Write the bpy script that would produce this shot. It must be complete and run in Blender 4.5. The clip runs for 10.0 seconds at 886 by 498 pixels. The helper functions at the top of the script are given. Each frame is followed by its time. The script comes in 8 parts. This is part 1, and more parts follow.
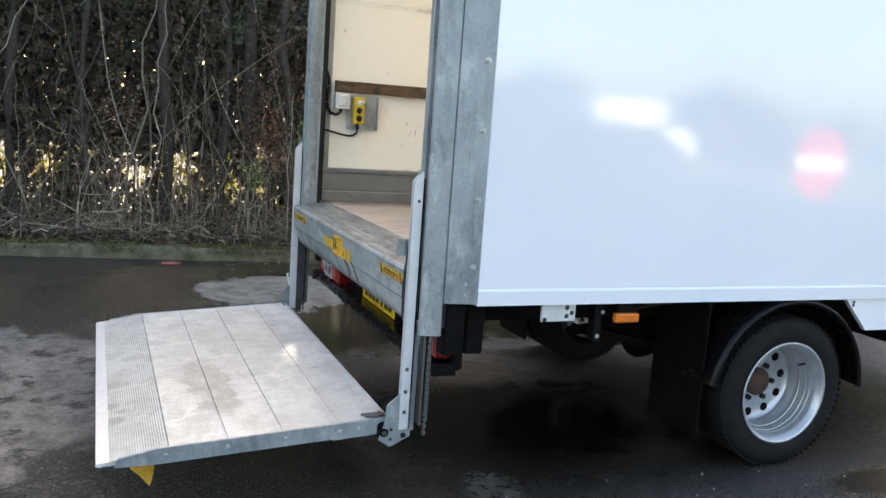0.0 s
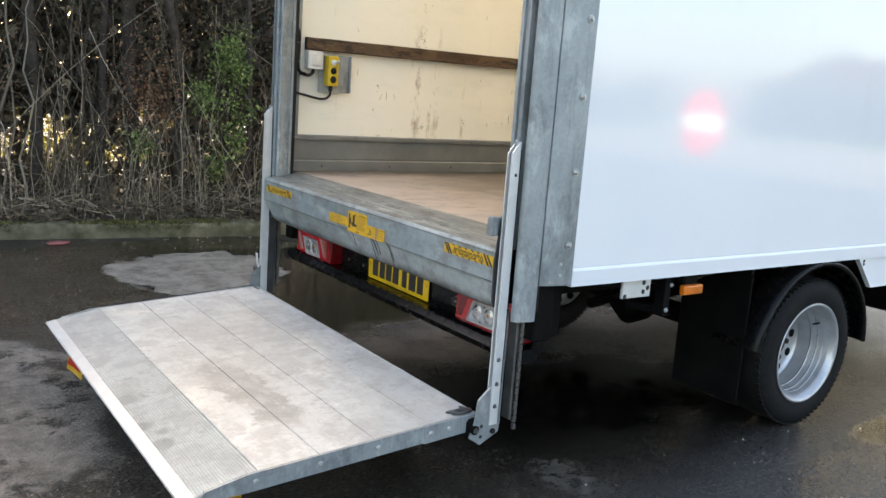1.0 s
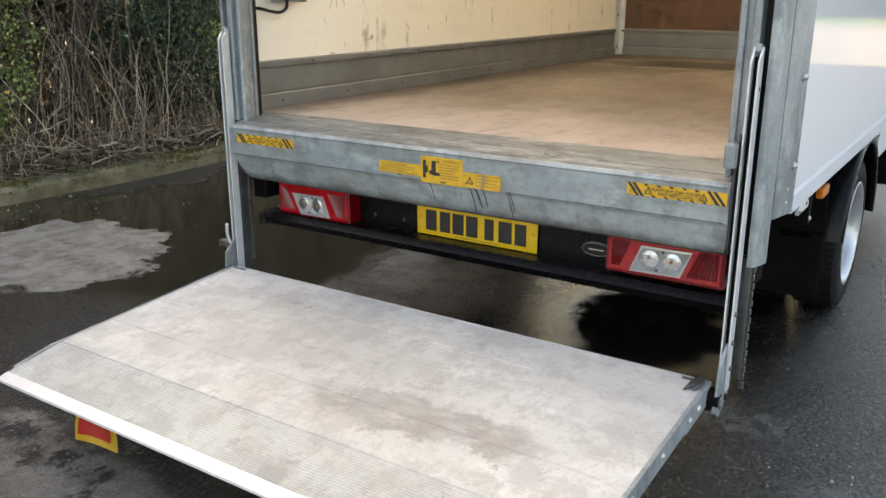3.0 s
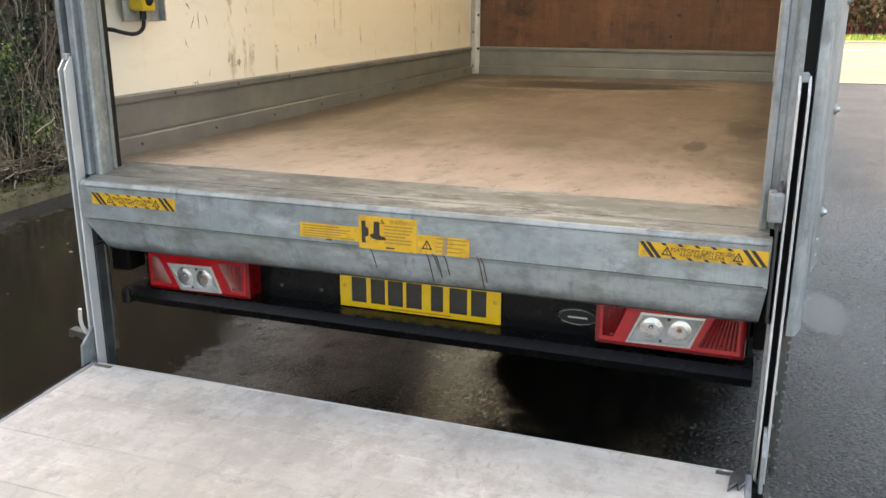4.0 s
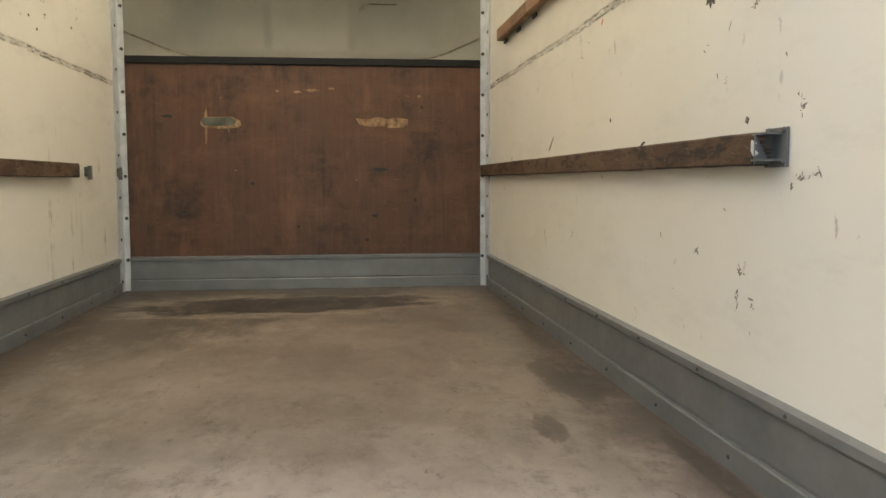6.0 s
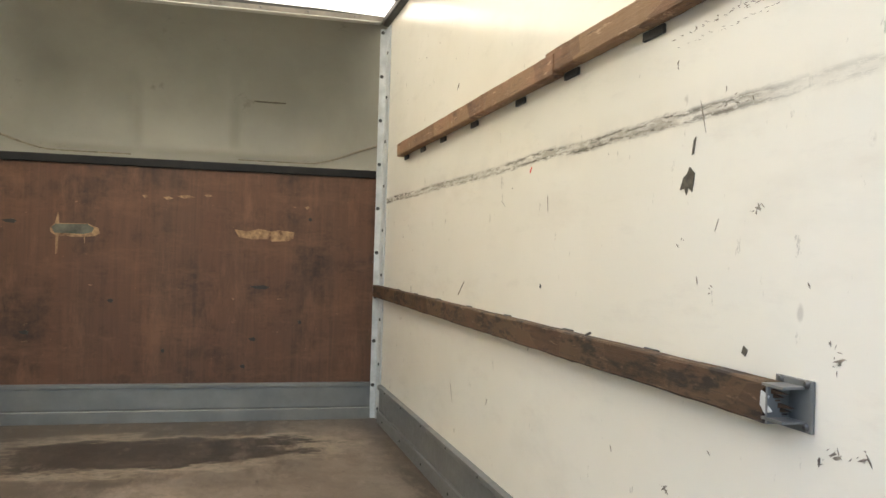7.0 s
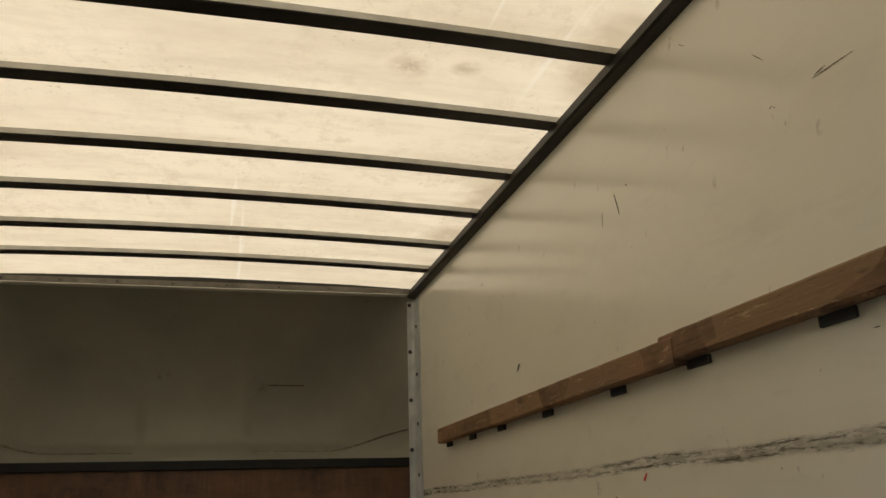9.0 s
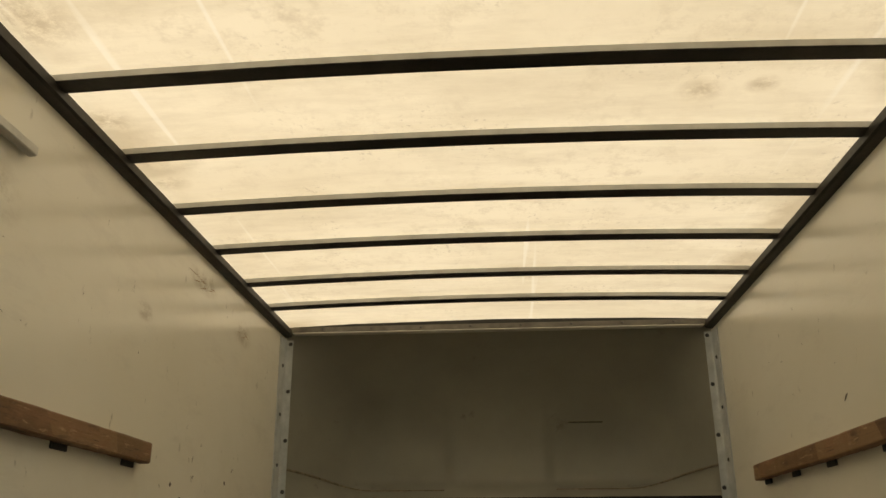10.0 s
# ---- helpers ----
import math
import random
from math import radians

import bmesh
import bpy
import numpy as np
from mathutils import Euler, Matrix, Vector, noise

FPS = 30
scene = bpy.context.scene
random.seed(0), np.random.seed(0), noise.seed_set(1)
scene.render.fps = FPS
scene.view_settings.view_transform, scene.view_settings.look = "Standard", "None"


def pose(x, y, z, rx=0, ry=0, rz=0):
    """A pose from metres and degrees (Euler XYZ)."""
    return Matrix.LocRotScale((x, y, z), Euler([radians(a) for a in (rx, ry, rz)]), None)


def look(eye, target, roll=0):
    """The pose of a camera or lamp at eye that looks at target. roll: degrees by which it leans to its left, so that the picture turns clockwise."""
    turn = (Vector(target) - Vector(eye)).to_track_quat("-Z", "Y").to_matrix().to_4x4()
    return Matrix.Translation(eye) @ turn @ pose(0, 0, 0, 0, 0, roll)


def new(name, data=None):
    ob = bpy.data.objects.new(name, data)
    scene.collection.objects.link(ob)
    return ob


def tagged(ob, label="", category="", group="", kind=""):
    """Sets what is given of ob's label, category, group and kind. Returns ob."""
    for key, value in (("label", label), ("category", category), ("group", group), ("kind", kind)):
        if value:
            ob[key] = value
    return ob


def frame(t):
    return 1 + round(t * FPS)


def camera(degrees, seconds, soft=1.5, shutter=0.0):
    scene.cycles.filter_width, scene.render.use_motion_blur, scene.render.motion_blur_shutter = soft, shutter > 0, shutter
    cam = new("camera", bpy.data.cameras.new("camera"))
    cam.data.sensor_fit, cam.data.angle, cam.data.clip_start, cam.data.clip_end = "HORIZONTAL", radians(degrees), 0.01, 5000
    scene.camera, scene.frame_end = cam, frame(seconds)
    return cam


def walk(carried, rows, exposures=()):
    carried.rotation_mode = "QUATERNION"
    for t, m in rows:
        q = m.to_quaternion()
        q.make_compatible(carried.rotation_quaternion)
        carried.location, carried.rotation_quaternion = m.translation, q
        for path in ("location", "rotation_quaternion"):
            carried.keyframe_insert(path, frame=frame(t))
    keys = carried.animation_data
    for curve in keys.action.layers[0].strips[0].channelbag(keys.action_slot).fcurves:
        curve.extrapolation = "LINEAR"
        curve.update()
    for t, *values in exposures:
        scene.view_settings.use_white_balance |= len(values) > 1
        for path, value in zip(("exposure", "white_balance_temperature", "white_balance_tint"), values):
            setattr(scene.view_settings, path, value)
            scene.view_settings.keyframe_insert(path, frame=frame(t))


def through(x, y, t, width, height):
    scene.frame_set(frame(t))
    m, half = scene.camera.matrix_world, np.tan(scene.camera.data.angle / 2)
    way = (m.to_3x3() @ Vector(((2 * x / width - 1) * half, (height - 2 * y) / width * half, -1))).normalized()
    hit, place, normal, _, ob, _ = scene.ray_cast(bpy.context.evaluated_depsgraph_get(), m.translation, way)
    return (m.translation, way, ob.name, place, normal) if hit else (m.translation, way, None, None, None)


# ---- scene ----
cam = camera(55.0, 10.0)
PATH = [
    (0, (-1.065, -3.899, 1.472), (-0.309, -2.072, 1.169), 4.1),
    (0.5, (-1.475, -3.586, 1.46), (-0.512, -1.863, 1.135), 4.4),
    (1, (-1.774, -3.165, 1.426), (-0.636, -1.561, 1.059), 4.2),
    (1.5, (-2.07, -2.767, 1.435), (-0.777, -1.297, 1.024), 3.0),
    (2, (-2.294, -2.376, 1.447), (-0.861, -1.069, 0.957), 1.4),
    (2.2, (-2.333, -2.206, 1.434), (-0.873, -0.941, 0.915), 1.0),
    (3.3, (-2.3, -1.361, 1.406), (-0.653, -0.403, 0.797), -0.1),
    (3.5, (-2.226, -1.22, 1.389), (-0.543, -0.341, 0.762), -0.0),
    (4, (-1.994, -0.901, 1.422), (-0.186, -0.248, 0.871), 0.1),
    (4.5, (-1.758, -0.613, 1.466), (0.178, -0.258, 1.109), -0.2),
    (5, (-1.542, -0.441, 1.51), (0.439, -0.301, 1.272), -0.4),
    (5.2, (-1.427, -0.404, 1.516), (0.559, -0.318, 1.299), -0.4),
    (6.3, (-0.746, -0.158, 1.632), (1.222, -0.492, 1.502), -0.1),
    (6.5, (-0.638, -0.14, 1.709), (1.321, -0.53, 1.607), 0.0),
    (7, (-0.446, -0.215, 1.829), (1.49, -0.718, 1.841), 1.7),
    (7.5, (-0.31, -0.251, 1.879), (1.6, -0.822, 2.037), 2.1),
    (8, (-0.182, -0.177, 1.931), (1.668, -0.867, 2.247), -0.0),
    (8.5, (-0.083, -0.131, 1.974), (1.729, -0.839, 2.441), -1.4),
    (9, (-0.01, -0.099, 2.009), (1.834, -0.599, 2.6), -1.8),
    (9.5, (-0.006, -0.046, 2.008), (1.87, -0.224, 2.679), -1.3),
    (10, (-0.02, -0.022, 2.008), (1.857, 0.106, 2.689), -0.3),
]
EXPOSURES = [(0.0, 2.25, 7500, 12), (1.0, 2.3, 8000, 12), (2.2, 2.45, 8700, 14), (3.5, 2.4, 8800, 14), (4.0, 2.53, 8900, 15), (4.5, 2.8, 8700, 16), (5.0, 2.25, 8500, 15), (5.2, 2.15, 8200, 13), (6.5, 2.3, 6800, 10), (7.0, 2.5, 6500, 10), (7.5, 1.9, 6200, 11), (8.0, 1.15, 6600, 12), (8.5, 0.6, 6950, 12), (9.0, 0.4, 8000, 10), (10.0, 0.45, 9000, 8)]
walk(cam, [(t, look(eye, target, roll)) for t, eye, target, roll in PATH], EXPOSURES)

# ---- light ----
SUN_EL, SUN_AZ = 31.0, 80.0      # the sun stands behind the hedge; azimuth counted from +x towards +y
world = bpy.data.worlds.new("world")
scene.world = world
world.use_nodes = True
wn = world.node_tree
sky = wn.nodes.new("ShaderNodeTexSky")
sky.sky_type = 'NISHITA'
sky.sun_disc = False
sky.sun_elevation = radians(SUN_EL)
sky.sun_rotation = radians(90 - SUN_AZ)
sky.dust_density = 2.5
wn.links.new(sky.outputs[0], wn.nodes["Background"].inputs[0])
wn.nodes["Background"].inputs[1].default_value = 0.15
sun = new("sun", bpy.data.lights.new("sun", "SUN"))
sun.data.energy = 3.0
sun.data.angle = radians(0.9)
sun.data.color = (1.0, 0.93, 0.82)
sun_dir = Vector((math.cos(radians(SUN_EL)) * math.cos(radians(SUN_AZ)), math.cos(radians(SUN_EL)) * math.sin(radians(SUN_AZ)), math.sin(radians(SUN_EL))))
sun.matrix_world = look(sun_dir * 30, (0, 0, 0))


# ---- materials ----
class Nodes:
    """A small builder for node materials."""

    def __init__(self, name):
        self.mat = bpy.data.materials.new(name)
        self.mat.use_nodes = True
        self.tree = self.mat.node_tree
        self.bsdf = self.tree.nodes["Principled BSDF"]
        self.out = self.tree.nodes["Material Output"]
        self.geo = self.tree.nodes.new("ShaderNodeTexCoord").outputs["Object"]

    def put(self, sock, value):
        if isinstance(value, bpy.types.NodeSocket):
            self.tree.links.new(value, sock)
        elif isinstance(value, (tuple, list)) and len(value) == 3 and sock.type == 'RGBA':
            sock.default_value = (*value, 1)
        else:
            sock.default_value = value

    def stretch(self, sx=1, sy=1, sz=1, src=None, at=(0, 0, 0)):
        n = self.tree.nodes.new("ShaderNodeMapping")
        self.put(n.inputs["Vector"], src or self.geo)
        n.inputs["Scale"].default_value = (sx, sy, sz)
        n.inputs["Location"].default_value = at
        return n.outputs[0]

    def noise(self, scale, detail=4, rough=0.6, vec=None, distort=0.0):
        n = self.tree.nodes.new("ShaderNodeTexNoise")
        self.put(n.inputs["Vector"], vec or self.geo)
        n.inputs["Scale"].default_value = scale
        n.inputs["Detail"].default_value = detail
        n.inputs["Roughness"].default_value = rough
        n.inputs["Distortion"].default_value = distort
        return n.outputs[0]

    def cells(self, scale, vec=None, feature='F1', color=False):
        n = self.tree.nodes.new("ShaderNodeTexVoronoi")
        n.feature = feature
        self.put(n.inputs["Vector"], vec or self.geo)
        n.inputs["Scale"].default_value = scale
        return n.outputs["Color" if color else "Distance"]

    def waves(self, scale, axis='X', vec=None):
        n = self.tree.nodes.new("ShaderNodeTexWave")
        n.bands_direction = axis
        self.put(n.inputs["Vector"], vec or self.geo)
        n.inputs["Scale"].default_value = scale
        return n.outputs[1]

    def ramp(self, fac, stops):
        n = self.tree.nodes.new("ShaderNodeValToRGB")
        self.put(n.inputs[0], fac)
        r = n.color_ramp
        while len(r.elements) < len(stops):
            r.elements.new(0.5)
        for e, (p, c) in zip(r.elements, stops):
            e.position = p
            e.color = (*c, 1) if isinstance(c, tuple) else (c, c, c, 1)
        return n.outputs[0]

    def mix(self, fac, a, b, how='MIX'):
        n = self.tree.nodes.new("ShaderNodeMix")
        n.data_type, n.blend_type = 'RGBA', how
        self.put(n.inputs[0], fac)
        self.put(n.inputs[6], a)
        self.put(n.inputs[7], b)
        return n.outputs[2]

    def math(self, op, a, b=0.0, c=0.0):
        n = self.tree.nodes.new("ShaderNodeMath")
        n.operation = op
        for s, v in zip(n.inputs, (a, b, c)):
            self.put(s, v)
        return n.outputs[0]

    def xyz(self):
        n = self.tree.nodes.new("ShaderNodeSeparateXYZ")
        self.put(n.inputs[0], self.geo)
        return n.outputs

    def chance(self):
        return self.tree.nodes.new("ShaderNodeObjectInfo").outputs["Random"]

    def bump(self, height, strength=0.3, distance=0.01):
        n = self.tree.nodes.new("ShaderNodeBump")
        self.put(n.inputs["Height"], height)
        n.inputs["Strength"].default_value = strength
        n.inputs["Distance"].default_value = distance
        self.put(self.bsdf.inputs["Normal"], n.outputs[0])
        return n.outputs[0]

    def done(self, color, rough=0.5, metal=0.0, spec=0.5):
        self.put(self.bsdf.inputs["Base Color"], color)
        self.put(self.bsdf.inputs["Roughness"], rough)
        self.put(self.bsdf.inputs["Metallic"], metal)
        self.put(self.bsdf.inputs["Specular IOR Level"], spec)
        return self.mat


def simple(name, c1, c2, scale=20.0, rough=0.5, metal=0.0, bump=0.1, spec=0.5):
    m = Nodes(name)
    n = m.noise(scale, 5)
    fine = m.noise(scale * 7, 3)
    col = m.mix(m.ramp(n, [(0.3, 0.0), (0.7, 1.0)]), c1, c2)
    m.bump(m.math('ADD', n, fine), bump, 0.004)
    r = m.math('MULTIPLY_ADD', fine, 0.25, rough - 0.12)
    return m.done(col, r, metal, spec)


def galvanised(name, dark=0.0):
    m = Nodes(name)
    spangle = m.ramp(m.cells(95, color=True), [(0.1, 0.0), (0.9, 1.0)])
    broad = m.noise(2.6, 5, 0.65)
    run = m.noise(5.0, 4, 0.6, m.stretch(6, 6, 0.8))
    k = 1.0 - dark
    col = m.mix(m.ramp(broad, [(0.3, 0.0), (0.7, 1.0)]), (0.17 * k, 0.198 * k, 0.212 * k), (0.36 * k, 0.385 * k, 0.385 * k))
    bloom = m.ramp(m.noise(11, 7, 0.72, m.stretch(1, 1, 0.5)), [(0.54, 0.0), (0.66, 0.55)])
    col = m.mix(bloom, col, (0.52 * k, 0.55 * k, 0.54 * k))
    col = m.mix(m.math('MULTIPLY', spangle, 0.20), col, (0.48, 0.51, 0.50))
    col = m.mix(m.ramp(run, [(0.54, 0.0), (0.72, 0.35)]), col, (0.10, 0.098, 0.09))
    grime = m.ramp(m.noise(7, 8, 0.76, m.stretch(1.4, 1.4, 0.7, at=(3, 2, 1))), [(0.52, 0.0), (0.62, 0.5)])
    col = m.mix(grime, col, (0.115, 0.122, 0.120))
    m.bump(m.math('ADD', m.noise(60, 4), m.math('MULTIPLY', spangle, 0.4)), 0.12, 0.003)
    return m.done(col, m.math('MULTIPLY_ADD', m.noise(14, 3), 0.3, 0.36), 0.35)


def lining(name):
    """Cream white moulded lining of the load box, scuffed, with drips and a rubbed line along it."""
    m = Nodes(name)
    x, y, z = m.xyz()
    col = m.mix(m.ramp(m.noise(1.1, 4), [(0.3, 0.0), (0.7, 1.0)]), (0.82, 0.785, 0.675), (0.875, 0.845, 0.75))
    wear = m.noise(3.2, 6, 0.7)
    # torn band along the wall at the height of an old rail: thin ragged lines
    wob = m.math('MULTIPLY_ADD', m.noise(2.0, 6, 0.7, m.stretch(1, 1, 0.2)), 0.035, -0.0175)
    zz = m.math('ADD', z, wob)
    torn = m.ramp(m.noise(9.0, 9, 0.8, m.stretch(1.6, 1, 11)), [(0.49, 0.0), (0.53, 1.0)])
    along = m.ramp(m.noise(0.9, 2, 0.5, m.stretch(1, 0, 0, at=(0.35, 0, 0))), [(0.32, 0.35), (0.55, 1.0)])
    along = m.math('MULTIPLY', along, m.ramp(m.math('MULTIPLY', x, 0.5), [(0.33, 0.22), (0.42, 1.0)]))
    off = m.math('ABSOLUTE', m.math('SUBTRACT', zz, 2.098))
    fill = m.math('MULTIPLY', m.ramp(off, [(0.010, 0.75), (0.017, 0.0)]), m.ramp(m.noise(7, 7, 0.75, m.stretch(1, 1, 4)), [(0.40, 0.1), (0.56, 1.0)]))
    col = m.mix(m.math('MULTIPLY', fill, along), col, (0.32, 0.28, 0.215))
    scuff = m.ramp(m.math('ABSOLUTE', m.math('SUBTRACT', zz, 2.106)), [(0.002, 1.0), (0.006, 0.0)])
    scuff = m.math('MAXIMUM', scuff, m.ramp(m.math('ABSOLUTE', m.math('SUBTRACT', zz, 2.090)), [(0.002, 1.0), (0.006, 0.0)]))
    scuff = m.math('MAXIMUM', scuff, m.math('MULTIPLY', m.ramp(off, [(0.008, 0.9), (0.020, 0.0)]), m.ramp(m.noise(30, 8, 0.8, m.stretch(1, 1, 3.5)), [(0.52, 0.0), (0.58, 1.0)])))
    scuff = m.math('MULTIPLY', m.math('MULTIPLY', scuff, torn), along)
    col = m.mix(m.math('MULTIPLY', scuff, 0.95), col, (0.055, 0.046, 0.032))
    # soft grey smear round the same band
    smear = m.math('MULTIPLY', m.ramp(off, [(0.0, 0.35), (0.06, 0.0)]), m.ramp(wear, [(0.45, 0.0), (0.7, 1.0)]))
    col = m.mix(smear, col, (0.50, 0.465, 0.40))

    # round places, for smudges
    def field(cx, cz, rx, rz):
        dx = m.math('DIVIDE', m.math('SUBTRACT', x, cx), rx)
        dz = m.math('DIVIDE', m.math('SUBTRACT', z, cz), rz)
        d = m.math('SQRT', m.math('ADD', m.math('MULTIPLY', dx, dx), m.math('MULTIPLY', dz, dz)))
        return m.ramp(m.math('MULTIPLY', d, 0.5), [(0.2, 1.0), (0.5, 0.0)])

    # rusty run on one wall below its batten
    run = m.math('ABSOLUTE', m.math('SUBTRACT', m.math('MULTIPLY_ADD', m.noise(9, 5, 0.7), 0.075, x), 0.992))
    run = m.math('MULTIPLY', m.ramp(run, [(0.004, 1.0), (0.030, 0.0)]), m.ramp(m.noise(16, 6, 0.75, m.stretch(1, 1, 0.35)), [(0.44, 0.0), (0.58, 1.0)]))
    run = m.math('MULTIPLY', run, m.math('MULTIPLY', m.ramp(y, [(0.4, 0.0), (0.6, 1.0)]), m.ramp(m.math('ABSOLUTE', m.math('SUBTRACT', z, 1.45)), [(0.26, 1.0), (0.34, 0.0)])))
    col = m.mix(m.math('MULTIPLY', run, 0.85), col, (0.27, 0.17, 0.095))
    soft = field(2.86, 2.95, 0.16, 0.05)
    for spot in ((2.39, 2.71, 0.07, 0.035), (3.36, 2.88, 0.14, 0.06), (1.5, 2.75, 0.2, 0.1), (0.9, 2.05, 0.10, 0.12)):
        soft = m.math('MAXIMUM', soft, field(*spot))
    soft = m.math('MULTIPLY', m.math('MULTIPLY', soft, m.ramp(y, [(0.4, 0.0), (0.6, 1.0)])), m.ramp(m.noise(9, 7, 0.75, m.stretch(1, 1, 1.8)), [(0.42, 0.0), (0.58, 0.6)]))
    col = m.mix(soft, col, (0.42, 0.345, 0.25))
    # drips
    drip = m.ramp(m.noise(13, 5, 0.65, m.stretch(1, 1, 0.10)), [(0.58, 0.0), (0.66, 1.0)])
    brk = m.ramp(m.noise(6, 4, 0.7), [(0.5, 0.0), (0.62, 1.0)])
    col = m.mix(m.math('MULTIPLY', m.math('MULTIPLY', m.math('MULTIPLY', drip, brk), m.ramp(m.math('MULTIPLY', z, 0.3), [(0.48, 1.0), (0.56, 0.0)])), m.ramp(y, [(0.4, 0.0), (0.6, 0.75)])), col, (0.44, 0.36, 0.25))
    # knocks and specks
    warp = m.stretch(1, 1, 0.55)
    knock = m.ramp(m.cells(6.0, warp), [(0.035, 1.0), (0.06, 0.0)])
    knock = m.math('MULTIPLY', knock, m.ramp(m.noise(40, 4), [(0.42, 0.0), (0.55, 1.0)]))
    col = m.mix(m.math('MULTIPLY', knock, 0.30), col, (0.22, 0.18, 0.13))
    scrape = m.ramp(m.noise(30, 5, 0.7, m.stretch(0.7, 1, 0.35)), [(0.67, 0.0), (0.73, 1.0)])
    col = m.mix(m.math('MULTIPLY', scrape, 0.6), col, (0.36, 0.33, 0.28))
    rub = m.ramp(m.noise(3.4, 8, 0.75, m.stretch(0.6, 1, 2.4, at=(2, 4, 6))), [(0.55, 0.0), (0.72, 0.30)])
    col = m.mix(rub, col, (0.60, 0.56, 0.49))
    haze = m.ramp(m.noise(2.1, 5, 0.7, m.stretch(0.6, 1, 1.6)), [(0.55, 0.0), (0.80, 0.28)])
    col = m.mix(haze, col, (0.52, 0.48, 0.41))
    m.bump(m.math('ADD', m.noise(2.5, 3), m.math('MULTIPLY', m.noise(150, 2), 0.10)), 0.06, 0.010)
    return m.done(col, m.math('MULTIPLY_ADD', m.noise(5, 4), 0.12, 0.13), 0.0, 0.55)


def plywood(name, a, b, c, axis='z', gloss=0.55):
    m = Nodes(name)
    st = m.stretch(1, 14, 0.7) if axis == 'z' else m.stretch(2.2, 14, 26)
    grain = m.noise(2.2, 7, 0.65, st, 0.6)
    veneer = m.ramp(m.noise(1.6, 2, 0.5, m.stretch(1, 2.6, 0.12) if axis == 'z' else m.stretch(0.12, 2.6, 1)), [(0.35, 0.0), (0.65, 1.0)])
    col = m.mix(m.ramp(grain, [(0.3, 0.0), (0.75, 1.0)]), a, b)
    col = m.mix(m.math('MULTIPLY', veneer, 0.55), col, c)
    stain = m.ramp(m.noise(3.0, 7, 0.75), [(0.50, 0.0), (0.68, 0.8)])
    col = m.mix(stain, col, (a[0] * 0.35, a[1] * 0.35, a[2] * 0.35))
    rub = m.ramp(m.noise(5, 6, 0.7, m.stretch(1, 1.6, 0.5, at=(3, 1, 2))), [(0.52, 0.0), (0.70, 0.55)])
    col = m.mix(rub, col, (b[0] * 1.5, b[1] * 1.5, b[2] * 1.45))
    smear = m.ramp(m.noise(4.0, 7, 0.72, m.stretch(1, 0.7, 2.4, at=(5, 2, 7))), [(0.50, 0.0), (0.70, 0.5)])
    col = m.mix(smear, col, (0.185, 0.090, 0.048))
    scar = m.ramp(m.noise(10, 7, 0.75, m.stretch(1, 0.5, 3.0, at=(1, 9, 3))), [(0.60, 0.0), (0.72, 0.45)])
    col = m.mix(scar, col, (a[0] * 0.4, a[1] * 0.4, a[2] * 0.4))
    chips = m.ramp(m.noise(22, 5, 0.75, m.stretch(1, 0.6, 1.5)), [(0.66, 0.0), (0.73, 1.0)])
    col = m.mix(m.math('MULTIPLY', chips, 0.5), col, (0.42, 0.25, 0.13))
    m.bump(m.math('ADD', grain, m.math('MULTIPLY', m.noise(90, 3), 0.5)), 0.6 if axis == 'x' else 0.2, 0.010 if axis == 'x' else 0.004)
    return m.done(col, m.math('MULTIPLY_ADD', grain, 0.25, gloss - 0.1))


def batten_material(name, k, rot=0.7):
    """Old sawn boards: reddish brown in uneven lengths, dark splits, paler splintered edges."""
    m = Nodes(name)
    grain = m.noise(3.0, 8, 0.7, m.stretch(1.6, 12, 30), 0.5)
    patch = m.noise(5.0, 5, 0.6, m.stretch(1.0, 1, 2.2))
    col = m.mix(m.ramp(grain, [(0.30, 0.0), (0.70, 1.0)]), tuple(v * k for v in (0.058, 0.029, 0.014)), tuple(v * k for v in (0.122, 0.064, 0.031)))
    blocks = m.ramp(m.cells(4.2, m.stretch(1.0, 0.3, 1.5), color=True), [(0.25, 0.0), (0.75, 0.95)])
    col = m.mix(blocks, col, tuple(v * k for v in (0.170, 0.102, 0.052)))
    col = m.mix(m.ramp(patch, [(0.48, 0.0), (0.64, 0.7)]), col, tuple(v * k for v in (0.175, 0.088, 0.047)))
    col = m.mix(m.ramp(m.noise(7.0, 7, 0.75, m.stretch(0.8, 1, 2.6, at=(3, 0, 1))), [(0.62 - 0.12 * rot, 0.0), (0.70 - 0.12 * rot, rot)]), col, tuple(v * k for v in (0.034, 0.019, 0.012)))
    split = m.ramp(m.noise(4.0, 7, 0.7, m.stretch(1.0, 4, 42, at=(1, 0, 5))), [(0.60, 0.0), (0.66, 0.9)])
    col = m.mix(split, col, tuple(v * k for v in (0.020, 0.012, 0.008)))
    fray = m.ramp(m.noise(14, 7, 0.8, m.stretch(0.7, 1, 4)), [(0.575, 0.0), (0.66, 0.75)])
    col = m.mix(fray, col, tuple(v * k for v in (0.40, 0.27, 0.17)))
    m.bump(m.math('ADD', grain, m.math('MULTIPLY', split, -0.8)), 0.45, 0.006)
    return m.done(col, 0.72)


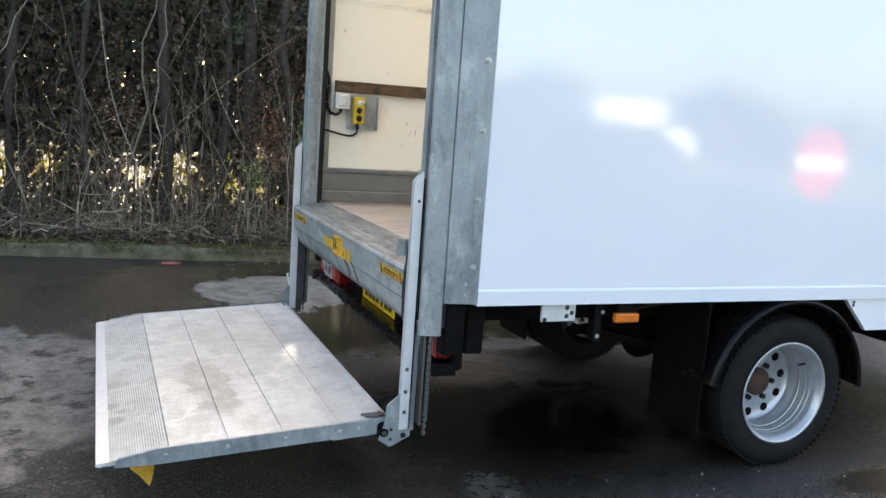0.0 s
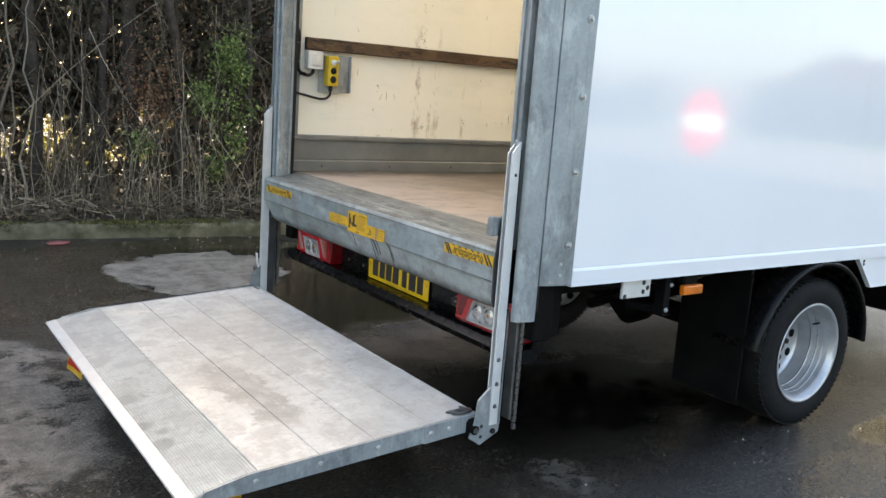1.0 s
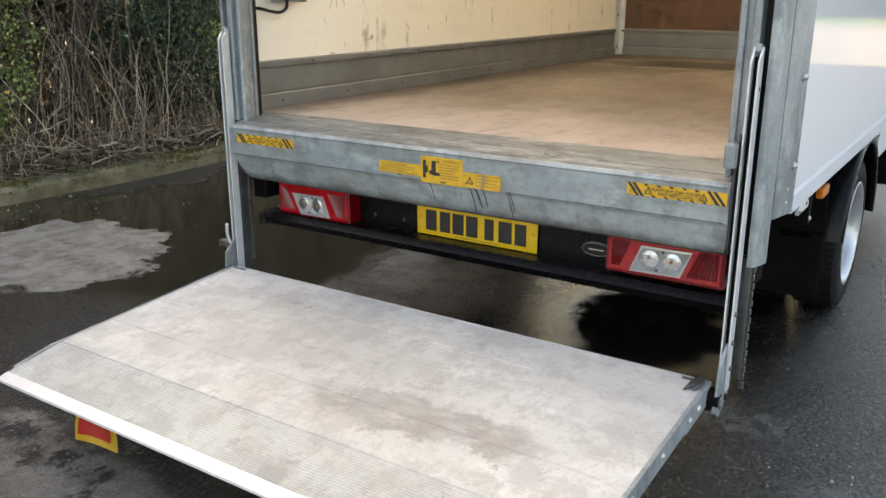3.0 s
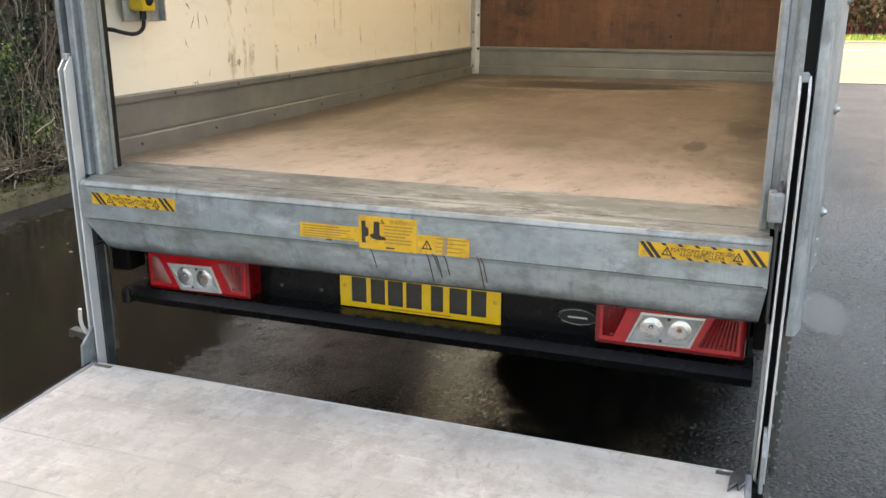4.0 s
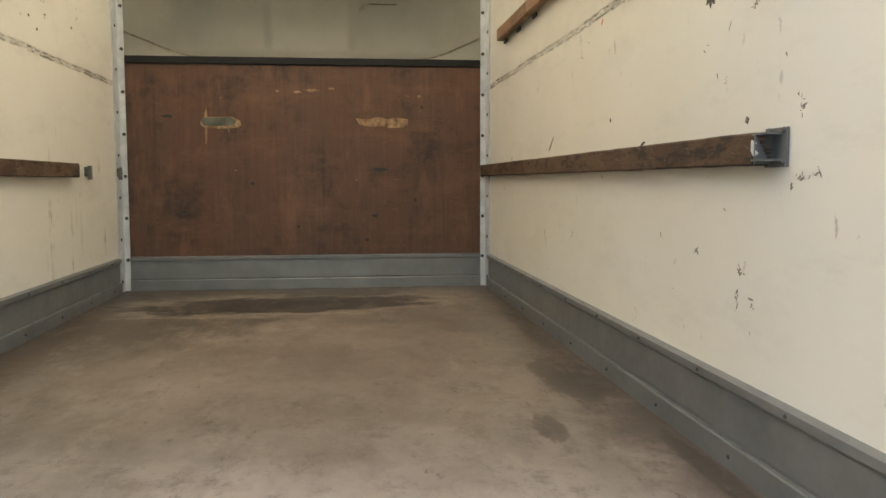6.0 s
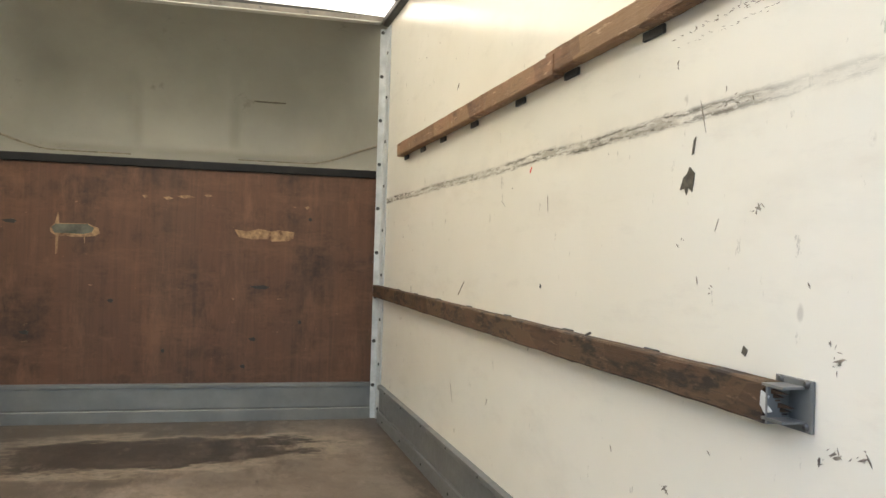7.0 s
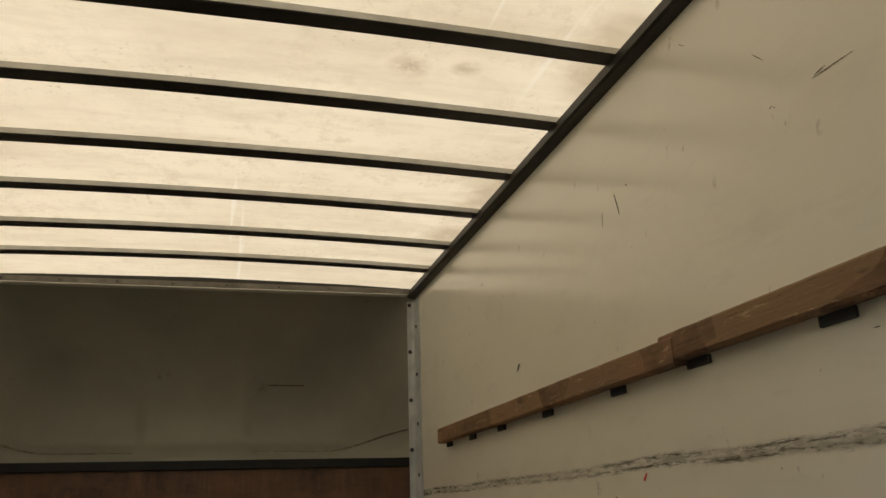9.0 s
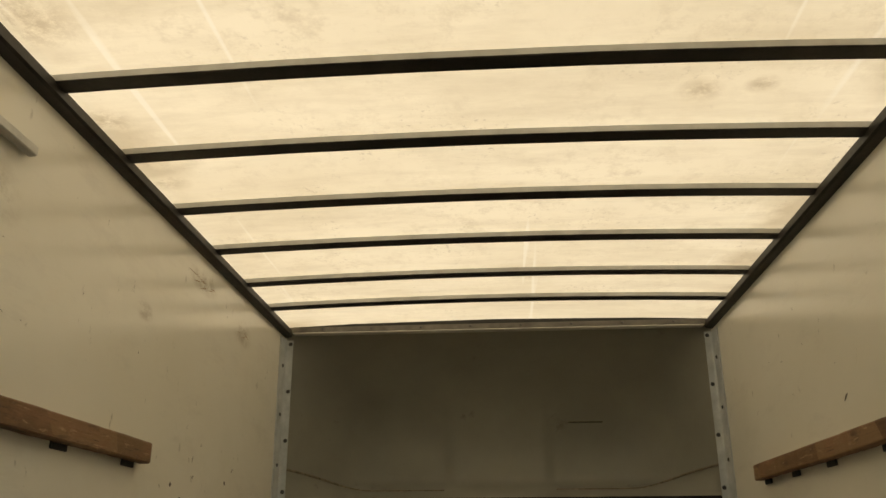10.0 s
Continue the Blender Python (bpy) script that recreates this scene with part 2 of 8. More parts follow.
def deck_material():
    m = Nodes("worn buff deck")
    x, y, z = m.xyz()
    broad = m.noise(1.3, 6, 0.65)
    sweep = m.noise(2.4, 6, 0.7, m.stretch(1.4, 0.8, 1))
    col = m.mix(m.ramp(broad, [(0.32, 0.0), (0.68, 1.0)]), (0.150, 0.120, 0.096), (0.270, 0.217, 0.174))
    col = m.mix(m.ramp(sweep, [(0.48, 0.0), (0.72, 0.55)]), col, (0.125, 0.088, 0.062))
    # pale grey dust trodden in near the door
    near = m.ramp(m.math('ADD', m.math('MULTIPLY', x, 0.55), m.math('MULTIPLY', m.noise(2.2, 5), 0.7)), [(0.46, 0.95), (1.55, 0.0)])
    col = m.mix(near, col, (0.52, 0.43, 0.375))
    # old dark wet patch by the bulkhead, ragged, with pale dried rims
    px = m.math('MULTIPLY', m.math('ADD', m.math('SUBTRACT', x, 3.40), m.math('MULTIPLY', y, 0.06)), 2.5)
    py = m.math('MULTIPLY', m.math('SUBTRACT', y, 0.10), 0.98)
    d = m.math('SQRT', m.math('ADD', m.math('MULTIPLY', px, px), m.math('MULTIPLY', py, py)))
    d = m.math('ADD', d, m.math('MULTIPLY_ADD', m.noise(3.4, 9, 0.7, m.stretch(1.6, 0.8, 1)), 2.0, -1.0))
    # the boards are darker and damp towards the bulkhead, most of all in one corner
    back = m.ramp(m.math('ADD', m.math('MULTIPLY_ADD', m.noise(2.6, 7, 0.72, m.stretch(0.7, 1.4, 1, at=(4, 4, 0))), 1.3, -0.65), m.math('MULTIPLY_ADD', y, 0.45, m.math('MULTIPLY', x, 0.30))), [(0.78, 0.0), (1.25, 0.85)])
    col = m.mix(back, col, (0.066, 0.050, 0.036))
    col = m.mix(m.ramp(d, [(0.62, 0.0), (0.80, 0.75), (1.10, 0.0)]), col, (0.33, 0.275, 0.21))
    col = m.mix(m.ramp(d, [(0.62, 0.97), (0.74, 0.0)]), col, (0.032, 0.023, 0.017))
    # grime along the kick rails
    rim = m.ramp(m.math('MULTIPLY_ADD', m.noise(3.2, 7, 0.72), 0.55, m.math('SUBTRACT', m.math('ABSOLUTE', y), 0.24)), [(0.86, 0.0), (1.0, 0.7)])
    col = m.mix(rim, col, (0.050, 0.038, 0.029))
    # scraped dark stains beside one kick rail
    for cx, cy, rx, ry in ((1.66, -0.91, 0.42, 0.11), (0.72, -0.99, 0.40, 0.035), (2.55, -0.97, 0.55, 0.05), (1.15, -0.72, 0.12, 0.05)):
        ex, ey = m.math('DIVIDE', m.math('SUBTRACT', x, cx), rx), m.math('DIVIDE', m.math('SUBTRACT', y, cy), ry)
        e = m.math('MULTIPLY_ADD', m.noise(7, 9, 0.8, m.stretch(0.8, 1.6, 1)), 2.4, m.math('SUBTRACT', m.math('SQRT', m.math('ADD', m.math('MULTIPLY', ex, ex), m.math('MULTIPLY', ey, ey))), 1.2))
        col = m.mix(m.ramp(m.math('MULTIPLY', e, 0.5), [(0.36, 0.75), (0.48, 0.0)]), col, (0.050, 0.038, 0.029))
    blotch = m.ramp(m.noise(5.5, 7, 0.72, m.stretch(0.7, 1.3, 1)), [(0.49, 0.0), (0.64, 0.55)])
    col = m.mix(m.math('MULTIPLY', blotch, m.math('SUBTRACT', 1.0, m.math('MULTIPLY', near, 0.7))), col, (0.095, 0.070, 0.052))
    pale = m.ramp(m.noise(7.0, 7, 0.75, m.stretch(0.6, 1.5, 1, at=(2.2, 5.1, 0))), [(0.54, 0.0), (0.70, 0.40)])
    col = m.mix(pale, col, (0.37, 0.30, 0.24))
    scratch = m.ramp(m.noise(6, 8, 0.75, m.stretch(1.5, 0.55, 1, at=(6, 2, 0)), 0.3), [(0.54, 0.0), (0.72, 0.28)])
    col = m.mix(scratch, col, (0.34, 0.275, 0.22))
    foot = m.ramp(m.noise(11, 8, 0.78, m.stretch(0.8, 1.1, 1, at=(1, 3, 0))), [(0.53, 0.0), (0.66, 0.6)])
    col = m.mix(foot, col, (0.088, 0.069, 0.054))
    rubbed = m.ramp(m.noise(4.2, 8, 0.74, m.stretch(0.9, 1.1, 1, at=(8, 5, 0))), [(0.49, 0.0), (0.64, 0.30)])
    col = m.mix(m.math('MULTIPLY', rubbed, m.math('SUBTRACT', 1.0, near)), col, (0.075, 0.058, 0.044))
    knock = m.ramp(m.noise(15, 7, 0.78, m.stretch(0.5, 1.2, 1, at=(2, 9, 0))), [(0.60, 0.0), (0.67, 0.75)])
    col = m.mix(knock, col, (0.045, 0.034, 0.026))
    fleck = m.ramp(m.noise(34, 6, 0.75), [(0.62, 0.0), (0.70, 1.0)])
    col = m.mix(m.math('MULTIPLY', fleck, 0.4), col, (0.11, 0.075, 0.05))
    m.bump(m.math('ADD', m.noise(120, 3), sweep), 0.12, 0.004)
    return m.done(col, m.math('MULTIPLY_ADD', broad, 0.25, 0.30), 0.0, 0.45)


def platform_material(name, grooved):
    m = Nodes(name)
    x, y, z = m.xyz()
    broad = m.noise(1.9, 6, 0.65)
    col = m.mix(m.ramp(broad, [(0.3, 0.0), (0.7, 1.0)]), (0.485, 0.484, 0.450), (0.625, 0.620, 0.578))
    wet = m.ramp(m.noise(2.3, 5, 0.62, m.stretch(1.5, 0.75, 1, at=(0.7, 0.35, 0))), [(0.53, 0.0), (0.60, 0.75)])
    col = m.mix(m.math('MULTIPLY', wet, 0.35), col, (0.36, 0.335, 0.305))
    # dark smear dragged across the middle
    u = m.math('SUBTRACT', m.math('ADD', x, m.math('MULTIPLY', y, 0.06)), -0.635)
    u = m.math('MULTIPLY', m.math('MULTIPLY_ADD', m.noise(3.4, 8, 0.75), 0.50, m.math('SUBTRACT', u, 0.25)), 5.0)
    w = m.math('MULTIPLY', m.math('SUBTRACT', y, -0.36), 1.45)
    d = m.math('SQRT', m.math('ADD', m.math('MULTIPLY', u, u), m.math('MULTIPLY', w, w)))
    rag = m.ramp(m.noise(8.0, 9, 0.78, m.stretch(1.6, 0.8, 1)), [(0.42, 0.45), (0.52, 1.0)])
    col = m.mix(m.math('MULTIPLY', m.ramp(d, [(0.46, 0.85), (0.62, 0.0)]), rag), col, (0.275, 0.252, 0.225))
    # round boot mark and greasy dabs along the ramp
    dabs = None
    for dx, dy, r in ((-0.995, -0.171, 0.034), (-1.003, -0.426, 0.026), (-0.993, -0.602, 0.034), (-0.968, -0.510, 0.018)):
        ex, ey = m.math('SUBTRACT', x, dx), m.math('MULTIPLY', m.math('SUBTRACT', y, dy), 0.8)
        e = m.math('MULTIPLY_ADD', m.noise(22, 5, 0.7), 0.05, m.math('SQRT', m.math('ADD', m.math('MULTIPLY', ex, ex), m.math('MULTIPLY', ey, ey))))
        one = m.ramp(m.math('MULTIPLY', e, 8.0), [((r + 0.018) * 8, 0.85), ((r + 0.034) * 8, 0.0)])
        dabs = one if dabs is None else m.math('MAXIMUM', dabs, one)
    col = m.mix(dabs, col, (0.27, 0.258, 0.24))
    tread = m.ramp(m.noise(6.0, 9, 0.8, m.stretch(1.3, 0.9, 1, at=(4, 8, 0))), [(0.55, 0.0), (0.61, 0.5)])
    col = m.mix(tread, col, (0.38, 0.36, 0.325))
    bright = m.ramp(m.noise(4.0, 8, 0.75, m.stretch(1.2, 0.7, 1, at=(7, 2, 0))), [(0.56, 0.0), (0.68, 0.6)])
    col = m.mix(bright, col, (0.76, 0.735, 0.68))
    # warm beige patches stand in for flecks of sun on the alloy
    dry = m.ramp(m.noise(2.0, 4, 0.6, m.stretch(1.4, 0.9, 1, at=(3.1, 1.7, 0))), [(0.58, 0.0), (0.68, 0.65)])
    col = m.mix(dry, col, (0.70, 0.66, 0.57))
    mott = m.ramp(m.noise(7.5, 9, 0.76, m.stretch(1.0, 1.0, 1, at=(2, 6, 0))), [(0.46, 0.0), (0.57, 0.62)])
    col = m.mix(mott, col, (0.385, 0.372, 0.340))
    drag = m.ramp(m.noise(16, 9, 0.8, m.stretch(0.7, 1.4, 1, at=(5, 1, 0)), 0.8), [(0.55, 0.0), (0.62, 0.55)])
    col = m.mix(drag, col, (0.33, 0.315, 0.285))
    spots = m.ramp(m.noise(13, 5, 0.7), [(0.62, 0.0), (0.72, 0.6)])
    col = m.mix(spots, col, (0.24, 0.225, 0.21))
    brush = m.noise(26, 4, 0.6, m.stretch(5, 0.35, 1))
    col = m.mix(m.ramp(brush, [(0.45, 0.0), (0.75, 0.3)]), col, (0.36, 0.345, 0.32))
    if grooved:
        h = m.math('MULTIPLY', m.waves(36, 'X'), 1.0)
        col = m.mix(m.ramp(h, [(0.10, 0.30), (0.55, 0.0)]), col, (0.30, 0.29, 0.27))
        m.bump(m.math('ADD', h, m.math('MULTIPLY', m.noise(60, 3), 0.4)), 0.6, 0.004)
    else:
        m.bump(m.math('ADD', brush, m.noise(60, 3)), 0.15, 0.004)
    return m.done(col, m.math('MULTIPLY_ADD', broad, 0.2, 0.40), 0.1)


def ground_material():
    """Old wet tarmac with standing water, silt and dry islands; shade and light painted in."""
    m = Nodes("wet tarmac")
    x, y, z = m.xyz()
    warp = m.math('MULTIPLY_ADD', m.noise(1.9, 8, 0.68), 1.5, -0.75)

    def blob(cx, cy, rx, ry, edge=0.12, jag=0.55):
        dx = m.math('DIVIDE', m.math('SUBTRACT', x, cx), rx)
        dy = m.math('DIVIDE', m.math('SUBTRACT', y, cy), ry)
        d = m.math('SQRT', m.math('ADD', m.math('MULTIPLY', dx, dx), m.math('MULTIPLY', dy, dy)))
        d = m.math('MULTIPLY_ADD', warp, jag, d)
        return m.ramp(m.math('MULTIPLY', d, 0.5), [(0.5 - edge / 2, 1.0), (0.5 + edge / 2, 0.0)])

    stone = m.cells(64)
    grit = m.noise(190, 4, 0.8)
    broad = m.noise(0.7, 6, 0.6)
    col = m.mix(m.ramp(broad, [(0.3, 0.0), (0.7, 1.0)]), (0.005, 0.0040, 0.0031), (0.017, 0.0136, 0.0104))
    chip = m.ramp(m.cells(64, color=True), [(0.30, 0.0), (0.90, 1.0)])
    col = m.mix(m.math('MULTIPLY', chip, 0.34), col, (0.090, 0.076, 0.060))
    pale_chip = m.math('MULTIPLY', m.ramp(m.cells(88, color=True), [(0.80, 0.0), (0.86, 1.0)]), m.ramp(m.noise(1.4, 5, 0.65, m.stretch(1, 1, 1, at=(6, 1, 0))), [(0.40, 0.10), (0.58, 0.6)]))
    col = m.mix(pale_chip, col, (0.26, 0.225, 0.18))
    col = m.mix(m.ramp(m.noise(75, 4, 0.8), [(0.565, 0.0), (0.64, 0.85)]), col, (0.16, 0.142, 0.12))
    grain = m.ramp(m.cells(36, m.stretch(1, 1, 0)), [(0.09, 1.0), (0.15, 0.0)])
    grain = m.math('MULTIPLY', grain, m.ramp(m.noise(9, 5, 0.7), [(0.43, 0.0), (0.56, 1.0)]))
    col = m.mix(grain, col, (0.42, 0.385, 0.33))
    col = m.mix(m.ramp(m.noise(34, 6, 0.82, m.stretch(1, 1, 1, at=(3, 3, 0))), [(0.60, 0.0), (0.66, 0.5)]), col, (0.075, 0.066, 0.055))
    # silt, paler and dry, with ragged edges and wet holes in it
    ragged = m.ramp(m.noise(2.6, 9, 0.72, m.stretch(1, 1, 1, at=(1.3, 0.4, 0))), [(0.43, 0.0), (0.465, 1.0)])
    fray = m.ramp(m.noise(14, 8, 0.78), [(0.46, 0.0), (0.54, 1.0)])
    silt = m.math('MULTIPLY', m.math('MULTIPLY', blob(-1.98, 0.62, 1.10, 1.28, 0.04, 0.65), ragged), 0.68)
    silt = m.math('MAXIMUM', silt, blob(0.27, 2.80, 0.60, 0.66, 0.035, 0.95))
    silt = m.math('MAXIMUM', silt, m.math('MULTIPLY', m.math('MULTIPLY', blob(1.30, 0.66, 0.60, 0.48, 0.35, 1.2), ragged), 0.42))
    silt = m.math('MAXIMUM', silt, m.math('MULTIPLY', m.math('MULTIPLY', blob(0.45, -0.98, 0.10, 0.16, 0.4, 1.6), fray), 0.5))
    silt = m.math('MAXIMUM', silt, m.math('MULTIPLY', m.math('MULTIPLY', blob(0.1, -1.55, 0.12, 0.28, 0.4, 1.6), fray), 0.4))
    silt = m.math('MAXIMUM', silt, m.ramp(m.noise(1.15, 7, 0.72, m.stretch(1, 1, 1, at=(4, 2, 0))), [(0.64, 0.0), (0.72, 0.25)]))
    # faint pale blobs put the brighter light of the open yard into the colour
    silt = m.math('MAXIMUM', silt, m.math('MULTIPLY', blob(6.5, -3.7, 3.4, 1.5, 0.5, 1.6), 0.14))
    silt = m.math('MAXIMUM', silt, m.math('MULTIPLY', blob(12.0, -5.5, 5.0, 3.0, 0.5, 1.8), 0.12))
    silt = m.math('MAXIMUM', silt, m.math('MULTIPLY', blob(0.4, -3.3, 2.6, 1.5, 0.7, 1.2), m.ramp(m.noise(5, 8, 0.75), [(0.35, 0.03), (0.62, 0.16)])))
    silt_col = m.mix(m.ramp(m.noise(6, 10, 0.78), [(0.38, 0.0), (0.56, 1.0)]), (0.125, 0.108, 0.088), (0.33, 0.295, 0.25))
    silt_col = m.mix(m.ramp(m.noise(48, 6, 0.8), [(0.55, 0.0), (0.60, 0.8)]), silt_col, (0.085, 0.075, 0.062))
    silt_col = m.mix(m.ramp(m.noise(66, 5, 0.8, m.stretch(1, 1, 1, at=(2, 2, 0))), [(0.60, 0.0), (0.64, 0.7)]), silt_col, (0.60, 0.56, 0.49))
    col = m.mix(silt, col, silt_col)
    # standing water
    pool = m.math('MAXIMUM', blob(0.35, 2.55, 2.1, 1.55, 0.06, 0.5), blob(-3.6, 2.6, 2.6, 1.4, 0.06, 0.6))
    pool = m.math('MAXIMUM', pool, blob(2.9, 2.3, 2.2, 1.4, 0.06, 0.5))
    pool = m.math('MAXIMUM', pool, m.math('MULTIPLY', m.math('MULTIPLY', blob(2.6, -2.0, 1.1, 0.36, 0.12, 1.2), ragged), 0.45))
    pool = m.math('MULTIPLY', pool, m.math('SUBTRACT', 1.0, silt))
    # only a thin film of water away from the low spot behind the lift
    still = m.ramp(m.math('MULTIPLY_ADD', warp, 0.15, m.math('MULTIPLY_ADD', x, 0.4, 0.5)), [(0.42, 0.25), (0.58, 1.0)])
    still = m.math('MAXIMUM', still, m.ramp(m.math('MULTIPLY_ADD', warp, 0.12, m.math('MULTIPLY', y, 0.25)), [(0.36, 0.0), (0.48, 0.45)]))
    pool = m.math('MULTIPLY', pool, still)
    # near-black wet blob paints in the van's shade; clear water in the yard's hollows
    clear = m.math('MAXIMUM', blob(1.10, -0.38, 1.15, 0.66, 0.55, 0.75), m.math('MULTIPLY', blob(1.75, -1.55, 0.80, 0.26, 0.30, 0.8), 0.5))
    film = m.math('MULTIPLY', blob(2.7, -1.90, 1.75, 0.72, 0.35, 0.7), m.ramp(m.noise(26, 6, 0.78), [(0.40, 0.55), (0.62, 0.10)]))
    clear = m.math('MAXIMUM', clear, film)
    for cx, cy, rx, ry, k in ((2.30, -1.30, 0.40, 0.12, 0.8), (3.05, -1.90, 0.60, 0.14, 0.85), (4.3, -2.3, 0.9, 0.25, 0.7), (5.6, -3.0, 1.2, 0.3, 0.6)):
        clear = m.math('MAXIMUM', clear, m.math('MULTIPLY', blob(cx, cy, rx, ry, 0.3, 1.0), k))
    clear = m.math('MULTIPLY', clear, m.math('SUBTRACT', 1.0, silt))
    # a paler, shinier strip beside the van paints in the sky's sheen there
    sky_sheen = m.math('MULTIPLY', blob(2.3, -2.0, 2.3, 0.90, 0.4, 0.5), m.ramp(m.noise(34, 7, 0.8, m.stretch(1, 1, 1, at=(5, 5, 0))), [(0.40, 0.1), (0.58, 0.9)]))
    col = m.mix(sky_sheen, col, (0.125, 0.120, 0.118))
    col = m.mix(pool, col, (0.026, 0.021, 0.013))
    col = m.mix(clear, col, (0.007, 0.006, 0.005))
    pool = m.math('MAXIMUM', pool, clear)
    damp = m.ramp(m.noise(0.9, 5, 0.6, m.stretch(1, 1, 1, at=(9, 3, 0))), [(0.35, 0.0), (0.65, 1.0)])
    rough = m.math('MULTIPLY_ADD', damp, -0.12, 0.40)
    rough = m.math('ADD', rough, m.ramp(m.noise(70, 4, 0.8), [(0.42, -0.06), (0.60, 0.20)]))
    rough = m.math('MULTIPLY_ADD', silt, 0.25, rough)
    rough = m.mix(pool, rough, (0.085, 0.085, 0.085))
    fade = m.math('SUBTRACT', 1.0, m.math('MULTIPLY', pool, 0.985))
    h = m.math('MULTIPLY', m.math('ADD', m.math('MULTIPLY', stone, 0.9), m.math('MULTIPLY', grit, 0.8)), fade)
    m.bump(h, 1.0, 0.0085)
    return m.done(col, rough, 0.0, m.math('MULTIPLY_ADD', sky_sheen, 0.45, 0.42))


def roof_material():
    m = Nodes("translucent roof sheet")
    x, y, z = m.xyz()
    dirt = m.ramp(m.noise(9, 8, 0.8), [(0.50, 0.0), (0.68, 0.45)])
    dirt = m.math('MULTIPLY', dirt, m.ramp(m.noise(1.7, 4, 0.6, m.stretch(1, 1, 1, at=(5, 1, 0))), [(0.40, 0.25), (0.60, 1.0)]))
    # grime gathers in smudges along the rails
    side = m.ramp(m.math('MULTIPLY_ADD', m.noise(3.0, 6, 0.7), 0.5, m.math('SUBTRACT', m.math('ABSOLUTE', y), 0.25)), [(0.86, 0.0), (1.02, 0.7)])
    dirt = m.math('MAXIMUM', dirt, m.math('MULTIPLY', side, m.ramp(m.noise(1.3, 3, 0.5, m.stretch(2.4, 1, 1, at=(0, 3, 0))), [(0.47, 0.0), (0.60, 1.0)])))
    for bx, by, r in ((1.89, -0.54, 0.07), (1.865, -0.685, 0.05), (1.45, 0.98, 0.16), (1.92, 1.00, 0.10), (1.25, -0.97, 0.09), (2.3, 0.98, 0.08)):
        ex, ey = m.math('SUBTRACT', x, bx), m.math('SUBTRACT', y, by)
        e = m.math('DIVIDE', m.math('SQRT', m.math('ADD', m.math('MULTIPLY', ex, ex), m.math('MULTIPLY', ey, ey))), 2 * r)
        dirt = m.math('MAXIMUM', dirt, m.math('MULTIPLY', m.ramp(e, [(0.1, 0.85), (0.5, 0.0)]), m.ramp(m.noise(16, 7, 0.78), [(0.40, 0.15), (0.58, 1.0)])))
    speck = m.ramp(m.noise(45, 6, 0.8), [(0.56, 0.0), (0.64, 0.65)])
    speck = m.math('MULTIPLY', speck, m.ramp(m.noise(2.6, 4, 0.6, m.stretch(1, 1, 1, at=(0, 7, 0))), [(0.52, 0.0), (0.66, 1.0)]))
    blot = m.ramp(m.noise(1.4, 4, 0.6), [(0.4, 0.0), (0.75, 0.4)])
    col = m.mix(dirt, (0.93, 0.86, 0.70), (0.50, 0.41, 0.27))
    col = m.mix(m.math('MULTIPLY', blot, 1.5), col, (0.74, 0.66, 0.50))
    col = m.mix(speck, col, (0.42, 0.35, 0.25))
    sweep = m.ramp(m.noise(3.0, 6, 0.7, m.stretch(2.2, 0.5, 1)), [(0.45, 0.0), (0.72, 0.65)])
    col = m.mix(sweep, col, (0.70, 0.62, 0.47))
    line = m.ramp(m.noise(9, 2, 0.5, m.stretch(0.05, 1.6, 1)), [(0.66, 0.0), (0.70, 0.5)])
    col = m.mix(line, col, (1.0, 0.97, 0.88))
    tr = m.tree.nodes.new("ShaderNodeBsdfTranslucent")
    df = m.tree.nodes.new("ShaderNodeBsdfDiffuse")
    mx = m.tree.nodes.new("ShaderNodeMixShader")
    m.put(tr.inputs[0], col)
    m.put(df.inputs[0], col)
    mx.inputs[0].default_value = 0.68
    m.tree.links.new(df.outputs[0], mx.inputs[1])
    m.tree.links.new(tr.outputs[0], mx.inputs[2])
    m.tree.links.new(mx.outputs[0], m.out.inputs[0])
    return m.mat


def leaf_material(name, stops, through=0.4):
    m = Nodes(name)
    n = m.tree.nodes.new("ShaderNodeNewGeometry")
    col = m.ramp(n.outputs["Random Per Island"], stops)
    tr = m.tree.nodes.new("ShaderNodeBsdfTranslucent")
    mx = m.tree.nodes.new("ShaderNodeMixShader")
    mx.inputs[0].default_value = through
    m.put(tr.inputs[0], col)
    m.done(col, 0.5, 0.0, 0.35)
    m.tree.links.new(m.bsdf.outputs[0], mx.inputs[1])
    m.tree.links.new(tr.outputs[0], mx.inputs[2])
    m.tree.links.new(mx.outputs[0], m.out.inputs[0])
    return m.mat


def stem_material(name, stops):
    m = Nodes(name)
    n = m.tree.nodes.new("ShaderNodeNewGeometry")
    col = m.ramp(n.outputs["Random Per Island"], stops)
    col = m.mix(m.math('MULTIPLY', m.noise(60, 4), 0.5), col, (0.02, 0.018, 0.014))
    return m.done(col, 0.8)


def white_panel():
    m = Nodes("gloss white body panel")
    broad = m.noise(0.8, 4)
    col = m.mix(m.ramp(broad, [(0.3, 0.0), (0.7, 1.0)]), (0.80, 0.81, 0.83), (0.84, 0.85, 0.86))
    grime = m.ramp(m.math('MULTIPLY', m.noise(3, 6, 0.7, m.stretch(1, 1, 0.4)), 1.0), [(0.55, 0.0), (0.8, 0.12)])
    col = m.mix(grime, col, (0.55, 0.53, 0.50))
    m.bump(m.noise(1.1, 2), 0.02, 0.02)
    return m.done(col, 0.065, 0.0, 1.0)


